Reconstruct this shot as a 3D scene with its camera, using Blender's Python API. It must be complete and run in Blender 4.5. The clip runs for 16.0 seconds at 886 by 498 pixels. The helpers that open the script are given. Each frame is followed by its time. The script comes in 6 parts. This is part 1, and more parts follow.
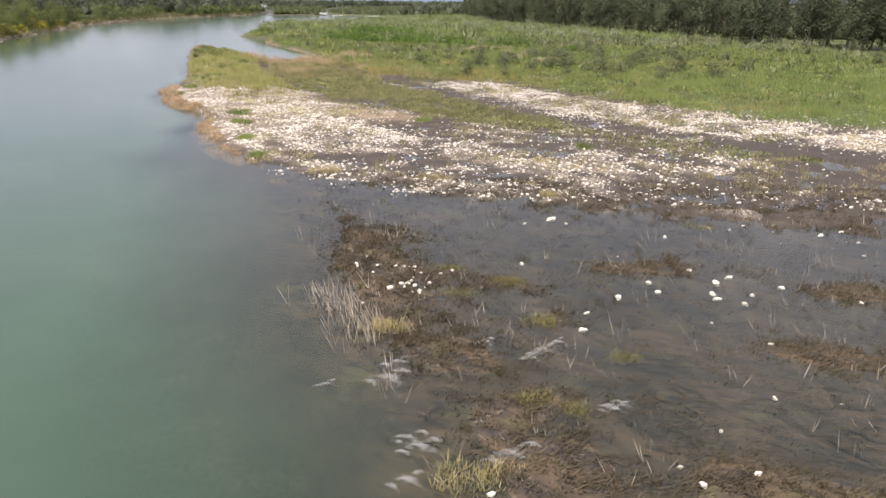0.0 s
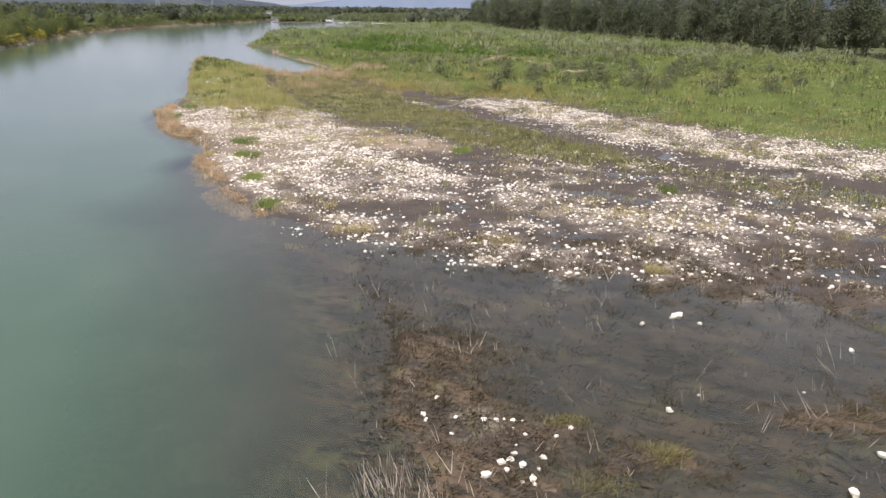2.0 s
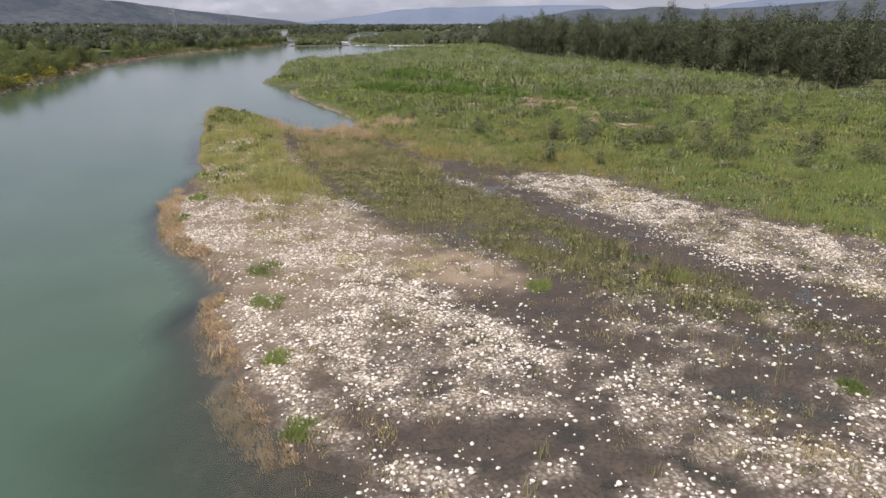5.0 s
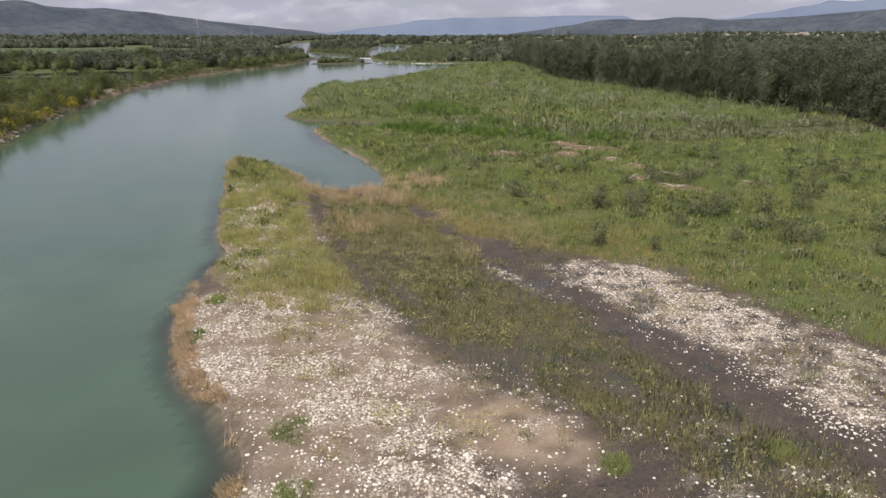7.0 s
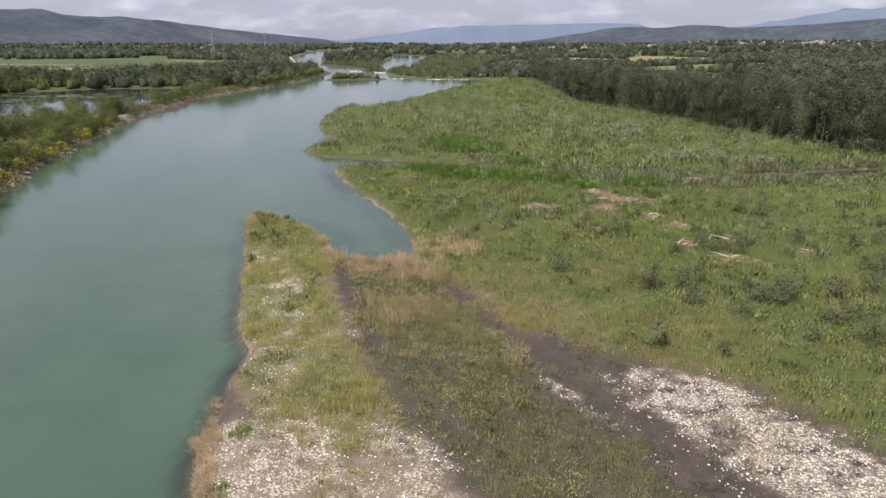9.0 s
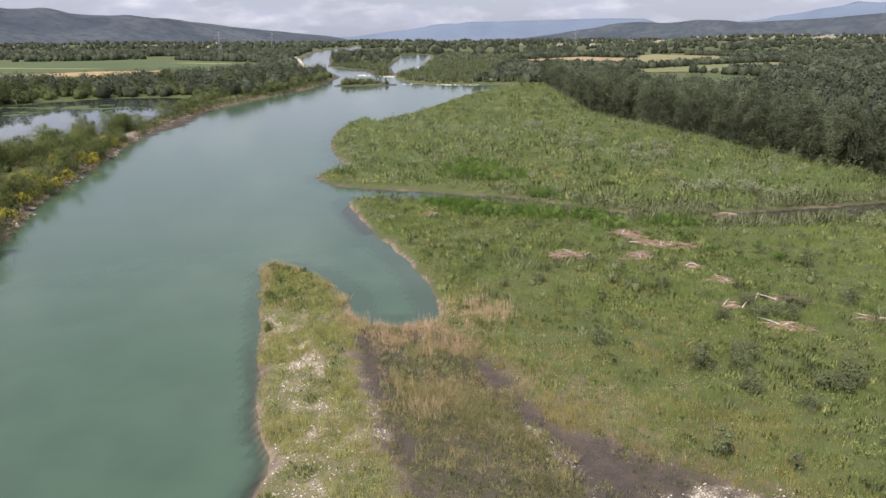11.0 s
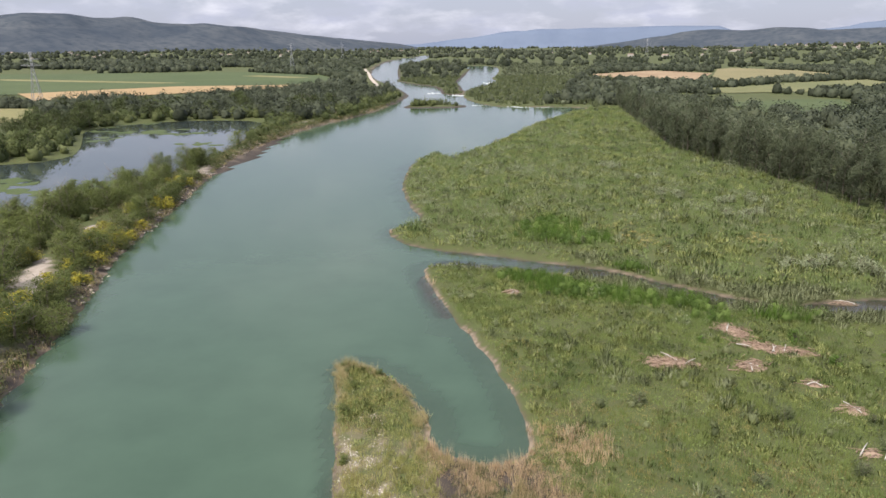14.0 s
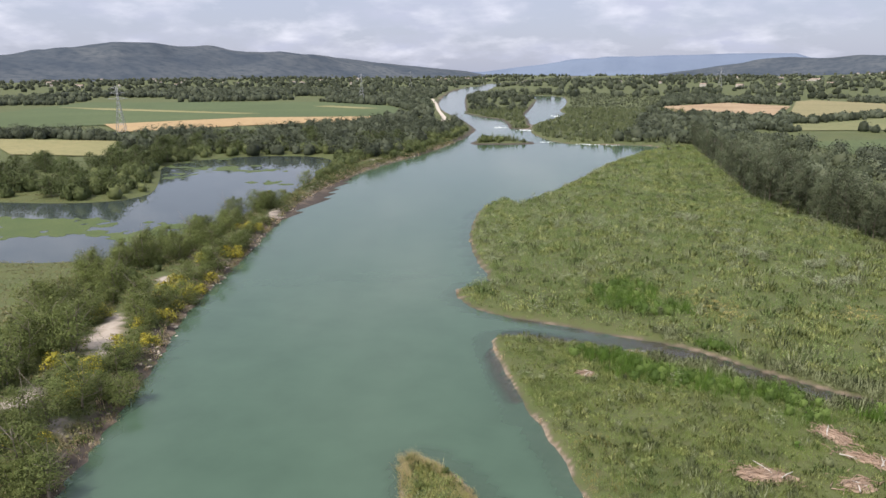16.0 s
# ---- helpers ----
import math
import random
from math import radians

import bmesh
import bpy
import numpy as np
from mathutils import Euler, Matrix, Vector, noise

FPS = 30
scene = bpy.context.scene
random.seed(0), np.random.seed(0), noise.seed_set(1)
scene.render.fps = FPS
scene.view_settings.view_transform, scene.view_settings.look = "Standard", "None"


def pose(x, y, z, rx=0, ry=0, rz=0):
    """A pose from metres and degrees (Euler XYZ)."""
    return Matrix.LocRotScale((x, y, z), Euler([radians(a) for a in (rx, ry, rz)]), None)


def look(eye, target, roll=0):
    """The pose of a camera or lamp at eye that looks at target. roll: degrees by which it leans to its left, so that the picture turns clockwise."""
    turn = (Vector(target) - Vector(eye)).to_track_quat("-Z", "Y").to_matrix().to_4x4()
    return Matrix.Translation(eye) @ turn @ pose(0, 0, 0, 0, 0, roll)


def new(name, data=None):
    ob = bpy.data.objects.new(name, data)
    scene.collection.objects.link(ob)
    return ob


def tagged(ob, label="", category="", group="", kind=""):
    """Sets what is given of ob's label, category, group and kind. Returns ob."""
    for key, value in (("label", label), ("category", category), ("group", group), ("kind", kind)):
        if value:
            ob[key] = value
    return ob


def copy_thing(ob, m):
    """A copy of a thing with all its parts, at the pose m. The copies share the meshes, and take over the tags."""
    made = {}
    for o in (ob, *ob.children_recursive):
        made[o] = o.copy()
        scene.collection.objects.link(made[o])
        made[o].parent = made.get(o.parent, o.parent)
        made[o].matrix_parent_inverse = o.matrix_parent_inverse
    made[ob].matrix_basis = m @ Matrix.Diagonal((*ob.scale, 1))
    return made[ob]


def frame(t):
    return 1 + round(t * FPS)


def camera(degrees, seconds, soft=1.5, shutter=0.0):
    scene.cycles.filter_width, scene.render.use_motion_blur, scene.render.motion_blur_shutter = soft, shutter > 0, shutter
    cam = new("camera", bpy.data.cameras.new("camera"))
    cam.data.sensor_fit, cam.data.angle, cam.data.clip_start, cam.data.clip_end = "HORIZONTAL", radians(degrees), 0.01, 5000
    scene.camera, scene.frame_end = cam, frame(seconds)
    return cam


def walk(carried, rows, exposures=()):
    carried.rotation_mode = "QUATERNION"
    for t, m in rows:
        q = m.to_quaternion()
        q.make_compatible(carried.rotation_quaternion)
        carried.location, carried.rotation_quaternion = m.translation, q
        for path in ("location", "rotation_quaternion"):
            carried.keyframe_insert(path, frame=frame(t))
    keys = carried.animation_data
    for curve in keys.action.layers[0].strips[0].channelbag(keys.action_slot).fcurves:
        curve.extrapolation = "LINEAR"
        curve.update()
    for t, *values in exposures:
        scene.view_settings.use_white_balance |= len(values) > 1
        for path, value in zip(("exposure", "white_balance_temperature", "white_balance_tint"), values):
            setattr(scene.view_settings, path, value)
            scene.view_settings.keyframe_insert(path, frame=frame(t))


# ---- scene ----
cam = camera(65.9, 16.0)
PATH = [
    (0, (1.801, 0.807, 7.865), (1.655, 2.684, 7.188), 0.7),
    (0.5, (1.086, 2.711, 7.924), (0.939, 4.587, 7.247), 0.7),
    (1, (0.38, 4.686, 7.898), (0.228, 6.564, 7.226), 0.7),
    (1.5, (-0.345, 6.567, 7.938), (-0.5, 8.445, 7.271), 0.7),
    (2, (-1.084, 8.459, 8.054), (-1.242, 10.34, 7.393), 0.6),
    (2.5, (-1.818, 10.327, 8.338), (-1.98, 12.211, 7.686), 0.4),
    (3, (-2.499, 12.18, 8.698), (-2.664, 14.068, 8.056), 0.4),
    (3.5, (-3.158, 13.91, 9.225), (-3.329, 15.799, 8.591), 0.3),
    (4, (-3.784, 15.551, 9.986), (-3.962, 17.44, 9.353), 0.1),
    (6.5, (-6.246, 23.546, 15.021), (-6.493, 25.437, 14.416), -0.1),
    (7, (-7.012, 25.202, 16.261), (-7.269, 27.093, 15.661), -0.1),
    (7.5, (-7.8, 26.842, 17.404), (-8.067, 28.734, 16.812), -0.0),
    (8, (-8.643, 28.41, 18.582), (-8.918, 30.302, 17.996), -0.1),
    (8.5, (-9.445, 30.004, 19.819), (-9.729, 31.896, 19.237), -0.1),
    (9, (-10.306, 31.52, 21.16), (-10.595, 33.411, 20.578), -0.1),
    (11.5, (-14.031, 38.816, 27.398), (-14.349, 40.699, 26.803), -0.5),
    (12, (-14.784, 40.21, 28.669), (-15.117, 42.091, 28.075), -0.5),
    (12.5, (-15.51, 41.638, 30.111), (-15.869, 43.513, 29.518), -0.6),
    (13, (-16.275, 42.923, 31.556), (-16.671, 44.792, 30.964), -0.5),
    (13.5, (-16.984, 44.4, 32.861), (-17.425, 46.261, 32.274), -0.4),
    (14, (-17.753, 45.742, 34.319), (-18.236, 47.595, 33.742), -0.4),
    (14.5, (-18.356, 47.209, 35.608), (-18.885, 49.055, 35.05), -0.4),
    (15, (-19.086, 48.399, 37.162), (-19.659, 50.238, 36.623), -0.4),
    (15.5, (-19.737, 49.549, 38.568), (-20.355, 51.378, 38.045), -0.3),
    (16, (-20.332, 50.568, 39.802), (-20.993, 52.386, 39.295), -0.3),
]
walk(cam, [(t, look(eye, target, roll)) for t, eye, target, roll in PATH],
     [(0, 0.38, 6850, 15), (1.5, 0.31, 6700, 15), (3.5, 0.09, 6650, 14.5), (6.5, -0.13, 6800, 14), (7.5, -0.10, 6750, 14), (9, 0.05, 6650, 13), (12.5, 0.24, 6650, 12.5), (16, 0.25, 6560, 12)])

# ---- world, sun, exposure ----
SUN_ELEVATION, SUN_AZIMUTH = 60.0, -150.0   # azimuth: degrees from ahead (+y) to the right


def make_world():
    world = bpy.data.worlds.new("sky")
    world.use_nodes = True
    nt = world.node_tree
    nt.nodes.clear()
    out = nt.nodes.new("ShaderNodeOutputWorld")
    bg = nt.nodes.new("ShaderNodeBackground")
    sky = nt.nodes.new("ShaderNodeTexSky")
    sky.sky_type, sky.sun_disc = "NISHITA", False
    sky.sun_elevation, sky.sun_rotation = radians(SUN_ELEVATION), radians(SUN_AZIMUTH)
    sky.air_density, sky.dust_density, sky.altitude = 1.0, 1.5, 200
    co = nt.nodes.new("ShaderNodeTexCoord")
    sep = nt.nodes.new("ShaderNodeSeparateXYZ")
    nt.links.new(co.outputs["Generated"], sep.inputs[0])
    up = nt.nodes.new("ShaderNodeMath"); up.operation = "MAXIMUM"; up.inputs[1].default_value = 0.0
    nt.links.new(sep.outputs[2], up.inputs[0])
    add = nt.nodes.new("ShaderNodeMath"); add.operation = "ADD"; add.inputs[1].default_value = 0.3
    nt.links.new(up.outputs[0], add.inputs[0])
    comb = nt.nodes.new("ShaderNodeCombineXYZ")
    for i in (0, 1):
        d = nt.nodes.new("ShaderNodeMath"); d.operation = "DIVIDE"
        nt.links.new(sep.outputs[i], d.inputs[0]); nt.links.new(add.outputs[0], d.inputs[1])
        nt.links.new(d.outputs[0], comb.inputs[i])
    noise_t = nt.nodes.new("ShaderNodeTexNoise")
    noise_t.inputs["Scale"].default_value, noise_t.inputs["Detail"].default_value = 2.6, 6
    noise_t.inputs["Roughness"].default_value = 0.58
    nt.links.new(comb.outputs[0], noise_t.inputs["Vector"])
    ramp = nt.nodes.new("ShaderNodeValToRGB")
    ramp.color_ramp.elements[0].position, ramp.color_ramp.elements[1].position = 0.44, 0.70
    nt.links.new(noise_t.outputs["Fac"], ramp.inputs[0])
    # clouds: grey undersides, white crowns
    noise_b = nt.nodes.new("ShaderNodeTexNoise")
    noise_b.inputs["Scale"].default_value, noise_b.inputs["Detail"].default_value = 4.0, 5
    nt.links.new(comb.outputs[0], noise_b.inputs["Vector"])
    tone = nt.nodes.new("ShaderNodeValToRGB")
    tone.color_ramp.elements[0].position, tone.color_ramp.elements[1].position = 0.42, 0.66
    tone.color_ramp.elements[0].color = (5.5, 5.9, 7.4, 1)
    tone.color_ramp.elements[1].color = (9.4, 9.6, 10.7, 1)
    nt.links.new(noise_b.outputs["Fac"], tone.inputs[0])
    # a thin veil of high cloud lies over the blue
    veil = nt.nodes.new("ShaderNodeMixRGB")
    veil.inputs[0].default_value = 0.72
    veil.inputs[2].default_value = (5.4, 5.85, 7.5, 1)
    nt.links.new(sky.outputs[0], veil.inputs[1])
    mix = nt.nodes.new("ShaderNodeMixRGB")
    nt.links.new(ramp.outputs[0], mix.inputs[0])
    nt.links.new(veil.outputs[0], mix.inputs[1]); nt.links.new(tone.outputs[0], mix.inputs[2])
    # an overcast sky grows brighter towards the zenith
    lift = nt.nodes.new("ShaderNodeMath"); lift.operation = "MULTIPLY_ADD"; lift.inputs[1].default_value, lift.inputs[2].default_value = 0.5, 0.95
    nt.links.new(up.outputs[0], lift.inputs[0])
    scaled = nt.nodes.new("ShaderNodeVectorMath"); scaled.operation = "SCALE"
    nt.links.new(mix.outputs[0], scaled.inputs[0]); nt.links.new(lift.outputs[0], scaled.inputs["Scale"])
    nt.links.new(scaled.outputs[0], bg.inputs[0])
    bg.inputs[1].default_value = 0.092
    nt.links.new(bg.outputs[0], out.inputs[0])
    scene.world = world


make_world()
sun_data = bpy.data.lights.new("sun", "SUN")
sun_data.energy, sun_data.angle, sun_data.color = 4.2, radians(3.0), (1.0, 0.95, 0.87)
sun = new("sun", sun_data)
az, el = radians(SUN_AZIMUTH), radians(SUN_ELEVATION)
sun.matrix_world = look((math.sin(az) * 50 * math.cos(el), math.cos(az) * 50 * math.cos(el), 50 * math.sin(el)), (0, 0, 0))

# ---- materials ----


def node_mat(name):
    m = bpy.data.materials.new(name)
    m.use_nodes = True
    nt = m.node_tree
    return m, nt, nt.nodes["Principled BSDF"]


def noise_node(nt, scale, detail=4, rough=0.55, vec=None):
    n = nt.nodes.new("ShaderNodeTexNoise")
    n.inputs["Scale"].default_value, n.inputs["Detail"].default_value, n.inputs["Roughness"].default_value = scale, detail, rough
    if vec:
        nt.links.new(vec, n.inputs["Vector"])
    return n


def mixc(nt, fac, a, b, kind="MIX"):
    m = nt.nodes.new("ShaderNodeMixRGB")
    m.blend_type = kind
    for sock, v in ((m.inputs[0], fac), (m.inputs[1], a), (m.inputs[2], b)):
        if isinstance(v, (int, float)):
            sock.default_value = v
        elif isinstance(v, tuple):
            sock.default_value = (*v, 1)
        else:
            nt.links.new(v, sock)
    return m.outputs[0]


def ramp2(nt, sock, lo, hi):
    r = nt.nodes.new("ShaderNodeMapRange")
    r.inputs["From Min"].default_value, r.inputs["From Max"].default_value = lo, hi
    nt.links.new(sock, r.inputs["Value"])
    return r.outputs[0]


def position(nt):
    return nt.nodes.new("ShaderNodeNewGeometry").outputs["Position"]


def surface(name, a, b, c=None, big=0.3, small=6.0, rough=0.85, bump=0.3, bump_size=0.02, spec=0.3):
    """A two-scale noisy surface: a and b by patches, c by fine grain."""
    m, nt, p = node_mat(name)
    vec = position(nt)
    n1, n2 = noise_node(nt, big, 5, 0.6, vec), noise_node(nt, small, 5, 0.6, vec)
    col = mixc(nt, ramp2(nt, n1.outputs["Fac"], 0.35, 0.65), a, b)
    col = mixc(nt, ramp2(nt, n2.outputs["Fac"], 0.45, 0.75), col, c or tuple(v * 0.7 for v in a))
    nt.links.new(col, p.inputs["Base Color"])
    p.inputs["Roughness"].default_value, p.inputs["Specular IOR Level"].default_value = rough, spec
    bn = nt.nodes.new("ShaderNodeBump")
    bn.inputs["Strength"].default_value, bn.inputs["Distance"].default_value = bump, bump_size
    nt.links.new(n2.outputs["Fac"], bn.inputs["Height"])
    nt.links.new(bn.outputs[0], p.inputs["Normal"])
    return m


def leafy(name, a, b, c, patch=0.08, through_light=0.4, rough=0.6, by_object=False, by_clump=False):
    """Leaves and blades: each blade or clump has its own shade, patches differ, light comes through."""
    m, nt, p = node_mat(name)
    geo = nt.nodes.new("ShaderNodeNewGeometry")
    n1 = noise_node(nt, patch, 4, 0.6, geo.outputs["Position"])
    col = mixc(nt, ramp2(nt, n1.outputs["Fac"], 0.36, 0.64), a, b)
    n2 = noise_node(nt, patch * 7, 3, 0.6, geo.outputs["Position"])
    col = mixc(nt, ramp2(nt, n2.outputs["Fac"], 0.42, 0.68), col, tuple(v * 0.55 for v in b))
    if by_clump:
        tone = nt.nodes.new("ShaderNodeAttribute")
        tone.attribute_name = "tone"
        col = mixc(nt, ramp2(nt, tone.outputs["Fac"], 0.35, 1.0), col, c)
        deep = nt.nodes.new("ShaderNodeVectorMath"); deep.operation = "SCALE"
        span = nt.nodes.new("ShaderNodeMapRange")
        span.inputs["To Min"].default_value, span.inputs["To Max"].default_value = 0.76, 1.18
        nt.links.new(tone.outputs["Fac"], span.inputs["Value"])
        nt.links.new(col, deep.inputs[0]); nt.links.new(span.outputs[0], deep.inputs["Scale"])
        col = deep.outputs[0]
    else:
        col = mixc(nt, ramp2(nt, geo.outputs["Random Per Island"], 0.35, 1.15), col, c)
    hsv = nt.nodes.new("ShaderNodeHueSaturation")
    hsv.inputs["Saturation"].default_value = 0.95
    if by_object:
        info = nt.nodes.new("ShaderNodeObjectInfo")
        nt.links.new(ramp2(nt, info.outputs["Random"], 0, 1), hsv.inputs["Value"])
        rng = nt.nodes.new("ShaderNodeMapRange")
        rng.inputs["To Min"].default_value, rng.inputs["To Max"].default_value = 0.72, 1.25
        nt.links.new(info.outputs["Random"], rng.inputs["Value"])
        nt.links.new(rng.outputs[0], hsv.inputs["Value"])
    nt.links.new(col, hsv.inputs["Color"])
    nt.links.new(hsv.outputs[0], p.inputs["Base Color"])
    p.inputs["Roughness"].default_value, p.inputs["Specular IOR Level"].default_value = rough, 0.08
    tr = nt.nodes.new("ShaderNodeBsdfTranslucent")
    dim = nt.nodes.new("ShaderNodeVectorMath"); dim.operation = "SCALE"
    dim.inputs["Scale"].default_value = through_light * 1.1
    nt.links.new(hsv.outputs[0], dim.inputs[0]); nt.links.new(dim.outputs[0], tr.inputs[0])
    mx = nt.nodes.new("ShaderNodeAddShader")
    nt.links.new(p.outputs[0], mx.inputs[0]); nt.links.new(tr.outputs[0], mx.inputs[1])
    nt.links.new(mx.outputs[0], nt.nodes["Material Output"].inputs[0])
    return m


def ground_mat():
    m, nt, p = node_mat("ground")
    vec = position(nt)

    def attr(name):
        a = nt.nodes.new("ShaderNodeAttribute")
        a.attribute_name = name
        return a.outputs["Fac"]
    n_big, n_mid, n_fine = noise_node(nt, 0.07, 5, 0.6, vec), noise_node(nt, 0.9, 5, 0.6, vec), noise_node(nt, 7, 5, 0.65, vec)
    # brown silt with darker algae
    col = mixc(nt, ramp2(nt, n_mid.outputs["Fac"], 0.4, 0.65), (0.064, 0.051, 0.041), (0.102, 0.078, 0.058))
    col = mixc(nt, ramp2(nt, n_fine.outputs["Fac"], 0.4, 0.7), col, (0.037, 0.031, 0.027))
    # the drowned shelf: brown and olive growth drawn out along the current
    turn_ = nt.nodes.new("ShaderNodeMapping")
    turn_.vector_type = "TEXTURE"
    turn_.inputs["Rotation"].default_value = (0, 0, radians(-25))
    turn_.inputs["Scale"].default_value = (2.2, 0.67, 1)
    nt.links.new(vec, turn_.inputs["Vector"])
    drawn, drawn_fine = noise_node(nt, 0.8, 5, 0.62, turn_.outputs[0]), noise_node(nt, 3.4, 4, 0.6, turn_.outputs[0])
    bed = mixc(nt, ramp2(nt, drawn.outputs["Fac"], 0.40, 0.62), (0.050, 0.043, 0.037), (0.118, 0.083, 0.052))
    bed = mixc(nt, ramp2(nt, n_mid.outputs["Fac"], 0.54, 0.70), bed, (0.115, 0.105, 0.050))
    bed = mixc(nt, ramp2(nt, drawn_fine.outputs["Fac"], 0.48, 0.66), bed, (0.030, 0.025, 0.020))
    bed = mixc(nt, ramp2(nt, n_fine.outputs["Fac"], 0.56, 0.72), bed, (0.165, 0.130, 0.092))
    col = mixc(nt, attr("bed"), col, bed)
    # sand and dry earth
    sand = mixc(nt, ramp2(nt, n_mid.outputs["Fac"], 0.35, 0.65), (0.30, 0.225, 0.15), (0.38, 0.30, 0.215))
    sand = mixc(nt, ramp2(nt, n_fine.outputs["Fac"], 0.5, 0.75), sand, (0.25, 0.19, 0.13))
    col = mixc(nt, attr("sand"), col, sand)
    col = mixc(nt, attr("pale"), col, mixc(nt, ramp2(nt, n_mid.outputs["Fac"], 0.35, 0.65), (0.34, 0.29, 0.235), (0.42, 0.365, 0.305)))
    # cobbles
    vor = nt.nodes.new("ShaderNodeTexVoronoi")
    vor.inputs["Scale"].default_value = 7.5
    nt.links.new(vec, vor.inputs["Vector"])
    peb = mixc(nt, ramp2(nt, vor.outputs["Distance"], 0.35, 0.62), (0.48, 0.425, 0.35), (0.17, 0.135, 0.10))
    tint = mixc(nt, 0.07, peb, vor.outputs["Color"], "SOFT_LIGHT")
    gfac = nt.nodes.new("ShaderNodeMath"); gfac.operation = "MULTIPLY"
    nt.links.new(attr("grav"), gfac.inputs[0]); nt.links.new(ramp2(nt, n_mid.outputs["Fac"], 0.36, 0.56), gfac.inputs[1])
    col = mixc(nt, gfac.outputs[0], col, tint)
    # grass and low herbs
    grass = mixc(nt, ramp2(nt, n_big.outputs["Fac"], 0.38, 0.62), (0.096, 0.112, 0.036), (0.074, 0.096, 0.030))
    grass = mixc(nt, ramp2(nt, n_mid.outputs["Fac"], 0.45, 0.75), grass, (0.085, 0.082, 0.036))
    grass = mixc(nt, ramp2(nt, n_fine.outputs["Fac"], 0.45, 0.7), grass, (0.065, 0.072, 0.025))
    vfac = nt.nodes.new("ShaderNodeMath"); vfac.operation = "MULTIPLY_ADD"; vfac.use_clamp = True
    vfac.inputs[1].default_value = 1.8
    nt.links.new(attr("veg"), vfac.inputs[0])
    sub = nt.nodes.new("ShaderNodeMath"); sub.operation = "MULTIPLY_ADD"
    sub.inputs[1].default_value, sub.inputs[2].default_value = -1.2, 0.2
    nt.links.new(n_mid.outputs["Fac"], sub.inputs[0]); nt.links.new(sub.outputs[0], vfac.inputs[2])
    col = mixc(nt, vfac.outputs[0], col, grass)
    nt.links.new(col, p.inputs["Base Color"])
    p.inputs["Roughness"].default_value, p.inputs["Specular IOR Level"].default_value = 0.85, 0.3
    bn = nt.nodes.new("ShaderNodeBump")
    bn.inputs["Strength"].default_value, bn.inputs["Distance"].default_value = 0.5, 0.05
    nt.links.new(n_fine.outputs["Fac"], bn.inputs["Height"]); nt.links.new(bn.outputs[0], p.inputs["Normal"])
    return m


def water_mat(name, tint_a, tint_b, clear=False, still=False):
    m, nt, p = node_mat(name)
    vec = position(nt)
    n1, n2, n3 = noise_node(nt, 0.02, 4, 0.6, vec), noise_node(nt, 1.3, 3, 0.6, vec), noise_node(nt, 0.16, 3, 0.6, vec)
    col = mixc(nt, ramp2(nt, n1.outputs["Fac"], 0.35, 0.65), tint_a, tint_b)
    col = mixc(nt, ramp2(nt, n3.outputs["Fac"], 0.3, 0.8), col, tuple(v * 1.12 for v in tint_b))
    nt.links.new(col, p.inputs["Base Color"])
    p.inputs["Roughness"].default_value, p.inputs["IOR"].default_value = 0.03 if still else 0.10, 1.33
    bn = nt.nodes.new("ShaderNodeBump")
    bn.inputs["Strength"].default_value, bn.inputs["Distance"].default_value = 0.03 if still else 0.22, 0.025
    h = nt.nodes.new("ShaderNodeMath"); h.operation = "MULTIPLY_ADD"; h.inputs[1].default_value = 1.2
    nt.links.new(n3.outputs["Fac"], h.inputs[0]); nt.links.new(n2.outputs["Fac"], h.inputs[2])
    nt.links.new(h.outputs[0], bn.inputs["Height"]); nt.links.new(bn.outputs[0], p.inputs["Normal"])
    if clear:
        at = nt.nodes.new("ShaderNodeAttribute"); at.attribute_name = "turbid"
        tr = nt.nodes.new("ShaderNodeBsdfTransparent")
        tr.inputs[0].default_value = (0.86, 0.88, 0.86, 1)
        gl = nt.nodes.new("ShaderNodeBsdfGlossy"); gl.inputs["Roughness"].default_value = 0.1
        nt.links.new(bn.outputs[0], gl.inputs["Normal"])
        fr = nt.nodes.new("ShaderNodeFresnel"); fr.inputs[0].default_value = 1.37
        nt.links.new(bn.outputs[0], fr.inputs["Normal"])
        thin = nt.nodes.new("ShaderNodeMixShader")
        nt.links.new(fr.outputs[0], thin.inputs[0]); nt.links.new(tr.outputs[0], thin.inputs[1]); nt.links.new(gl.outputs[0], thin.inputs[2])
        mx = nt.nodes.new("ShaderNodeMixShader")
        nt.links.new(at.outputs["Fac"], mx.inputs[0]); nt.links.new(thin.outputs[0], mx.inputs[1]); nt.links.new(p.outputs[0], mx.inputs[2])
        nt.links.new(mx.outputs[0], nt.nodes["Material Output"].inputs[0])
    return m


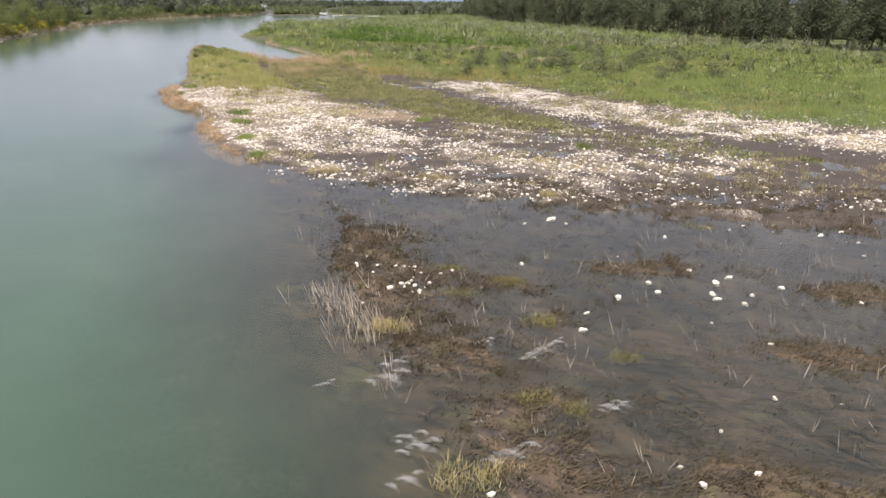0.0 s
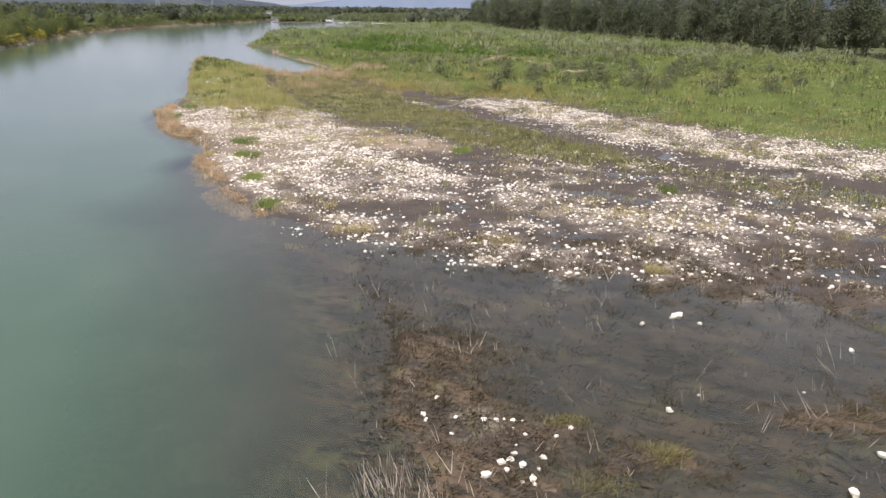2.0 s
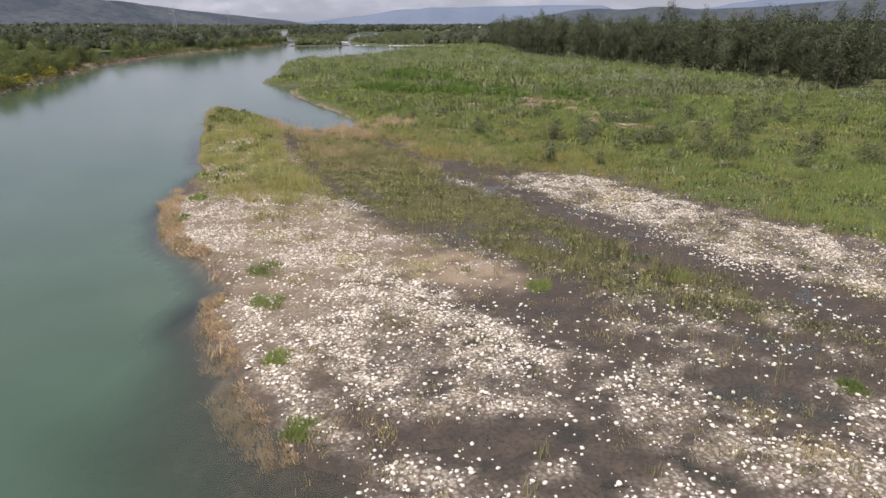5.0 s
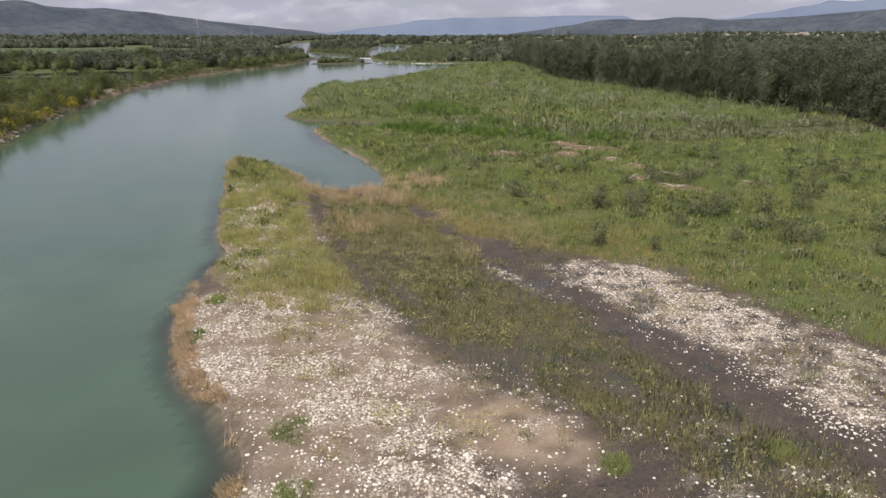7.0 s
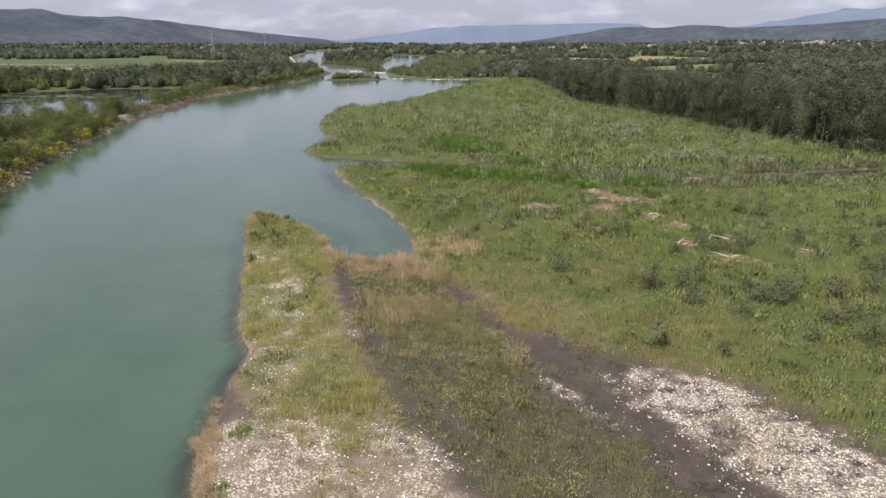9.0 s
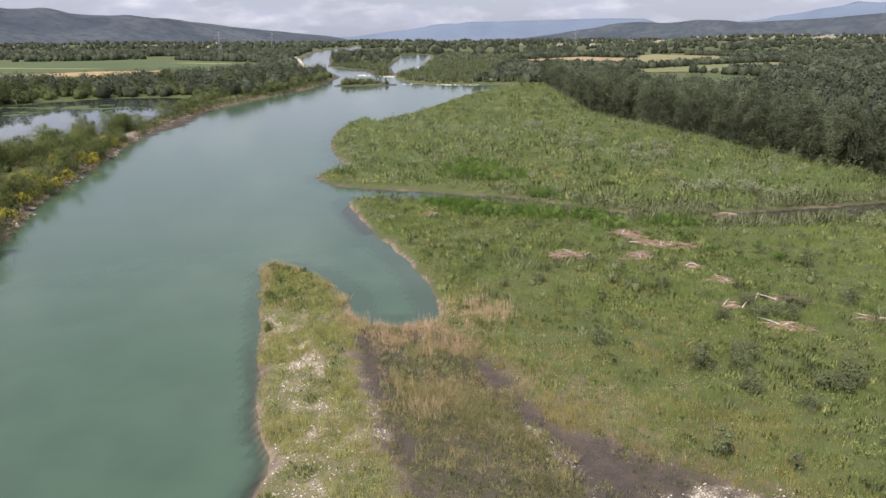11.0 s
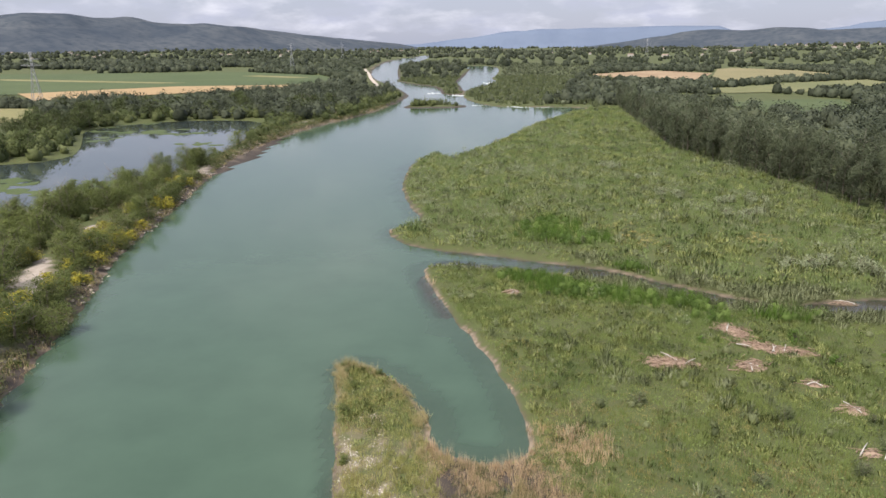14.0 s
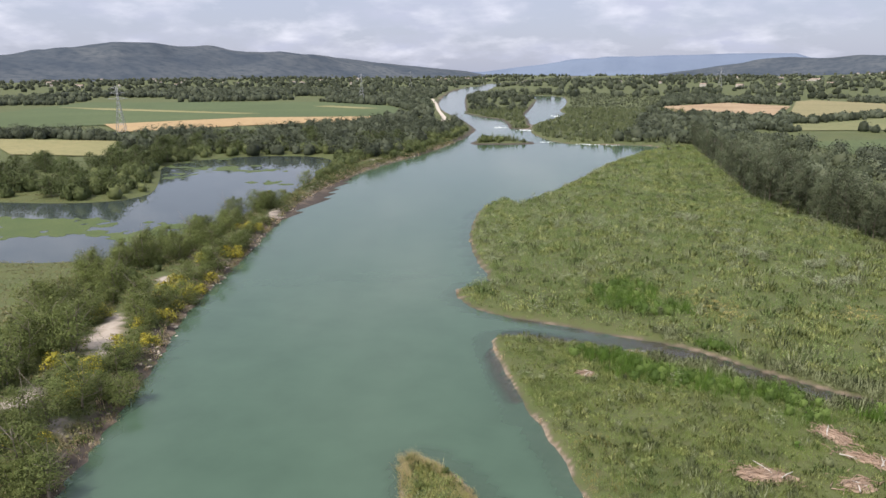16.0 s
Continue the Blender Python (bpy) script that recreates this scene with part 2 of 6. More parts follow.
def foam_crest():
    """Broken white water: strands of foam with clear water between."""
    m, nt, p = node_mat("foam_crest")
    vec = position(nt)
    stretch = nt.nodes.new("ShaderNodeMapping")
    stretch.inputs["Scale"].default_value = (5.0, 11.0, 1)
    nt.links.new(vec, stretch.inputs["Vector"])
    n1 = noise_node(nt, 1.0, 5, 0.65, stretch.outputs[0])
    at = nt.nodes.new("ShaderNodeAttribute"); at.attribute_name = "body"
    both = nt.nodes.new("ShaderNodeMath"); both.operation = "MULTIPLY_ADD"
    both.inputs[1].default_value = 0.42
    nt.links.new(at.outputs["Fac"], both.inputs[0]); nt.links.new(n1.outputs["Fac"], both.inputs[2])
    cover = nt.nodes.new("ShaderNodeMapRange")
    cover.inputs["From Min"].default_value, cover.inputs["From Max"].default_value = 0.62, 1.02
    cover.inputs["To Max"].default_value = 0.36
    nt.links.new(both.outputs[0], cover.inputs["Value"])
    nt.links.new(mixc(nt, n1.outputs["Fac"], (0.42, 0.42, 0.40), (0.66, 0.66, 0.64)), p.inputs["Base Color"])
    p.inputs["Roughness"].default_value = 0.5
    nt.links.new(cover.outputs[0], p.inputs["Alpha"])
    return m


M_GROUND = ground_mat()
M_RIVER = water_mat("river_water", (0.048, 0.083, 0.053), (0.056, 0.094, 0.061), clear=True)
M_POND = water_mat("pond_water", (0.03, 0.042, 0.038), (0.042, 0.054, 0.05), still=True)
M_STONE = surface("pale_limestone", (0.74, 0.68, 0.58), (0.82, 0.78, 0.69), (0.56, 0.50, 0.42), 1.5, 18, 0.8, 0.3, 0.01)
M_RIPRAP = surface("riprap", (0.40, 0.34, 0.27), (0.52, 0.46, 0.38), (0.22, 0.18, 0.14), 0.4, 4, 0.85, 0.5, 0.05)
M_MEADOW = leafy("meadow_blades", (0.222, 0.256, 0.070), (0.152, 0.205, 0.055), (0.200, 0.247, 0.094), 0.05, 0.4)
M_FARMEADOW = leafy("far_meadow_blades", (0.192, 0.240, 0.076), (0.142, 0.201, 0.060), (0.222, 0.266, 0.112), 0.045, 0.4)
M_DRYMEADOW = leafy("dry_meadow", (0.316, 0.272, 0.090), (0.224, 0.217, 0.067), (0.399, 0.309, 0.128), 0.09, 0.4)
M_WEED = leafy("brown_weed", (0.074, 0.058, 0.036), (0.105, 0.083, 0.050), (0.140, 0.113, 0.070), 0.5, 0.2)
M_DARKWEED = leafy("dark_weed", (0.052, 0.042, 0.029), (0.075, 0.058, 0.037), (0.115, 0.092, 0.06), 0.6, 0.1)
M_LEVEE = leafy("levee_herb", (0.12, 0.125, 0.045), (0.16, 0.15, 0.065), (0.21, 0.18, 0.09), 0.08, 0.4)
M_REED_GREEN = leafy("green_reed", (0.10, 0.175, 0.025), (0.115, 0.19, 0.03), (0.08, 0.14, 0.025), 0.1, 0.4)
M_SWAMP = leafy("swamp_sedge", (0.235, 0.222, 0.098), (0.175, 0.180, 0.072), (0.325, 0.270, 0.142), 0.12, 0.4)
M_TAN = leafy("dry_reed", (0.47, 0.345, 0.205), (0.39, 0.285, 0.165), (0.60, 0.47, 0.31), 0.15, 0.35)
M_DEAD = leafy("dead_stalk", (0.44, 0.37, 0.29), (0.36, 0.30, 0.23), (0.54, 0.48, 0.40), 0.4, 0.15)
M_WILLOW = leafy("willow_leaf", (0.098, 0.118, 0.052), (0.120, 0.140, 0.062), (0.150, 0.166, 0.082), 0.05, 0.4)
M_SILVER = leafy("silver_leaf", (0.194, 0.219, 0.117), (0.224, 0.250, 0.140), (0.265, 0.286, 0.171), 0.05, 0.4)
M_STRAW = leafy("straw_grass", (0.356, 0.299, 0.144), (0.287, 0.253, 0.109), (0.425, 0.345, 0.190), 0.1, 0.4)
M_SPIT = leafy("spit_grass", (0.335, 0.325, 0.108), (0.265, 0.278, 0.088), (0.390, 0.350, 0.150), 0.12, 0.4)
M_POPLAR = leafy("poplar_leaf", (0.066, 0.082, 0.041), (0.083, 0.098, 0.051), (0.113, 0.127, 0.073), 0.03, 0.35, 0.55, True)
M_OAK = leafy("broad_leaf", (0.051, 0.070, 0.023), (0.067, 0.084, 0.027), (0.084, 0.101, 0.034), 0.03, 0.35, 0.55, True)
M_SHRUB = leafy("shrub_leaf", (0.082, 0.108, 0.028), (0.104, 0.128, 0.034), (0.134, 0.152, 0.046), 0.05, 0.35, 0.55, True)
M_BROOM = leafy("broom_flower", (0.500, 0.407, 0.020), (0.340, 0.297, 0.030), (0.130, 0.154, 0.035), 0.5, 0.2)
M_WOODS = leafy("far_woods", (0.045, 0.057, 0.033), (0.058, 0.069, 0.041), (0.074, 0.085, 0.053), 0.006, 0.3, 0.6, False, True)
M_CANOPY = leafy("grey_green_canopy", (0.064, 0.079, 0.040), (0.079, 0.093, 0.050), (0.105, 0.118, 0.069), 0.02, 0.35, 0.55, False, True)
M_THICKET = leafy("young_willow", (0.192, 0.214, 0.064), (0.158, 0.188, 0.055), (0.228, 0.242, 0.088), 0.05, 0.4, 0.6, False, True)
M_GREYTHICKET = leafy("grey_young_willow", (0.130, 0.152, 0.070), (0.152, 0.172, 0.082), (0.190, 0.205, 0.112), 0.05, 0.4, 0.6, False, True)
M_SEDGE = leafy("olive_sedge", (0.205, 0.222, 0.084), (0.165, 0.188, 0.066), (0.285, 0.268, 0.126), 0.12, 0.4, 0.6, False, True)
M_DARKTHICKET = leafy("dark_green_herb", (0.085, 0.125, 0.036), (0.105, 0.145, 0.045), (0.135, 0.170, 0.062), 0.06, 0.4, 0.6, False, True)
M_GREENBUSH = leafy("bright_green_bush", (0.058, 0.102, 0.018), (0.072, 0.118, 0.022), (0.100, 0.142, 0.032), 0.1, 0.4, 0.6, False, True)
M_BANK = leafy("bank_brush", (0.140, 0.135, 0.058), (0.180, 0.160, 0.078), (0.270, 0.215, 0.115), 0.1, 0.4, 0.6, False, True)
M_MEADOWBUSH = leafy("meadow_bush", (0.085, 0.104, 0.040), (0.105, 0.124, 0.050), (0.140, 0.155, 0.072), 0.05, 0.4, 0.6, False, True)
M_BUSHES = leafy("mid_green_bush", (0.064, 0.084, 0.028), (0.080, 0.100, 0.033), (0.105, 0.120, 0.044), 0.05, 0.35, 0.55, False, True)
M_BARK = surface("bark", (0.16, 0.13, 0.10), (0.24, 0.21, 0.17), (0.09, 0.07, 0.05), 0.6, 9, 0.9, 0.6, 0.03)
M_DRIFT = surface("driftwood", (0.31, 0.22, 0.155), (0.38, 0.28, 0.205), (0.22, 0.15, 0.105), 0.8, 9, 0.85, 0.3, 0.01)
M_LOG = surface("bleached_log", (0.50, 0.46, 0.40), (0.58, 0.54, 0.48), (0.36, 0.31, 0.26), 0.8, 9, 0.8, 0.3, 0.01)
M_MOSS = leafy("algae_tuft", (0.17, 0.155, 0.055), (0.21, 0.19, 0.075), (0.26, 0.22, 0.11), 0.8, 0.1)
M_FOAM = surface("foam", (0.78, 0.8, 0.8), (0.7, 0.74, 0.74), (0.6, 0.65, 0.66), 0.4, 3, 0.6, 0.4, 0.05)
M_RIPPLE = foam_crest()
# forest green shifted to blue-grey: the haze of distance is painted into the colour
M_HAZED_HILL = surface("hazed_hill_forest", (0.060, 0.074, 0.092), (0.106, 0.117, 0.126), (0.048, 0.062, 0.080), 0.0045, 0.03, 0.95, 0.0, 1.0, 0.0)
# pale blue stands in for thick haze over the farthest ridge
M_HAZED_RIDGE = surface("hazed_far_hill", (0.15, 0.185, 0.25), (0.165, 0.205, 0.27), (0.135, 0.17, 0.235), 0.0012, 0.006, 0.95, 0.0, 1.0, 0.0)
M_WHEAT = surface("ripe_wheat", (0.34, 0.235, 0.115), (0.39, 0.28, 0.145), (0.28, 0.19, 0.09), 0.012, 0.3, 0.9, 0.2, 0.2)
M_CROP = surface("green_crop", (0.068, 0.094, 0.034), (0.086, 0.112, 0.042), (0.056, 0.078, 0.03), 0.012, 0.3, 0.9, 0.2, 0.2)
M_PASTURE = surface("pasture", (0.14, 0.15, 0.062), (0.20, 0.19, 0.085), (0.11, 0.125, 0.05), 0.012, 0.3, 0.9, 0.2, 0.2)
M_HAY = surface("hay_field", (0.20, 0.19, 0.08), (0.25, 0.22, 0.10), (0.16, 0.155, 0.065), 0.012, 0.3, 0.9, 0.2, 0.2)
M_STUBBLE = surface("stubble", (0.2, 0.18, 0.085), (0.25, 0.215, 0.105), (0.16, 0.145, 0.07), 0.012, 0.3, 0.9, 0.2, 0.2)
M_PLOUGH = surface("bare_field", (0.27, 0.185, 0.105), (0.37, 0.275, 0.165), (0.22, 0.15, 0.085), 0.02, 0.3, 0.9, 0.2, 0.2)
M_ALGAE = surface("algae_mat", (0.06, 0.09, 0.022), (0.085, 0.11, 0.03), (0.045, 0.065, 0.02), 0.08, 1.4, 0.7, 0.2, 0.02)
M_TRACK = surface("gravel_track", (0.45, 0.39, 0.32), (0.53, 0.47, 0.4), (0.36, 0.3, 0.24), 0.2, 4, 0.9, 0.2, 0.02)
M_PLASTER = surface("house_plaster", (0.52, 0.47, 0.41), (0.60, 0.56, 0.49), (0.44, 0.40, 0.35), 0.3, 3, 0.9, 0.1, 0.01)
M_TILE = surface("roof_tile", (0.33, 0.25, 0.2), (0.4, 0.31, 0.25), (0.27, 0.2, 0.16), 0.5, 4, 0.85, 0.2, 0.02)
M_STEEL = surface("galvanised_steel", (0.3, 0.31, 0.32), (0.36, 0.37, 0.38), (0.24, 0.25, 0.26), 0.5, 4, 0.5, 0.0, 0.01)

# ---- the plan: shores in metres ----
SOUTH = [(2.4, 5), (0.5, 10.5), (-1.2, 14), (-3.4, 17.5), (-6.0, 25), (-8, 30), (-11, 34.2), (-13.5, 37), (-16, 41), (-18.5, 44), (-18, 46.5), (-20, 49),
         (-21.5, 51), (-24.5, 53), (-27, 57), (-28.5, 61), (-30, 67), (-31, 73), (-34, 78), (-38, 87), (-41, 95), (-44, 102), (-46.3, 108),
         (-46.5, 110.5), (-42, 109.5), (-38, 107), (-34, 102), (-32, 97), (-30, 95.7), (-26, 95.3), (-23.8, 97), (-24, 100), (-25.2, 104), (-29, 112),
         (-33.5, 120), (-38, 127), (-42, 134), (-45, 140), (-47, 145), (-45, 147), (-38, 148), (-28, 147)]
SOUTH_EAST = [(-18.6, 145.6), (-10, 141.8), (-3.4, 139.2), (4, 138.2), (10, 137.6), (17, 138.6), (28.5, 143.6), (46, 151), (90, 170), (160, 180), (420, 190), (420, -200), (20, -200), (8, -10)]
NORTH = [(-33, 424), (-47, 388), (-56, 338), (-61, 289), (-66, 264), (-69, 250), (-72, 258), (-76, 256), (-77.5, 239), (-74, 222), (-70, 206), (-64, 191), (-58, 179),
         (-54.5, 172), (-58, 169), (-60, 165), (-56.5, 159.5), (-51, 155.7), (-41, 154), (-28, 152), (-20, 151.4), (-13, 147.8), (-6, 144.2), (1, 141.4), (6, 140.6),
         (11, 143.2), (19, 146.6), (31, 151), (46, 158), (90, 174), (160, 184), (420, 194)]
NORTH_FAR = [(5200, 194), (5200, 5200), (-700, 5200), (-500, 1790), (-385, 1270), (-290, 1150), (-211, 1113), (-175, 946), (-155, 809), (-147, 734), (-130, 685), (-130, 629), (-133, 587), (-132, 551), (-122, 499), (-108, 463), (-98, 446), (-87, 430), (-63, 432), (-42, 434)]
WEST = [(-40, -200), (-50, -60), (-58, 20), (-67, 60), (-75, 92), (-78, 98), (-82, 107), (-85, 113), (-89, 122), (-93, 129), (-101, 143), (-106, 160),
        (-114, 180), (-126, 210), (-137, 246), (-141, 270), (-145, 300), (-145, 329), (-143, 376), (-146, 412), (-149, 447), (-158, 498), (-173, 534), (-196, 586), (-226, 643),
        (-258, 707), (-312, 839), (-385, 1059), (-465, 1336), (-560, 1790), (-760, 5200), (-5200, 5200), (-5200, -200)]
ISLET = [(-138, 419), (-133, 411), (-116, 416), (-102, 423), (-105, 435), (-120, 442), (-139, 444)]
WOOD_ISLE = [(-237, 713), (-227, 677), (-197, 630), (-168, 598), (-152, 554), (-142, 520), (-126, 507), (-127, 531), (-146, 601), (-164, 661), (-176, 731), (-196, 843), (-224, 996), (-247, 1026), (-342, 1277), (-400, 1400), (-405, 1314), (-381, 1159), (-305, 917)]
POND = [(-196, 150), (-158, 150), (-137, 161), (-133, 179), (-137, 198), (-143, 240), (-158, 286), (-178, 340), (-219, 332), (-234, 308), (-237, 288), (-216, 264), (-197, 241), (-188, 227), (-192, 213), (-214, 204),
        (-250, 200), (-270, 170)]
GREEN_SPIT = [(-46, 109), (-42, 108), (-36, 105), (-31.5, 95), (-27, 83), (-23.5, 75), (-19.5, 67), (-18.2, 63), (-20.5, 60.3), (-24, 62), (-28, 66), (-30.5, 72), (-34, 79), (-41, 95)]
SWATH = [(-29, 95), (-24.6, 79.8), (-18.2, 64.4), (-14.1, 59.8), (-11.7, 57.6), (-10.0, 55.2), (-6.1, 53.4), (-3.2, 51.8), (3.0, 46.5), (8.0, 45.0), (4.4, 51.7), (2.8, 53.4), (0.2, 57.6), (-2.7, 62.7), (-5.7, 67.0), (-9.6, 73.7), (-17.2, 85.0), (-20, 92)]
STONE_FRONT = [(-60, 40), (-13.5, 33.6), (-10.5, 32.8), (-8.5, 32), (-4, 30), (0, 29), (5, 27), (15, 25.2), (60, 20)]
GREEN_EDGE = [(-200, 98), (-24, 97), (-19, 91), (-13, 82), (-8, 78.5), (-2, 75), (3, 72.5), (8, 66.5), (12, 62), (15, 58), (18, 54), (30, 46), (60, 36), (400, 0)]
CHANNEL_RIGHT = [(-20.5, 92), (-15, 82), (-10, 76.5), (-7, 72), (-4, 67), (-1, 62.5), (3, 57), (7, 51), (12, 46.5), (20, 41), (40, 34)]
CHANNEL_LEFT = [(-30, 95), (-25.5, 84), (-21.5, 75), (-18, 67), (-13.5, 60.5), (-8, 55.5)]
FOREST_EDGE = [(-22, 445), (-9, 340), (-2, 285), (8, 258), (20, 231), (30, 206), (40, 186), (50, 166), (68, 138), (90, 112), (120, 80)]


CLEARINGS = [[(-107, 131), (-102.3, 120.6), (-95, 115), (-93.3, 117.4), (-98.5, 124.6), (-104, 131)], [(-95.5, 108), (-96.4, 103.5), (-93.4, 100), (-90, 102), (-93, 107)],
              [(-114.2, 152.5), (-114.2, 148), (-108.4, 144.5), (-108.8, 148)], [(-112.5, 143.2), (-111.5, 139.6), (-107.6, 137.6), (-108, 141)],
              [(-133, 214), (-131, 217), (-126, 208), (-128, 206)], [(-147, 262), (-146.5, 270), (-143, 260), (-142.5, 250)], [(-86.5, 100), (-85.2, 102.5), (-82.8, 99.8), (-84.3, 98.2)]]

CREST_TRACK = [(-94, 101), (-98, 112), (-100, 121), (-106, 131), (-109, 140), (-111, 148), (-117, 165), (-122, 182), (-131, 212), (-145, 258), (-151, 300), (-154, 360)]


def chaikin(pts):
    out = []
    for i, (x, y) in enumerate(pts):
        u, v = pts[(i + 1) % len(pts)]
        out += [(0.75 * x + 0.25 * u, 0.75 * y + 0.25 * v), (0.25 * x + 0.75 * u, 0.25 * y + 0.75 * v)]
    return out


SOUTH_LAND = chaikin(SOUTH + SOUTH_EAST)
NORTH_LAND = chaikin(NORTH + NORTH_FAR)
WEST_LAND = chaikin(WEST)
POND_EDGE = chaikin(POND)


def sdf(x, y, poly):
    """Distance to the outline, positive inside."""
    inside = np.zeros(x.shape, bool)
    best = np.full(x.shape, 1e9)
    n = len(poly)
    for i in range(n):
        (ax, ay), (bx, by) = poly[i], poly[(i + 1) % n]
        ex, ey = bx - ax, by - ay
        t = np.clip(((x - ax) * ex + (y - ay) * ey) / (ex * ex + ey * ey + 1e-12), 0, 1)
        best = np.minimum(best, (x - ax - t * ex) ** 2 + (y - ay - t * ey) ** 2)
        if ay != by:
            inside ^= ((ay > y) != (by > y)) & (x < ex * (y - ay) / ey + ax)
    d = np.sqrt(best)
    return np.where(inside, d, -d)


def line_dist(x, y, pts):
    best = np.full(x.shape, 1e9)
    for (ax, ay), (bx, by) in zip(pts[:-1], pts[1:]):
        ex, ey = bx - ax, by - ay
        t = np.clip(((x - ax) * ex + (y - ay) * ey) / (ex * ex + ey * ey), 0, 1)
        best = np.minimum(best, (x - ax - t * ex) ** 2 + (y - ay - t * ey) ** 2)
    return np.sqrt(best)


def front(x, pts):
    return np.interp(x, [p[0] for p in pts], [p[1] for p in pts])


def smooth(a, lo, hi):
    t = np.clip((a - lo) / (hi - lo), 0, 1)
    return t * t * (3 - 2 * t)


LATTICE = np.random.RandomState(5).rand(256, 256)


def value_noise(x, y, size, shift=0):
    u, v = x / size + 17.3 * shift, y / size + 9.1 * shift
    i, j = np.floor(u).astype(int), np.floor(v).astype(int)
    f, g = u - i, v - j
    f, g = f * f * (3 - 2 * f), g * g * (3 - 2 * g)
    a, b = LATTICE[i % 256, j % 256], LATTICE[(i + 1) % 256, j % 256]
    c, d = LATTICE[i % 256, (j + 1) % 256], LATTICE[(i + 1) % 256, (j + 1) % 256]
    return (a * (1 - f) + b * f) * (1 - g) + (c * (1 - f) + d * f) * g


def fbm(x, y, size, shift=0):
    return (value_noise(x, y, size, shift) + 0.5 * value_noise(x, y, size / 2.1, shift + 1) + 0.25 * value_noise(x, y, size / 4.3, shift + 2)) / 1.75


# stone bars: centre, half length, half width, turn, density
BARS = [(-9, 43, 9, 4.5, -35, 1.0), (-17, 54, 7, 5, 60, 1.0), (-24, 61, 6, 5, 70, 0.75), (-12, 51, 8, 6, -20, 0.9), (-2, 40, 7, 4, -15, 0.6),
        (1, 30.6, 5.5, 1.6, -8, 0.6), (5, 28.3, 6, 1.4, -8, 0.6), (-5, 33, 6, 2.2, -15, 0.55), (4, 35.5, 6, 2.5, -12, 0.6), (8, 32, 7, 2.4, 0, 0.5), (14, 29.5, 9, 3, -5, 0.5), (11, 38, 9, 3.5, -20, 0.52),
        (-1, 72.2, 5, 2.2, -15, 1.0), (4, 66, 8, 3.2, -48, 1.0), (9.5, 57, 8.5, 4.8, -48, 1.15), (7.5, 56, 5, 3, -48, 1.1), (16, 50, 9, 4.4, -40, 1.0), (25, 44, 10, 4, -30, 1.0), (-29.5, 73.5, 4.5, 1.2, 70, 0.9), (-27, 78, 5, 1, -50, 0.55), (-33, 86, 5, 1.8, 115, 0.75),
        (-25.5, 80, 6, 0.8, -65, 0.5), (-13, 78, 5, 0.5, -52, 0.7), (-8, 70, 4, 0.6, -52, 0.7), (-17, 62, 5, 3, -50, 0.8), (-28, 58, 4, 2, 60, 0.5), (-1.2, 20.6, 2.2, 0.9, -10, 0.35), (3, 45, 7, 3, -30, 0.5), (-1, 52, 7, 3, -30, 0.28), (7, 46, 8, 3, -25, 0.5), (-36, 92, 6, 1.9, 115, 0.5), (-39, 99, 5, 1.6, 115, 0.42), (-27, 71, 4.5, 2.2, 110, 0.6), (-30.5, 82, 4.5, 2, 115, 0.7), (-25.5, 60, 6, 4, 65, 1.1), (-22, 54.5, 4, 2.5, 40, 0.8),
        (-21.2, 53.2, 2.6, 1.4, -50, 0.9), (-18.3, 48, 2.6, 1.4, -60, 0.9), (-15.6, 44, 3, 1.3, -60, 0.85), (-13, 40, 2.6, 1.3, -55, 0.8), (-10.8, 37, 2.2, 1.2, -45, 0.7), (-24.8, 60, 4, 1.5, -65, 0.7), (-37, 91, 9, 2.2, 115, 0.42), (-32, 81, 6, 3, 115, 0.5), (-27.5, 74, 5, 2.5, 115, 0.5), (-6.1, 32.7, 1.2, 0.5, -20, 0.7), (-4, 32.4, 0.9, 0.5, 0, 0.7), (-3.5, 30.6, 0.8, 0.4, -10, 0.6), (-1.3, 31.7, 1.3, 0.5, 0, 0.7), (0.8, 30.1, 1.0, 0.6, -20, 0.75), (2.7, 29.7, 1.1, 0.5, -15, 0.75), (4.4, 28.8, 1.0, 0.5, -25, 0.7), (5.4, 28.2, 0.8, 0.4, -20, 0.6), (6.6, 27.8, 1.0, 0.4, -15, 0.6), (8.2, 27.4, 1.2, 0.5, -10, 0.6), (-0.5, 34.6, 2.4, 0.9, -5, 0.6), (-3, 34.8, 2.0, 0.8, -10, 0.6), (0.6, 40, 2.2, 1.0, -10, 0.6), (5.2, 31.5, 2.0, 0.7, -10, 0.55), (9, 30.5, 2.0, 0.7, -10, 0.55), (3.5, 35.5, 2.2, 0.9, -10, 0.6), (1.6, 38.2, 2.0, 0.8, -10, 0.55), (7, 34.4, 1.6, 0.7, -10, 0.55),
        (5, 63, 13, 7, -48, 0.30), (18, 52, 12, 6, -35, 0.3)]


RIGHT_BAR = [(-5.0, 72.3), (-2.3, 74.2), (1.6, 69.7), (4.8, 64.9), (7.4, 63.6), (9.9, 60.2), (14, 57.5), (22, 52), (30, 47), (29, 41), (20, 44.5), (6.3, 51.9), (4.9, 53.5), (3.7, 56.5), (1.8, 59.9), (-0.9, 64.9), (-4.5, 70.3)]


BARE_EARTH = [(-12.4, 54.6), (-10.4, 55.2), (-7.2, 53.6), (-4.6, 51.6), (-4.2, 49.6), (-6.5, 48.2), (-9.6, 49.2), (-11.6, 51.6)]


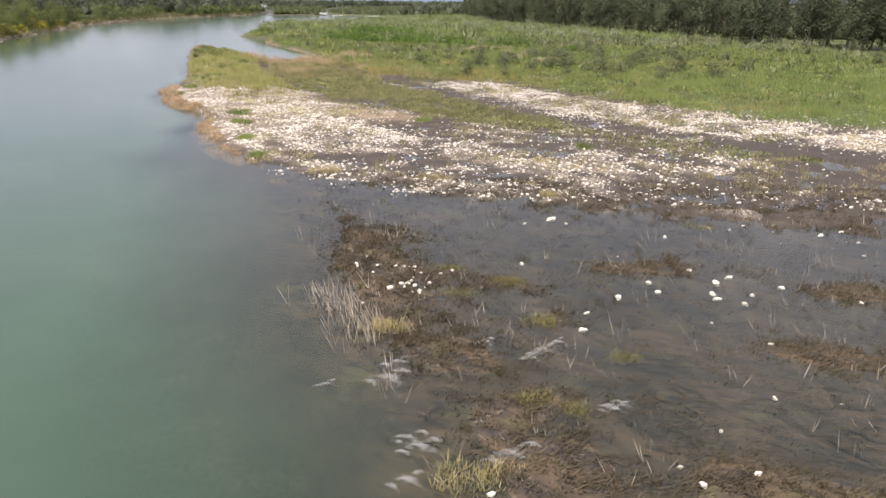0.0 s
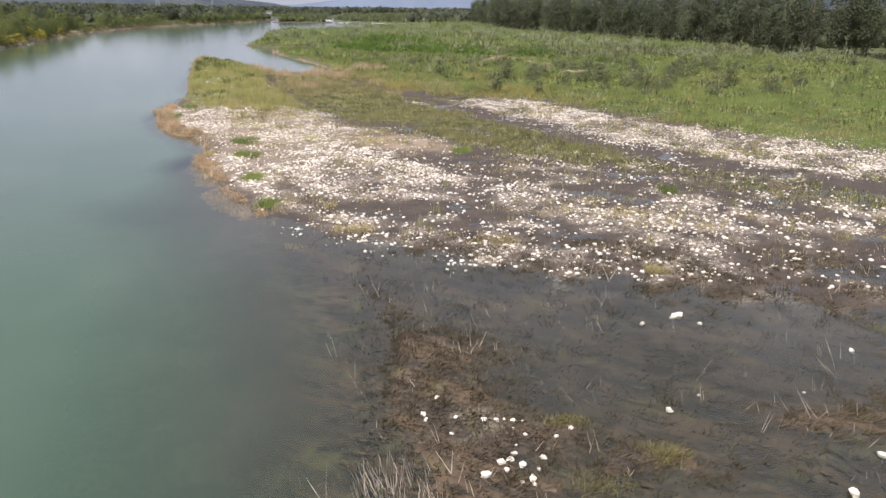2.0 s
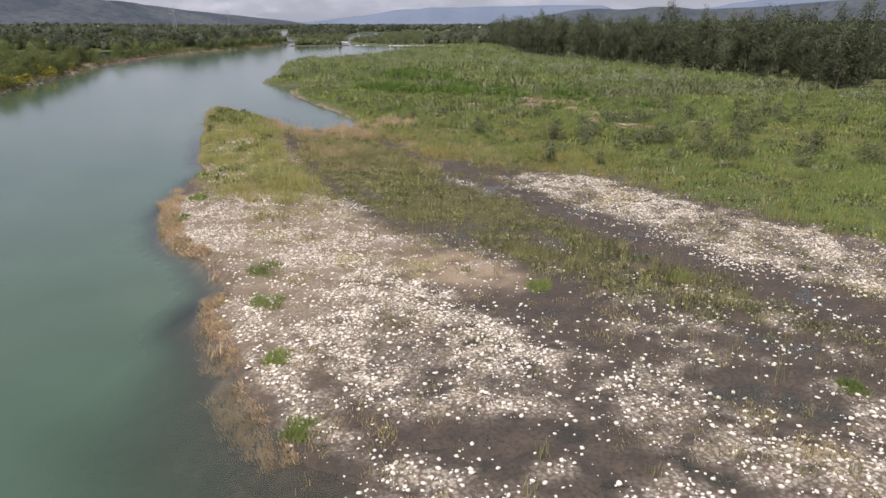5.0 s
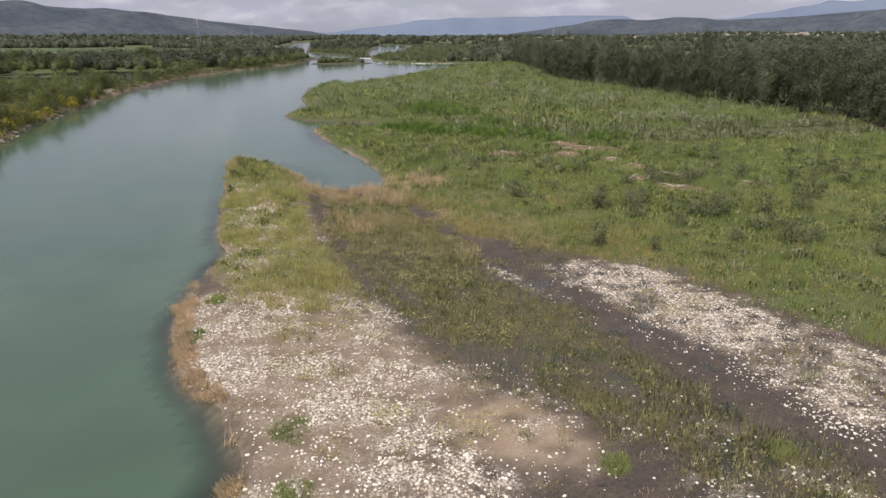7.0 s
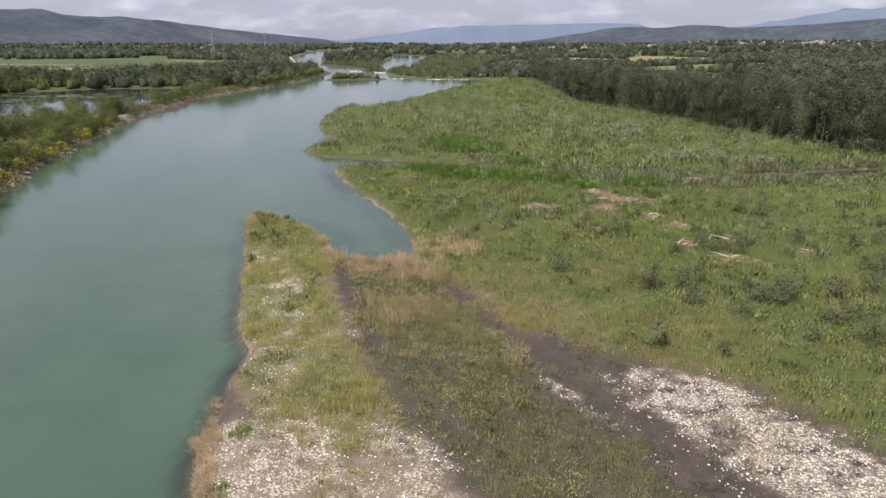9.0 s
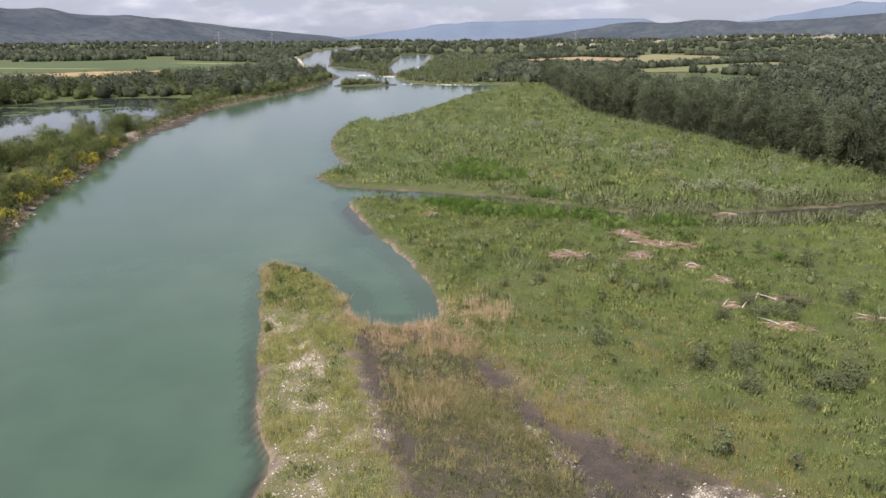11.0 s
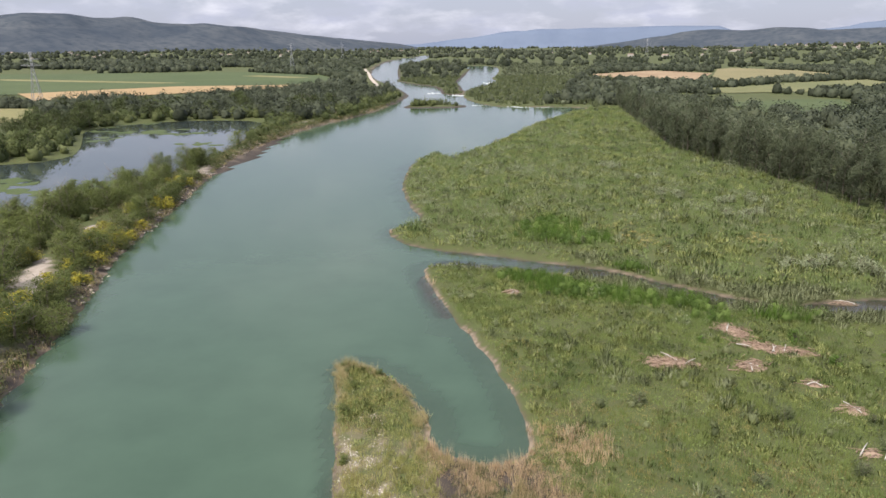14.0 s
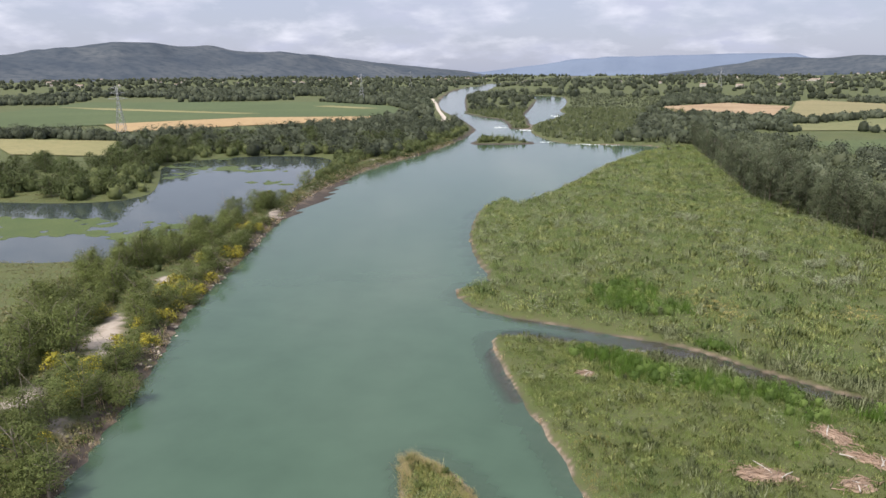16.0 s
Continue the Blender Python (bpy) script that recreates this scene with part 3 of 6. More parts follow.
def stone_density(x, y):
    d = 0.95 * smooth(sdf(x, y, RIGHT_BAR) + 2.6 * (fbm(x, y, 2.5, 13) - 0.5), -1.1, 1.3)
    for cx, cy, rx, ry, turn, amount in BARS:
        c, s = math.cos(radians(turn)), math.sin(radians(turn))
        u, v = ((x - cx) * c + (y - cy) * s) / rx, (-(x - cx) * s + (y - cy) * c) / ry
        d = np.maximum(d, amount * smooth(1.35 - np.sqrt(u * u + v * v), 0, 0.9))
    thick = d * (0.34 + 0.75 * smooth(fbm(x, y, 2.0, 3), 0.36, 0.62))
    thin = d * (0.12 + 0.9 * smooth(fbm(x, y, 1.3, 7), 0.46, 0.64))
    f = smooth(d, 0.4, 0.75)
    bare = smooth(sdf(x, y, BARE_EARTH) + 2.4 * (fbm(x, y, 1.8, 17) - 0.5), -0.7, 0.7)
    return (thin * (1 - f) + thick * f) * (1 - bare * (0.9 - 0.5 * smooth(fbm(x, y, 1.1, 21), 0.5, 0.62)))


def streak(x, y):
    """Long streaks along the flow of the wet swath."""
    return fbm(0.6 * x - 0.8 * y, (0.8 * x + 0.6 * y) * 3.6, 5.0, 51)


def zones(x, y):
    """Height and surface weights of the ground at x, y."""
    x, y = np.asarray(x, float), np.asarray(y, float)
    wob = (fbm(x, y, 3.5, 11) - 0.5) * 1.6
    ds, dn, dw = sdf(x, y, SOUTH_LAND) + wob * 0.6, sdf(x, y, NORTH_LAND) + wob * 0.6, sdf(x, y, WEST_LAND) + wob
    di = np.maximum(sdf(x, y, ISLET), sdf(x, y, WOOD_ISLE)) + wob
    dp = sdf(x, y, POND_EDGE) + wob
    rough = fbm(x, y, 1.3, 4)
    yf, yg = front(x, STONE_FRONT), front(x, GREEN_EDGE)
    bar, meadow = smooth(y - yf, -1.0, 2.5), smooth(y - yg + wob * 2, -2.5, 2.5)
    spit = smooth(sdf(x, y, GREEN_SPIT) + wob * 1.5, -1.0, 1.5)
    swath = smooth(sdf(x, y, SWATH) + wob, -1.5, 1.5)
    earth = smooth(sdf(x, y, BARE_EARTH) + wob, -0.9, 0.9)
    width = 0.6 + 0.022 * np.clip(80 - y, 0, 40) - 0.75 * smooth(y, 76, 88)
    chan_r = 1 - smooth(line_dist(x, y, CHANNEL_RIGHT) + 1.5 * wob + 2.2 * (streak(x, y) - 0.5) - width, -0.5, 1.1)
    chan_l = 1 - smooth(line_dist(x, y, CHANNEL_LEFT) + 0.9 * wob - 0.25, -0.3, 0.8)
    chan = np.maximum(chan_r, 0.65 * chan_l * (1 - 0.55 * smooth(y, 76, 90)))
    stones = stone_density(x, y) * smooth(ds, 0.2, 1.5)
    hump = np.maximum.reduce([np.exp(-(((x - cx) / rx) ** 2 + ((y - cy) / ry) ** 2)) for cx, cy, rx, ry in
                              ((-1.2, 20.5, 2.6, 1.4), (2.2, 12.5, 3.0, 1.6), (-0.5, 16.0, 2.2, 1.2), (10.5, 16, 2.5, 1.0), (3.2, 17.5, 1.2, 0.8), (2.2, 19.8, 1.4, 0.7), (7, 21.5, 3, 0.8), (7, 11, 4, 0.8), (13, 20, 3, 1))])
    weedy = smooth(ds, 0.3, 1.2) * (1 - smooth(ds + 2 * rough, 4, 7)) * (1 - smooth(y, 22, 30))
    hump = np.maximum(hump, weedy * 0.85)
    # south land: a drowned shelf, the stone bar, wet channels, the meadow
    zs = -0.17 + 0.26 * (rough - 0.40) + 0.20 * hump
    zs = zs * (1 - bar) + bar * (0.015 + 0.26 * (rough - 0.42) + 0.10 * stones + 0.22 * smooth(-x, 8, 26))
    zs = zs * (1 - swath) + swath * (0.02 + 0.2 * (rough - 0.45))
    zs = zs * (1 - chan) + chan * (0.025 + 0.02 * (chan_l > chan_r) + 0.14 * (rough - 0.5))
    zs = zs + 0.10 * earth
    up = np.maximum(meadow, spit)
    zs = zs * (1 - up) + up * (0.42 + 0.5 * (fbm(x, y, 9, 6) - 0.5))
    edge = smooth(ds, -0.6, 2.0 - 0.8 * bar)
    steep = np.where(ds > -0.6, zs * edge + (1 - edge) * -0.5, np.maximum(-0.5 + (ds + 0.6) * (0.125 + 0.5 * smooth(y, 34, 46)) + 0.10 * (rough - 0.5), -3))
    # beyond the spit the bottom falls away gently from the shore
    gentle = np.where(ds > 0, zs * smooth(ds, 0, 1.6), np.maximum(ds * 0.20, -3) - 0.03)
    calm = smooth(y, 84, 96) * smooth(x + 0.36 * (y - 100) + 44, -6, 6)
    zs = steep * (1 - calm) + gentle * calm
    zn = np.where(dn > 0, np.minimum(0.10 + dn * 0.22, 0.75) + 0.5 * (fbm(x, y, 11, 6) - 0.5) * smooth(dn, 1, 6), np.maximum(dn * 0.28, -3))
    zw = np.where(dw > 0, 0.10 + 1.7 * smooth(dw, 0, 7) + 0.8 * (fbm(x, y, 7, 8) - 0.5) * smooth(dw, 0, 4) - 0.9 * smooth(dw, 18, 40), np.maximum(dw * 0.5, -3))
    zi = np.where(di > 0, np.minimum(0.1 + di * 0.1, 0.6), np.maximum(di * 0.4, -3))
    z = np.maximum.reduce([zs, zn, zw, zi])
    creek = (ds < 0) & (dn < 0) & (y > 120) & (y < 400)
    z = np.where(creek, np.maximum(z, -0.12 - 0.5 * smooth(-x, 18, 46) - 2.5 * smooth(-x, 44, 58)), z)
    z = np.where(dp > -9, np.minimum(z, np.where(dp > 0, np.maximum(-0.05 - dp * 0.2, -1.5), 0.02 - dp * 0.12)), z)
    far = np.hypot(x, y)
    az_ = np.degrees(np.arctan2(x, np.maximum(y, 1)))
    z = z + smooth(far, 900, 2500) * 3 * fbm(x, y, 400, 2) + smooth(far, 1700, 3900) * (15 * smooth(az_, 5, 14) + 12 * smooth(-az_, 22, 34))
    veg = np.where(ds > dn, np.maximum.reduce([meadow, spit * 0.7, swath * 0.3]), 1.0) * smooth(np.maximum(ds, dn), -0.5, 0.8)
    dry = smooth(118 - y + 40 * (fbm(x, y, 12, 71) - 0.5), 0, 45) * (0.1 + 0.9 * smooth(9 - x, 0, 20)) * meadow * smooth(ds, 0, 2) * (ds > dn)
    veg = veg * (1 - 0.6 * dry)
    veg = np.maximum(veg, smooth(np.maximum(dw, di), 1.5, 5))
    veg *= 1 - 0.75 * np.clip(stones * 1.1, 0, 1)
    rim = np.maximum(smooth(ds, -0.1, 0.2) * (1 - smooth(ds, 0.2, 0.95)) * bar, smooth(dn, -0.4, 0.2) * (1 - smooth(dn, 0.2, 1.2)) * 0.6)
    rim = rim * (0.22 + 0.78 * smooth(fbm(x, y, 4, 45), 0.38, 0.58))
    bank = smooth(dw, -0.5, 0.3) * (1 - smooth(dw + 3 * fbm(x, y, 12, 33), 1.3, 2.2))
    bare = 0.6 * smooth(fbm(x, y, 9, 14), 0.62, 0.7) * smooth(y, 116, 128) * smooth(dw, 0, 2) * (1 - smooth(dw, 14, 20))
    sand = np.clip(np.maximum.reduce([0.62 * earth * (0.45 + 0.75 * smooth(fbm(x, y, 1.6, 19), 0.36, 0.6)), rim * 0.8, bank * 0.4, 0.65 * spit * smooth(ds, 0, 1), 0.5 * dry, bare * 0.9, 0.5 * bar * (1 - up) * (1 - chan) * smooth(-x + 0.3 * (y - 50), 4, 16) * smooth(68 - y, 0, 8) * (1 - swath) * smooth(ds, 0, 2)]), 0, 1)
    pale = 0.85 * np.maximum.reduce([(1 - smooth(line_dist(x, y, CREST_TRACK) + wob * 0.6, 0.2, 1.2)) * smooth(fbm(x, y, 10, 44), 0.52, 0.62)] + [smooth(sdf(x, y, c) + wob * 0.8, -0.4, 0.8) for c in CLEARINGS])
    veg = veg * (1 - np.maximum.reduce([rim, bank, bare, pale]))
    shelf = smooth(ds, -1.5, 0.5) * (1 - bar) * (1 - up)
    shoal = smooth(np.maximum(ds * calm - 50 * (1 - calm), dn), -6, -0.5) * (np.maximum(ds, dn) < 0) * (y > 80) * ~creek
    sand = np.maximum(sand, 0.3 * shoal)
    return dict(bed=shelf, pale=pale, z=z, veg=veg, grav=np.clip((stones - 0.17) * 2.2, 0, 1) * (1 - chan), sand=sand, ds=ds, dn=dn, dw=dw, di=di, dp=dp, up=up, meadow=meadow, spit=spit, swath=swath, chan=chan, bar=bar, hump=hump, stones=stones, rim=rim)


def ground_z(x, y):
    return zones(np.atleast_1d(x), np.atleast_1d(y))["z"]


def steps(*runs):
    out = []
    for a, b, n in runs:
        out += list(np.linspace(a, b, n, endpoint=False))
    return np.array(out + [runs[-1][1]])


def growing(a, b, n):
    return a + (b - a) * np.linspace(0, 1, n) ** 2.2


def raw_mesh(name, verts, faces_flat, loop_total, attrs=None, smooth_faces=False, mat=None, normals=None):
    """A mesh from arrays; faces all have loop_total corners; normals, one a vertex, round off foliage."""
    me = bpy.data.meshes.new(name)
    nf = len(faces_flat) // loop_total
    if normals is not None:
        # wind every leaf so that its front lies on the side of its normal
        f = np.asarray(faces_flat).reshape(-1, loop_total)
        p = np.asarray(verts)[f]
        way = np.cross(p[:, 1] - p[:, 0], p[:, 2] - p[:, 0]) + np.cross(p[:, 2] - p[:, 0], p[:, -1] - p[:, 0])
        back = (way * np.asarray(normals)[f].sum(1)).sum(1) < 0
        f[back] = f[back][:, ::-1]
        faces_flat = f.ravel()
    me.vertices.add(len(verts)); me.loops.add(len(faces_flat)); me.polygons.add(nf)
    me.vertices.foreach_set("co", np.ascontiguousarray(verts, np.float32).ravel())
    me.loops.foreach_set("vertex_index", np.ascontiguousarray(faces_flat, np.int32))
    me.polygons.foreach_set("loop_start", np.arange(nf, dtype=np.int32) * loop_total)
    me.polygons.foreach_set("use_smooth", np.full(nf, smooth_faces))
    me.update(calc_edges=True)
    for key, values in (attrs or {}).items():
        a = me.attributes.new(key, "FLOAT", "POINT")
        a.data.foreach_set("value", np.ascontiguousarray(values, np.float32))
    if mat:
        me.materials.append(mat)
    if normals is not None:
        me.polygons.foreach_set("use_smooth", np.full(nf, True))
        length = np.linalg.norm(normals, axis=1)[:, None]
        me.normals_split_custom_set_from_vertices((normals / np.maximum(length, 1e-6)).tolist())
    return me


def grid_faces(nx, ny, keep=None):
    i, j = np.meshgrid(np.arange(nx - 1), np.arange(ny - 1))
    a = (j * nx + i).ravel()
    f = np.stack([a, a + 1, a + nx + 1, a + nx], 1)
    return f[keep] if keep is not None else f


# ---- ground, one sheet to the horizon ----
gx = np.concatenate([-growing(484, 5000, 22)[::-1], steps((-480, -198, 62), (-198, -50, 80), (-50, 30, 170), (30, 90, 50), (90, 200, 28)), growing(204, 5000, 26)])
gy = np.concatenate([-growing(5, 200, 10)[::-1], steps((0, 112, 230), (112, 182, 75), (182, 450, 90), (450, 900, 82), (900, 1500, 60)), growing(1510, 5000, 40)])
GX, GY = np.meshgrid(gx, gy)
zz = zones(GX.ravel(), GY.ravel())
ground = new("ground", raw_mesh("ground", np.stack([GX.ravel(), GY.ravel(), zz["z"]], 1), grid_faces(len(gx), len(gy)).ravel(), 4,
                                {k: zz[k] for k in ("veg", "grav", "sand", "pale", "bed")}, True, M_GROUND))
tagged(ground, "silty river plain with gravel bars and meadow", "ground", kind="structure")

# ---- water ----
wx = steps((-800, -200, 30), (-200, -50, 50), (-50, 40, 120), (40, 430, 60))
wy = steps((-200, 0, 8), (0, 60, 90), (60, 190, 90), (190, 450, 60), (450, 2000, 60))
WX, WY = np.meshgrid(wx, wy)
wz = zones(WX.ravel(), WY.ravel())
wet = ((wz["dw"] < 50) & (wz["dp"] < -12) & (np.maximum(wz["dn"], wz["di"]) < 60)).reshape(WX.shape)
keep = (wet[:-1, :-1] & wet[1:, :-1] & wet[:-1, 1:] & wet[1:, 1:]).ravel()
turbid = np.clip(smooth(-wz["z"] / (0.72 + 0.75 * (1 - smooth(WY.ravel(), 36, 60))), 0.13, 1.0) + 0.07, 0, 1)
side = (wz["ds"] < 0) & (wz["dn"] < 0) & (WY.ravel() > 125) & (WX.ravel() > -46)
turbid = np.where(side, turbid, np.maximum(turbid, 0.78 * smooth(WY.ravel(), 80, 94)))
river = new("water", raw_mesh("water", np.stack([WX.ravel(), WY.ravel(), np.zeros(WX.size)], 1), grid_faces(len(wx), len(wy), keep).ravel(), 4,
                              {"turbid": turbid}, True, M_RIVER))
tagged(river, "turquoise silty river water, clear in the shallows", "river", kind="structure")


def flat_sheet(name, pts, z, mat, label, category, wobble=0.0, n=2):
    """A flat patch on the ground with a wavering edge."""
    for _ in range(n):
        pts = chaikin(pts)
    bm = bmesh.new()
    vs = []
    for x, y in pts:
        a = wobble * (fbm(np.array([x]), np.array([y]), 2.2 * wobble + 1, 31)[0] - 0.5)
        b = wobble * (fbm(np.array([x]), np.array([y]), 2.2 * wobble + 1, 37)[0] - 0.5)
        vs.append(bm.verts.new((x + 2 * a, y + 2 * b, z)))
    f = bm.faces.new(vs)
    bmesh.ops.triangulate(bm, faces=[f])
    me = bpy.data.meshes.new(name)
    bm.to_mesh(me); bm.free()
    me.materials.append(mat)
    return tagged(new(name, me), label, category, kind="structure")


flat_sheet("pond_water", [(x * 1.0, y) for x, y in POND], 0.0, M_POND, "dark still pond water behind the levee", "pond", n=2)


def backdrop(name, profile, dist, thick, mat, label, seed):
    """A hill range: profile of (azimuth, crest height), at a distance."""
    rng = np.random.RandomState(seed)
    az = np.radians(np.arange(profile[0][0], profile[-1][0] + 0.01, 0.22))
    crest = np.interp(np.degrees(az), [p[0] for p in profile], [p[1] for p in profile])
    dd = np.interp(np.degrees(az), [p[0] for p in dist], [p[1] for p in dist])
    s = np.linspace(-1, 1, 15)
    A, S = np.meshgrid(az, s)
    D = dd[None, :] + S * thick
    X, Y = D * np.sin(A), D * np.cos(A)
    shape = np.cos(S * np.pi / 2) ** 1.3
    gully = 0.62 + 0.76 * fbm(X, Y, 330, seed)
    Z = -2 + crest[None, :] * shape * np.where(np.abs(S) < 0.1, 0.97 + 0.06 * fbm(X, Y, 200, seed), gully)
    me = raw_mesh(name, np.stack([X.ravel(), Y.ravel(), Z.ravel()], 1), grid_faces(len(az), len(s)).ravel(), 4, None, True, mat)
    return tagged(new(name, me), label, "hills", kind="structure")


# the ranges carry their haze in the material colour; the air is clear
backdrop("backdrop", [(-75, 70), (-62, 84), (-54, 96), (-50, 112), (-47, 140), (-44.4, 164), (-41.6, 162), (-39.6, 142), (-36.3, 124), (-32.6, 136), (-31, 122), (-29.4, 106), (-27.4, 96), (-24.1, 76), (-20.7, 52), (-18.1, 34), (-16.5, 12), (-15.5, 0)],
         [(-75, 3000), (-45, 3300), (-30, 3700), (-15, 4300)], 620, M_HAZED_HILL, "wooded hill range across the plain, haze mixed into its blue-grey", 3)
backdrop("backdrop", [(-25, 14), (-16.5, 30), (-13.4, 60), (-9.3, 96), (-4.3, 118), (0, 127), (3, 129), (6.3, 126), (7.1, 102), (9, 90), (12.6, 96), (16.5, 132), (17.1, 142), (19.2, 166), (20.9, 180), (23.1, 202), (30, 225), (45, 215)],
         [(-25, 4700), (45, 4700)], 220, M_HAZED_RIDGE, "distant mountain ridge, its pale blue a painted haze", 7)
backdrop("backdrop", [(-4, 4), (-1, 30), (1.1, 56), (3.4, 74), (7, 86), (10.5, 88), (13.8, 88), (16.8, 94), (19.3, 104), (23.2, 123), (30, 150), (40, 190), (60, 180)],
         [(-4, 4300), (20, 4000), (60, 3300)], 420, M_HAZED_HILL, "wooded hillside above the town, tinted blue-grey with haze", 9)

# ---- plants, stones and things: builders ----
RNG = np.random.RandomState(11)


def part(name, bm, material, parent, label=""):
    me = bpy.data.meshes.new(name)
    bm.to_mesh(me); bm.free()
    me.materials.append(material)
    ob = new(name, me)
    ob.parent = parent
    return tagged(ob, label)


def mesh_part(name, me, parent, label=""):
    ob = new(name, me)
    ob.parent = parent
    return tagged(ob, label)


def blades(name, px, py, pz, height, count, spread, width, mat, lean=0.35, seed=1, drift=(0.0, 0.0)):
    """Tufts of upright tapering blades at the given places; height is an array, one a tuft; all tips lean by drift."""
    r = np.random.RandomState(seed)
    n = len(px) * count
    bx, by, bz, h = (np.repeat(v, count) for v in (px, py, pz, height))
    a, rad = r.rand(n) * 6.283, np.sqrt(r.rand(n)) * spread * (0.6 + 0.8 * np.repeat(r.rand(len(px)), count))
    bx, by = bx + np.cos(a) * rad, by + np.sin(a) * rad
    h = h * (0.55 + 0.6 * r.rand(n))
    t = r.rand(n) * 6.283
    w = width * (0.6 + 0.8 * r.rand(n)) * 0.5
    b = r.rand(n) * 6.283
    ln = lean * h * r.rand(n)
    v = np.empty((n, 3, 3))
    v[:, 0] = np.stack([bx - np.cos(t) * w, by - np.sin(t) * w, bz - 0.03], 1)
    v[:, 1] = np.stack([bx + np.cos(t) * w, by + np.sin(t) * w, bz - 0.03], 1)
    v[:, 2] = np.stack([bx + np.cos(b) * ln + drift[0] * h, by + np.sin(b) * ln + drift[1] * h, bz + h], 1)
    return raw_mesh(name, v.reshape(-1, 3), np.arange(n * 3), 3, None, False, mat)


def leaf_quads(centres, size, r, facing=None, scatter_=0.55):
    """One small leaf spray (a quad) at each centre; sprays face outwards and up, as leaves do."""
    n = len(centres)
    f = np.array([0, 0, 1.0]) if facing is None else facing
    nrm = f + r.normal(size=(n, 3)) * scatter_
    nrm /= np.linalg.norm(nrm, axis=1)[:, None] + 1e-9
    d = np.cross(nrm, r.normal(size=(n, 3))); d /= np.linalg.norm(d, axis=1)[:, None] + 1e-9
    e = np.cross(nrm, d)
    s = (size * (0.6 + 0.8 * r.rand(n)))[:, None]
    v = np.empty((n, 4, 3))
    v[:, 0] = centres - d * s * 0.6
    v[:, 1] = centres + e * s * 0.42
    v[:, 2] = centres + d * s * 0.7
    v[:, 3] = centres - e * s * 0.42
    return v.reshape(-1, 3)


def crown_centres(r, n, height, base, radius, lumps, shape, tall=0.11):
    """Places of leaf sprays in several overlapping lumps; shape narrows the crown with height."""
    out, way = [], []
    per = n // lumps
    for i in range(lumps):
        f = (i + 0.5) / lumps
        zc = base + (height - base) * (0.12 + 0.78 * f)
        rr = radius * shape(f)
        a, rad = r.rand() * 6.283, rr * (0.35 + 0.5 * r.rand())
        c = np.array([math.cos(a) * rad, math.sin(a) * rad, zc + (r.rand() - 0.5) * (height - base) * 0.1])
        p = r.normal(size=(per, 3))
        p /= np.linalg.norm(p, axis=1)[:, None]
        p *= (0.55 + 0.5 * r.rand(per))[:, None]
        size = rr * (0.42 + 0.3 * r.rand())
        way.append(p * 0.75 + np.array([c[0], c[1], 0]) / radius * 0.5 + np.array([0, 0, 0.55]))
        out.append(c + p * np.array([size, size, max(size * 0.9, (height - base) * tall)]))
    return np.concatenate(out), np.concatenate(way)


def tube(bm, pts, r0, r1, sides=6):
    rings = []
    for k, p in enumerate(pts):
        f = k / (len(pts) - 1)
        rad = r0 * (1 - f) + r1 * f
        d = (Vector(pts[min(k + 1, len(pts) - 1)]) - Vector(pts[max(k - 1, 0)])).normalized()
        q = d.to_track_quat("Z", "Y")
        rings.append([bm.verts.new(Vector(p) + q @ Vector((math.cos(6.2832 * i / sides) * rad, math.sin(6.2832 * i / sides) * rad, 0))) for i in range(sides)])
    for a, b in zip(rings[:-1], rings[1:]):
        for i in range(sides):
            f = bm.faces.new((a[i], a[(i + 1) % sides], b[(i + 1) % sides], b[i]))
            f.smooth = True
    bm.faces.new(rings[-1])


def make_tree(name, label, category, group, height, base, radius, leaf, n, lumps, shape, leaf_mat, seed, trunk_r=0.16, limbs=6, stems=1, tall=0.11):
    r = np.random.RandomState(seed)
    root = tagged(new(name), label, category, group)
    bm = bmesh.new()
    for s in range(stems):
        ox, oy = ((r.rand(2) - 0.5) * radius * 0.7) if stems > 1 else (0, 0)
        pts, x, y = [], ox * 0.4, oy * 0.4
        for k in range(6):
            f = k / 5
            pts.append((x, y, -0.4 + f * (height * 0.88 + 0.4)))
            x, y = x + (r.rand() - 0.5) * 0.06 * height * 0.5 + ox * 0.15, y + (r.rand() - 0.5) * 0.06 * height * 0.5 + oy * 0.15
        tube(bm, pts, trunk_r, trunk_r * 0.2)
        for _ in range(limbs):
            k = r.randint(1, 5)
            a, ln = r.rand() * 6.283, radius * (0.5 + 0.5 * r.rand())
            p = Vector(pts[k])
            q = p + Vector((math.cos(a) * ln, math.sin(a) * ln, ln * (0.5 + 0.6 * r.rand())))
            tube(bm, [p, (p + q) / 2 + Vector((0, 0, -0.05 * ln)), q], trunk_r * 0.42, trunk_r * 0.1, 4)
    part("trunk", bm, M_BARK, root)
    c, way = crown_centres(r, n, height, base, radius, lumps, shape, tall)
    v = leaf_quads(c, leaf, r, way, 0.38)
    mesh_part("crown", raw_mesh("crown", v, np.arange(len(v)), 4, None, False, leaf_mat, np.repeat(way + 0.25 * r.normal(size=way.shape), 4, 0)), root)
    return root


def scatter(n, x0, x1, y0, y1, seed):
    r = np.random.RandomState(seed)
    return x0 + (x1 - x0) * r.rand(n), y0 + (y1 - y0) * r.rand(n), r.rand(n), r


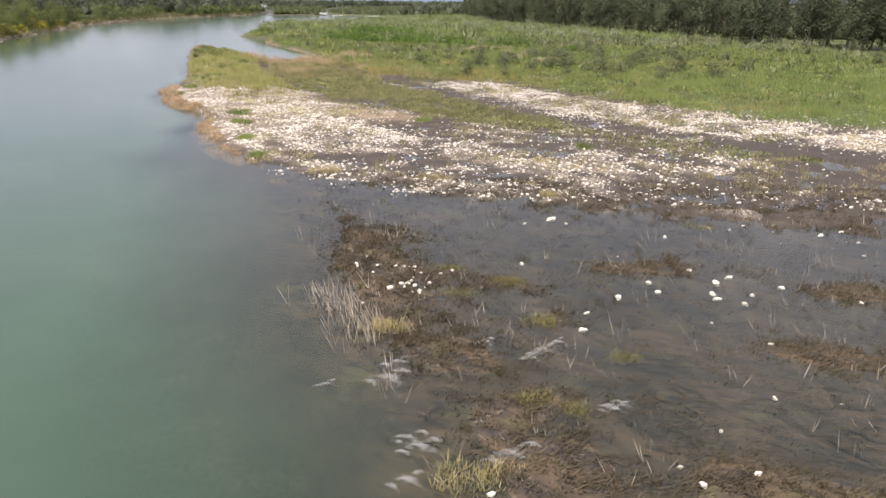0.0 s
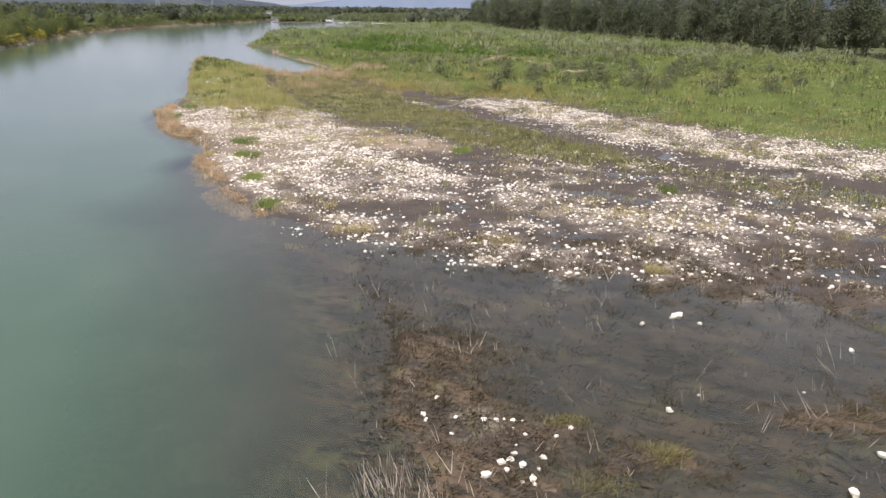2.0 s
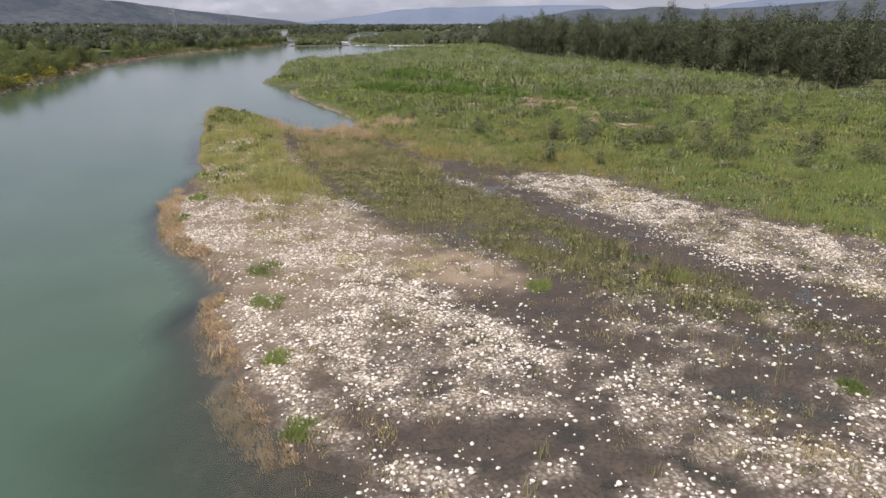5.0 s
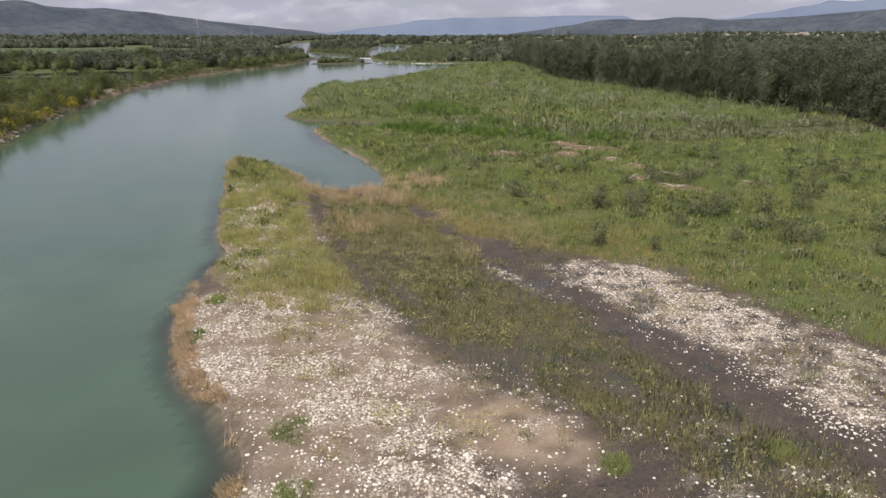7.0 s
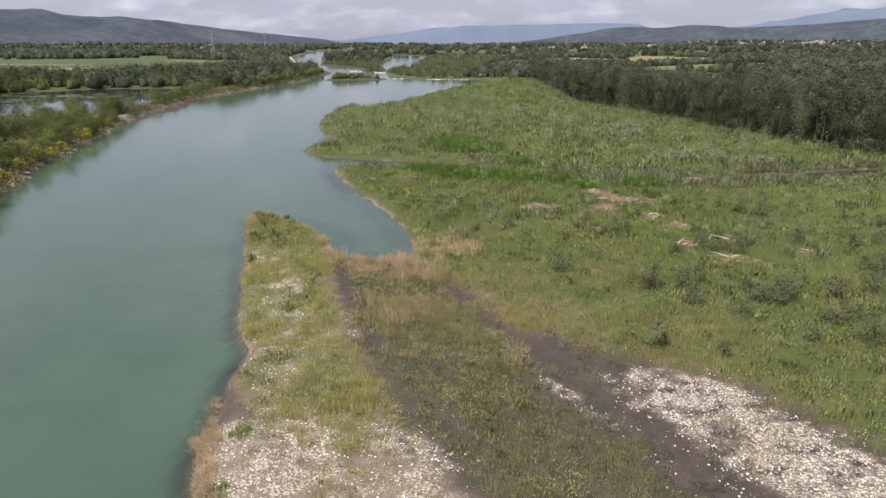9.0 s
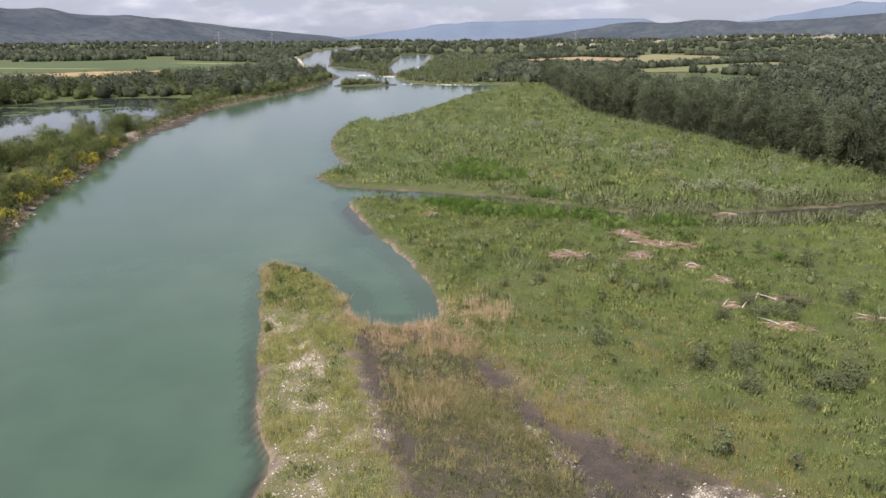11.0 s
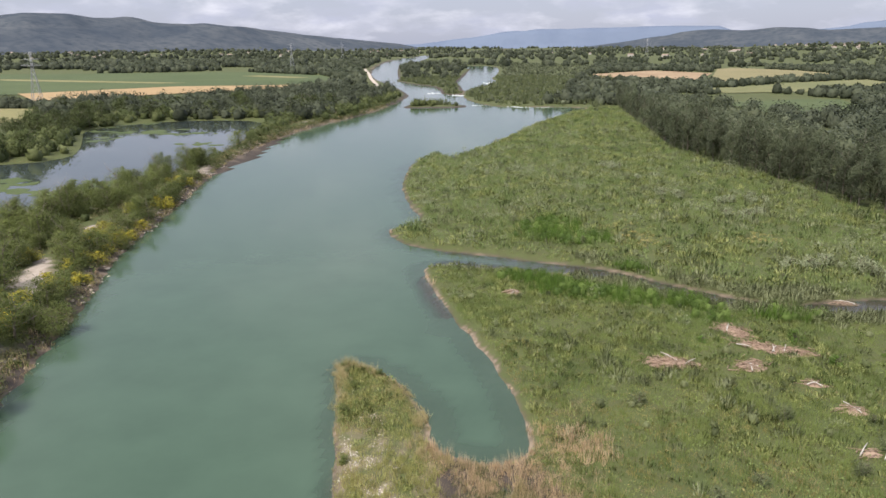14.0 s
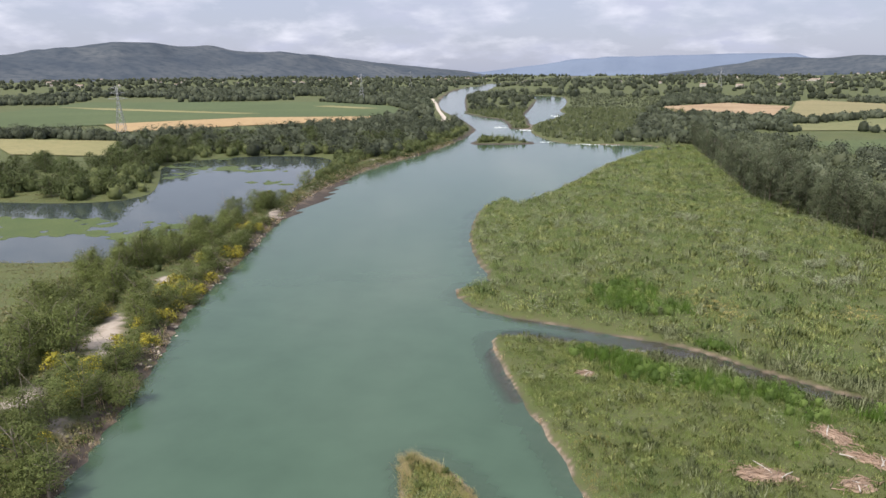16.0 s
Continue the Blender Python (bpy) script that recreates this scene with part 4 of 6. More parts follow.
def plant_copies(protos, places, rng, lo=0.8, hi=1.2, sink=0.05):
    """Copies of the prototypes at x, y; the prototypes themselves take the first places."""
    xs, ys = np.array([p[0] for p in places]), np.array([p[1] for p in places])
    zs = ground_z(xs, ys)
    for k, (x, y, z) in enumerate(zip(xs, ys, zs)):
        s = lo + (hi - lo) * rng.rand()
        m = pose(x, y, z - sink, 0, 0, rng.rand() * 360) @ Matrix.Diagonal((s * (0.9 + 0.2 * rng.rand()), s * (0.9 + 0.2 * rng.rand()), s, 1))
        if k < len(protos):
            protos[k].matrix_basis = m
        else:
            src = protos[rng.randint(len(protos))]
            ob = copy_thing(src, Matrix())
            ob.matrix_basis = m


def dome(f):
    return math.sqrt(max(0.05, 1 - (2 * f - 0.9) ** 2 * 0.8))


def column(f):
    return 0.75 + 0.3 * math.sin(f * 3.1) - 0.2 * max(0, f - 0.8) * 2


# ---- the poplar wood beside the meadow ----
poplars = [make_tree("poplar_tree", "tall grey-green poplar at the edge of the wood", "tree", "poplars of the wood", 13.0 + 1.1 * (k % 4), 0.9, 2.7, 0.22, 3600, 20 + 2 * k, column, M_POPLAR, 40 + k, 0.2, 11, 1, 0.12) for k in range(7)]
rows = []
rp = np.random.RandomState(3)
edge_pts = []
for (ax, ay), (bx, by) in zip(FOREST_EDGE[:-1], FOREST_EDGE[1:]):
    ln = math.hypot(bx - ax, by - ay)
    for s in np.arange(0, ln, 4.1 if by < 300 else 5.5):
        f = s / ln
        edge_pts.append((ax + (bx - ax) * f, ay + (by - ay) * f, (by - ay) / ln, -(bx - ax) / ln))
for x, y, nx, ny in edge_pts:
    for depth in ((1.5, 5.5, 10) if y < 300 else (2,)):
        # the normal points into the wood, to the east
        sgn = 1 if nx > 0 else -1
        d = depth + rp.rand() * 3.2 - 1.5
        rows.append((x + sgn * nx * d + rp.normal() * 0.8, y + sgn * ny * d + rp.normal() * 0.8))
rp.shuffle(rows)
rows = [p for p in rows if rp.rand() < 0.96]
plant_copies(poplars, rows, rp, 0.66, 1.08)

# ---- the west bank: levee shrubs, broom and pond trees ----
shrubs = [make_tree("shrub", "dense dark green shrub on the levee", "shrub", "levee shrubs", 3.6 + 0.5 * k, 0.2, 2.5, 0.12, 3800, 18, dome, M_SHRUB, 60 + k, 0.07, 3, 2) for k in range(4)]
brooms = [make_tree("broom_bush", "yellow flowering broom bush on the bank", "shrub", "broom bushes", 1.7 + 0.3 * k, 0.1, 1.6, 0.2, 560, 10, dome, M_BROOM, 70 + k, 0.04, 5, 3) for k in range(2)]
oaks = [make_tree("broadleaf_tree", "dark green broadleaf tree beside the pond", "tree", "pond trees", 8.6 + 0.8 * k, 0.3, 4.8, 0.36, 2200, 34, dome, M_OAK, 80 + k, 0.24, 7) for k in range(4)]
r = np.random.RandomState(21)
shore = [p for p in WEST if 85 < p[1] < 300]


CLEAR_SHIFTS = ((0, 0), (1.8, -1.8))


def clear_of(x, y):
    """Distance to the nearest pale clearing, counting its open side towards the river."""
    return np.minimum.reduce([-sdf(x - dx, y - dy, c) for c in CLEARINGS for dx, dy in CLEAR_SHIFTS] + [line_dist(x, y, CREST_TRACK) - 0.8])


def along_bank(n, lo, hi):
    """Random places at lo to hi metres behind the west shore."""
    out = []
    seg = [(a, b, math.hypot(b[0] - a[0], b[1] - a[1])) for a, b in zip(shore[:-1], shore[1:])]
    total = sum(s[2] for s in seg)
    for a, b, ln in seg:
        for _ in range(int(n * ln / total + r.rand())):
            f, d = r.rand(), lo + (hi - lo) * r.rand()
            out.append((a[0] + (b[0] - a[0]) * f - d * (b[1] - a[1]) / ln, a[1] + (b[1] - a[1]) * f + d * (b[0] - a[0]) / ln))
    xs, ys = np.array(out).T
    z = zones(xs, ys)
    ok = (z["dw"] > 1.0) & (z["dp"] < -1.5) & (clear_of(xs, ys) > 1.5)
    return [p for p, k in zip(out, ok) if k]


plant_copies(shrubs, (along_bank(100, 2.0, 8) + along_bank(190, 7, 22)), r, 0.4, 1.15)
levee_trees = [make_tree("broadleaf_tree", "mid-green rounded tree on the levee", "tree", "levee trees", 5.2 + 0.7 * k, 0.3, 3.1, 0.135, 4400, 24, dome, M_SHRUB, 66 + k, 0.12, 5, 2) for k in range(3)]
standing = [(-106.0, 115.9), (-85.4, 104.4), (-85.5, 100.7), (-83.8, 109.6), (-85.9, 108.1), (-80.0, 93.2), (-76.0, 91.4), (-99.3, 116.0), (-104.4, 134.6), (-112.2, 160.0), (-112.9, 124.7), (-113.9, 131.6), (-114.5, 139.5), (-120.5, 157.4), (-124.7, 172.8), (-143.9, 215.4), (-140.3, 216.5), (-136.8, 227.3), (-102.1, 111.0), (-106.1, 126.9), (-86.8, 98.2), (-98.4, 129.4), (-101.4, 142.0), (-124.6, 200.3), (-119.3, 172.8)]
plant_copies(levee_trees, standing + along_bank(120, 7.5, 24), r, 0.6, 1.15)
yellow = []
for cx, cy, k in ((-92.6, 124.4, 5), (-99.5, 129.6, 4), (-106, 148.8, 6), (-110.4, 173.9, 6), (-102.3, 138, 4), (-116.5, 161, 4), (-122, 194, 4), (-125, 192.3, 3), (-88, 110, 3), (-84, 99, 2), (-105, 146.5, 6), (-91.5, 118.5, 5), (-113, 170, 5), (-107, 126, 4), (-94, 113, 2)):
    yellow += [(cx + r.normal() * 1.8, cy + r.normal() * 3.0) for _ in range(k)]
zy = zones(np.array([p[0] for p in yellow]), np.array([p[1] for p in yellow]))
plant_copies(brooms, [p for p, d in zip(yellow, zy["dw"]) if d > 1.2], r, 0.65, 1.2)
x, y, u, r = scatter(6000, -420, -120, 130, 480, 23)
z = zones(x, y)
ok = (z["dw"] > 20) & (z["dp"] < -2) & (z["dp"] > -70) & ((y > 205) | (x < -235)) & (fbm(x, y, 40, 12) > 0.40) & (u < 0.16) & (sdf(x, y, [(-262, 285), (-300, 235), (-440, 235), (-440, 350), (-300, 330)]) < 0)
plant_copies(oaks, list(zip(x[ok], y[ok]))[:260], r, 0.55, 0.92)

# ---- willows in the meadow ----
SILVER_SPOTS = [(10.1, 156.4, 3, 1.2), (15.1, 159.3, 5, 1.6), (19.5, 156.1, 6, 1.8), (21.8, 152.4, 4, 1.5), (5.4, 202.0, 4, 1.6), (9.8, 190.4, 4, 1.6), (29.3, 174.7, 4, 1.8), (4.7, 186.1, 5, 1.6), (-10.2, 227.1, 4, 2.2), (-22.3, 239.5, 5, 2.5), (-4.4, 202.6, 3, 2.0), (11.1, 202.0, 4, 2.0)]
willows = [make_tree("willow_bush", "grey-green young willow bush in the meadow", "shrub", "meadow willows", 1.7 + 0.35 * k, 0.1, 1.2, 0.16, 520, 13, dome, M_WILLOW, 90 + k, 0.04, 5, 4) for k in range(4)]
spots = [(8.7, 87.7), (9.9, 88.6), (5.7, 84.5), (13.6, 80.9), (14.9, 80), (6.4, 104.8), (10, 105.3), (11.4, 104.6), (12.4, 84.2), (2.1, 86.7), (2.3, 90.5), (14.4, 121.5), (16, 118.4), (-5.1, 97.2), (6.5, 101.2), (8, 102), (9.4, 101.4), (-1.4, 108.2), (3.1, 100.6), (-0.8, 90.1), (3, 92.4), (19, 78), (22, 84), (25, 79), (18, 92), (21, 97), (16, 106)]
x, y, u, r = scatter(4000, -70, 75, 66, 330, 24)
z = zones(x, y)
wood = np.interp(y, [p[1] for p in FOREST_EDGE[::-1]], [p[0] for p in FOREST_EDGE[::-1]])
ok = (np.maximum(z["ds"], z["dn"]) > 3) & (z["up"] + (z["dn"] > 3) > 0.9) & (x < wood - 2) & (u < 0.014 + 0.13 * smooth(fbm(x, y, 16, 19), 0.5, 0.64)) & (z["spit"] < 0.2)
plant_copies(willows, list(zip(x[ok], y[ok]))[:280], r, 0.35, 0.85)
big_willows = [make_tree("willow_bush", "full grey-green willow bush standing out of the meadow", "shrub", "meadow willows", 1.6 + 0.3 * k, 0.05, 1.25, 0.10, 1300, 14, dome, M_WILLOW, 95 + k, 0.04, 5, 4) for k in range(3)]
plant_copies(big_willows, spots, r, 0.6, 1.15)
fresh = [make_tree("green_bush", "bright yellow-green bush in the meadow", "shrub", "fresh bushes", 1.5, 0.05, 1.1, 0.12, 700, 10, dome, M_REED_GREEN, 98, 0.04, 4, 4)]
plant_copies(fresh, [(6.6, 121.6), (12.6, 125.6), (13.8, 120.5), (3.6, 127.4), (-6.9, 125), (-5.2, 133.2), (-7.5, 139)], r, 0.6, 1.15)
silver = [make_tree("willow_bush", "silvery willow bush in the meadow beyond the creek", "shrub", "silver willows", 2.0 + 0.3 * k, 0.1, 1.5, 0.18, 520, 13, dome, M_SILVER, 120 + k, 0.04, 5, 4) for k in range(2)]
drift = []
for cx, cy, n_, sx in SILVER_SPOTS:
    drift += [(cx + r.normal() * sx, cy + r.normal() * 1.2) for _ in range(n_)]
plant_copies(silver, drift, r, 0.5, 1.1)
spit_bush = [(-45.4, 108.6), (-44.4, 107), (-43.2, 108.4), (-41, 107.9), (-39, 106.4), (-42.6, 104.5), (-41.6, 99.5), (-38.6, 92)]
dark = [make_tree("shrub", "dark low shrub on the tip of the spit", "shrub", "spit shrubs", 1.3, 0.05, 0.9, 0.13, 600, 8, dome, M_SHRUB, 99, 0.03, 3, 3)]
plant_copies(dark, spit_bush, r, 0.3, 0.8)


# driftwood heaps: place, length, width, turn, sticks
PILES = [(-11, 118, 4.3, 2.2, 8, 128), (-2.9, 129, 3.5, 2.2, -50, 104), (-0.6, 124.6, 3.9, 1.8, -30, 104), (3, 124.2, 3.6, 1.3, -8, 72), (-2.4, 119.2, 3.1, 1.7, 30, 88), (-31, 136, 1.8, 0.9, 0, 32),
         (10.9, 106, 3.8, 1.1, -5, 56), (8.3, 99.2, 2.9, 1.1, -8, 40), (5.4, 111.6, 2.1, 1.2, 0, 28), (4.7, 104, 1.4, 0.9, 20, 20), (3.2, 116.3, 1.7, 0.8, 0, 20), (16.9, 102, 1.8, 0.8, 0, 20), (13, 143.4, 2.8, 0.8, 8, 24), (-25.5, 146.6, 1.8, 0.8, 20, 20)]


def off_piles(x, y):
    """True where no driftwood heap covers the ground."""
    free = np.ones(x.shape, bool)
    for cx, cy, lx, ly, turn, _ in PILES:
        c, s = math.cos(radians(turn)), math.sin(radians(turn))
        free &= np.hypot(((x - cx) * c + (y - cy) * s) / lx, (-(x - cx) * s + (y - cy) * c) / ly) > 0.62
    return free


def stuff(name, me, label, category):
    return tagged(new(name, me), label, category, kind="stuff")


# ---- meadow and reeds ----
def meadow_field(name, n, box, count, spread, width, tall, mat, seed, rule, label, category, lean=0.35, drift=(0.0, 0.0)):
    x, y, u, r = scatter(n, *box, seed)
    z = zones(x, y)
    ok = rule(x, y, z, u) & off_piles(x, y) & ((z["chan"] < 0.45 + 0.5 * u) | (z["ds"] < 0))
    x, y, zz_, u = x[ok], y[ok], z["z"][ok], u[ok]
    h = tall * (0.45 + 1.1 * smooth(fbm(x, y, 4, seed), 0.3, 0.7)) * (0.7 + 0.6 * r.rand(len(x)))
    return stuff(name, blades(name, x, y, np.maximum(zz_, -0.1), h, count, spread, width, mat, lean, seed, drift), label, category)


def thicket(name, n, box, tall, radius, count, width, mat, seed, rule, label, category="shrubs"):
    """Low rounded clumps of upright leafy shoots, each clump with a shade of its own."""
    x, y, u, r = scatter(n, *box, seed)
    z = zones(x, y)
    ok = rule(x, y, z, u) & off_piles(x, y) & ((z["chan"] < 0.45 + 0.5 * u) | (z["ds"] < 0))
    x, y, z0 = x[ok], y[ok], z["z"][ok]
    k = len(x)
    h = tall * (0.55 + 0.45 * smooth(y, 72, 108)) * (0.55 + 0.8 * r.rand(k)) * (0.7 + 0.6 * smooth(fbm(x, y, 7, seed), 0.35, 0.65))
    rad = radius * (0.6 + 0.8 * r.rand(k))
    a, q = r.rand(k, count) * 6.283, np.sqrt(r.rand(k, count))
    ca, sa = np.cos(a), np.sin(a)
    top = h[:, None] * (1.05 - 0.62 * q * q) * (0.72 + 0.45 * r.rand(k, count))
    foot = np.stack([x[:, None] + ca * q * rad[:, None], y[:, None] + sa * q * rad[:, None], z0[:, None] + 0.12 * top], 2)
    lean = 0.34 * q * h[:, None]
    tip = foot + np.stack([ca * lean + 0.12 * top * r.normal(size=q.shape), sa * lean + 0.12 * top * r.normal(size=q.shape), 0.9 * top], 2)
    t = r.rand(k, count) * 6.283
    w = (width * (0.6 + 0.8 * r.rand(k, count)))[:, :, None] * np.stack([np.cos(t), np.sin(t), 0.3 * r.normal(size=t.shape)], 2)
    mid = foot * 0.42 + tip * 0.58
    nrm = np.stack([ca * q * 0.9, sa * q * 0.9, np.full(q.shape, 0.8)], 2) + 0.25 * r.normal(size=q.shape + (3,))
    v = np.stack([foot, mid - w, tip, mid + w], 2).reshape(-1, 3)
    return stuff(name, raw_mesh(name, v, np.arange(len(v)), 4, {"tone": np.repeat(r.rand(k), count * 4)}, False, mat, np.repeat(nrm.reshape(-1, 3), 4, 0)), label, category)


def herb_field(name, n, box, count, spread, leaf, tall, mat, seed, rule, label, category="herbs", clump=5, tip=1.1):
    """Low mounds of small leaf sprays."""
    x, y, u, r = scatter(n, *box, seed)
    z = zones(x, y)
    ok = rule(x, y, z, u) & off_piles(x, y) & ((z["chan"] < 0.45 + 0.5 * u) | (z["ds"] < 0))
    x, y, z0 = x[ok], y[ok], z["z"][ok]
    k = len(x)
    h = tall * (0.35 + 1.3 * smooth(fbm(x, y, clump, seed), 0.3, 0.7)) * (0.6 + 0.8 * r.rand(k))
    a, q = r.rand(k, count) * 6.283, np.sqrt(r.rand(k, count))
    c = np.stack([x[:, None] + np.cos(a) * q * spread, y[:, None] + np.sin(a) * q * spread, z0[:, None] + h[:, None] * (1.05 - q * q * 0.8) * (0.55 + 0.5 * r.rand(k, count))], 2)
    v = leaf_quads(c.reshape(-1, 3), leaf, r, None, tip)
    return stuff(name, raw_mesh(name, v, np.arange(len(v)), 4, None, False, mat), label, category)


def dryness(x, y):
    """How dry and yellow the near meadow is, greatest towards the bar."""
    return smooth(118 - y + 40 * (fbm(x, y, 12, 71) - 0.5), 0, 45) * (0.1 + 0.9 * smooth(9 - x, 0, 20))


def in_wood(x, y):
    return x > np.interp(y, [p[1] for p in FOREST_EDGE[::-1]], [p[0] for p in FOREST_EDGE[::-1]])


herb_field("meadow_herbs", 12000, (-78, 60, 145, 430), 8, 1.1, 0.2, 0.8, M_FARMEADOW, 131,
           lambda x, y, z, u: (z["dn"] > 0.9) & ~in_wood(x, y), "lush mixed herbs of the far meadow", "herbs", 5, 1.1)
herb_field("meadow_herbs", 6000, (-48, 62, 44, 128), 9, 0.55, 0.1, 0.5, M_DRYMEADOW, 135,
           lambda x, y, z, u: (z["ds"] > 0.9) & (u < z["meadow"] * (1 - 0.8 * np.clip(z["stones"] * 1.3, 0, 1)) * dryness(x, y)) & ~in_wood(x, y), "dry yellowish herbs at the edge of the meadow")
thicket("young_willows", 10500, (-48, 62, 58, 152), 0.55, 0.6, 34, 0.03, M_THICKET, 141,
        lambda x, y, z, u: (z["ds"] > 1.2) & (z["meadow"] > 0.5) & (u < (0.20 + 0.75 * smooth(fbm(x, y, 9, 72), 0.40, 0.58)) * (1 - 0.7 * dryness(x, y)) * (1 - 0.8 * np.clip(z["stones"] * 1.3, 0, 1))) & ~in_wood(x, y), "knee-high green willow shoots in clumps across the meadow")
thicket("young_willows", 2600, (-48, 62, 58, 152), 0.85, 0.6, 44, 0.03, M_GREYTHICKET, 162,
        lambda x, y, z, u: (z["ds"] > 1.5) & (z["meadow"] > 0.6) & (u < (0.10 + 0.75 * smooth(fbm(x, y, 7, 75), 0.50, 0.62)) * (1 - 0.6 * dryness(x, y))) & ~in_wood(x, y), "grey-green willow shoots in taller clumps")
thicket("young_willows", 11500, (-78, 60, 145, 430), 0.95, 1.0, 28, 0.055, M_THICKET, 142,
        lambda x, y, z, u: (z["dn"] > 1.2) & (u < 0.30 + 0.65 * smooth(fbm(x, y, 12, 73), 0.40, 0.58)) & ~in_wood(x, y), "green willow shoots in clumps across the far meadow")
thicket("young_willows", 3200, (-78, 60, 145, 430), 1.4, 1.1, 34, 0.06, M_GREYTHICKET, 163,
        lambda x, y, z, u: (z["dn"] > 1.5) & (u < 0.10 + 0.75 * smooth(fbm(x, y, 9, 76), 0.50, 0.62)) & ~in_wood(x, y), "grey-green willow shoots in taller clumps of the far meadow")
thicket("bank_willows", 9000, (-30, 50, 130, 160), 1.1, 0.7, 40, 0.035, M_GREYTHICKET, 168,
        lambda x, y, z, u: (np.maximum(z["ds"], z["dn"]) > 0.5) & (np.minimum(z["ds"] + 40 * (z["ds"] < 0), z["dn"] + 40 * (z["dn"] < 0)) < 3.2) & (x > -24) & (u < 0.25 + 0.75 * smooth(fbm(x, y, 6, 79), 0.36, 0.52)), "grey-green willow shoots leaning over the side channel")
thicket("dark_herbs", 5200, (-48, 62, 62, 152), 0.65, 0.45, 36, 0.028, M_DARKTHICKET, 165,
        lambda x, y, z, u: (z["ds"] > 1.5) & (z["meadow"] > 0.6) & (u < (0.05 + 0.5 * smooth(fbm(x, y, 5, 77), 0.55, 0.63)) * (1 - 0.75 * dryness(x, y))) & ~in_wood(x, y), "darker green herbs in dense clumps", "herbs")
thicket("dark_herbs", 6000, (-78, 60, 145, 430), 1.2, 1.1, 28, 0.06, M_DARKTHICKET, 166,
        lambda x, y, z, u: (z["dn"] > 1.5) & (u < 0.05 + 0.6 * smooth(fbm(x * 0.7, y * 1.2, 8, 78), 0.54, 0.62)) & ~in_wood(x, y), "darker green herbs in dense clumps of the far meadow", "herbs")
herb_field("silver_herbs", 4600, (-70, 60, 66, 330), 50, 1.2, 0.17, 1.9, M_SILVER, 143,
           lambda x, y, z, u: (np.maximum(z["ds"], z["dn"]) > 2) & (y > 128) & (u < 0.03 + 0.9 * smooth(fbm(x * 0.6, y * 1.3, 11, 74), 0.52, 0.62)) & ~in_wood(x, y), "grey-green willow herbs in drifts")
herb_field("levee_scrub", 9000, (-175, -68, 80, 430), 30, 1.2, 0.26, 1.7, M_SHRUB, 144,
           lambda x, y, z, u: (z["dw"] > 0.8) & (z["dw"] < 22) & (z["dp"] < -1) & (clear_of(x, y) > 0.5) & (u < 0.22 + 0.6 * smooth(fbm(x, y, 8, 81), 0.35, 0.6)), "low dense scrub covering the levee")
thicket("swamp_sedge", 26000, (-33, 22, 38, 98), 0.42, 0.42, 24, 0.015, M_SEDGE, 136,
        lambda x, y, z, u: (z["ds"] > 0.5) & (u < np.maximum(z["swath"], 0.45 * smooth(1 - line_dist(x, y, CHANNEL_RIGHT) / 9.0, 0, 0.7) * (1 - z["up"])) * (1 - 0.6 * z["chan"]) * (1 - np.clip(z["stones"] * 1.6, 0, 1)) * smooth(streak(x, y) + 0.10 * smooth(y, 70, 84), 0.29, 0.43)), "olive sedge in streaky clumps along the wet swath", "sedge")
herb_field("meadow_herbs", 9000, (-48, 62, 44, 152), 10, 0.62, 0.11, 0.5, M_MEADOW, 132,
           lambda x, y, z, u: (z["ds"] > 0.9) & (u < z["meadow"] * (1 - 0.5 * dryness(x, y)) * (1 - 0.75 * np.clip(z["stones"] * 1.3, 0, 1))) & ~in_wood(x, y), "lush mixed herbs of the near meadow")
herb_field("undergrowth", 9000, (-25, 125, 75, 450), 14, 1.3, 0.26, 1.5, M_WILLOW, 138,
           lambda x, y, z, u: in_wood(x + 2.5, y) & ~in_wood(x - 5, y), "bushy undergrowth along the edge of the wood")
herb_field("undergrowth", 6000, (-20, 125, 75, 330), 18, 1.6, 0.3, 2.6, M_OAK, 139,
           lambda x, y, z, u: in_wood(x, y) & ~in_wood(x - 8, y), "dark undergrowth beneath the poplars")
herb_field("levee_scrub", 9000, (-175, -68, 80, 330), 30, 0.9, 0.16, 1.0, M_LEVEE, 148,
           lambda x, y, z, u: (z["dw"] > 0.5) & (z["dw"] < 14) & (z["pale"] < 0.2) & (u < 0.7), "low olive brush between the shrubs and the water")
herb_field("levee_herbs", 12000, (-190, -66, 60, 470), 8, 1.0, 0.34, 0.6, M_LEVEE, 133,
           lambda x, y, z, u: (z["dw"] > 1.0) & (z["dw"] < 30) & (z["dp"] < -0.5) & (z["pale"] < 0.3) & (u < 0.55 + 0.4 * z["veg"]), "rough olive herbs and grass on the levee")
herb_field("levee_brush", 24000, (-185, -68, 80, 440), 22, 0.8, 0.18, 1.4, M_SHRUB, 151,
           lambda x, y, z, u: (z["dw"] > 0.3) & (z["dw"] < 5) & (z["pale"] < 0.3) & (u < 0.9 * smooth(fbm(x, y, 7, 96), 0.40, 0.52)), "green brush hanging over the waterline")
herb_field("pond_marsh", 7000, (-240, -100, 90, 215), 10, 1.3, 0.22, 0.5, M_LEVEE, 134,
           lambda x, y, z, u: (z["dw"] > 20) & (z["dp"] < -0.5), "rough marsh grass beside the pond")
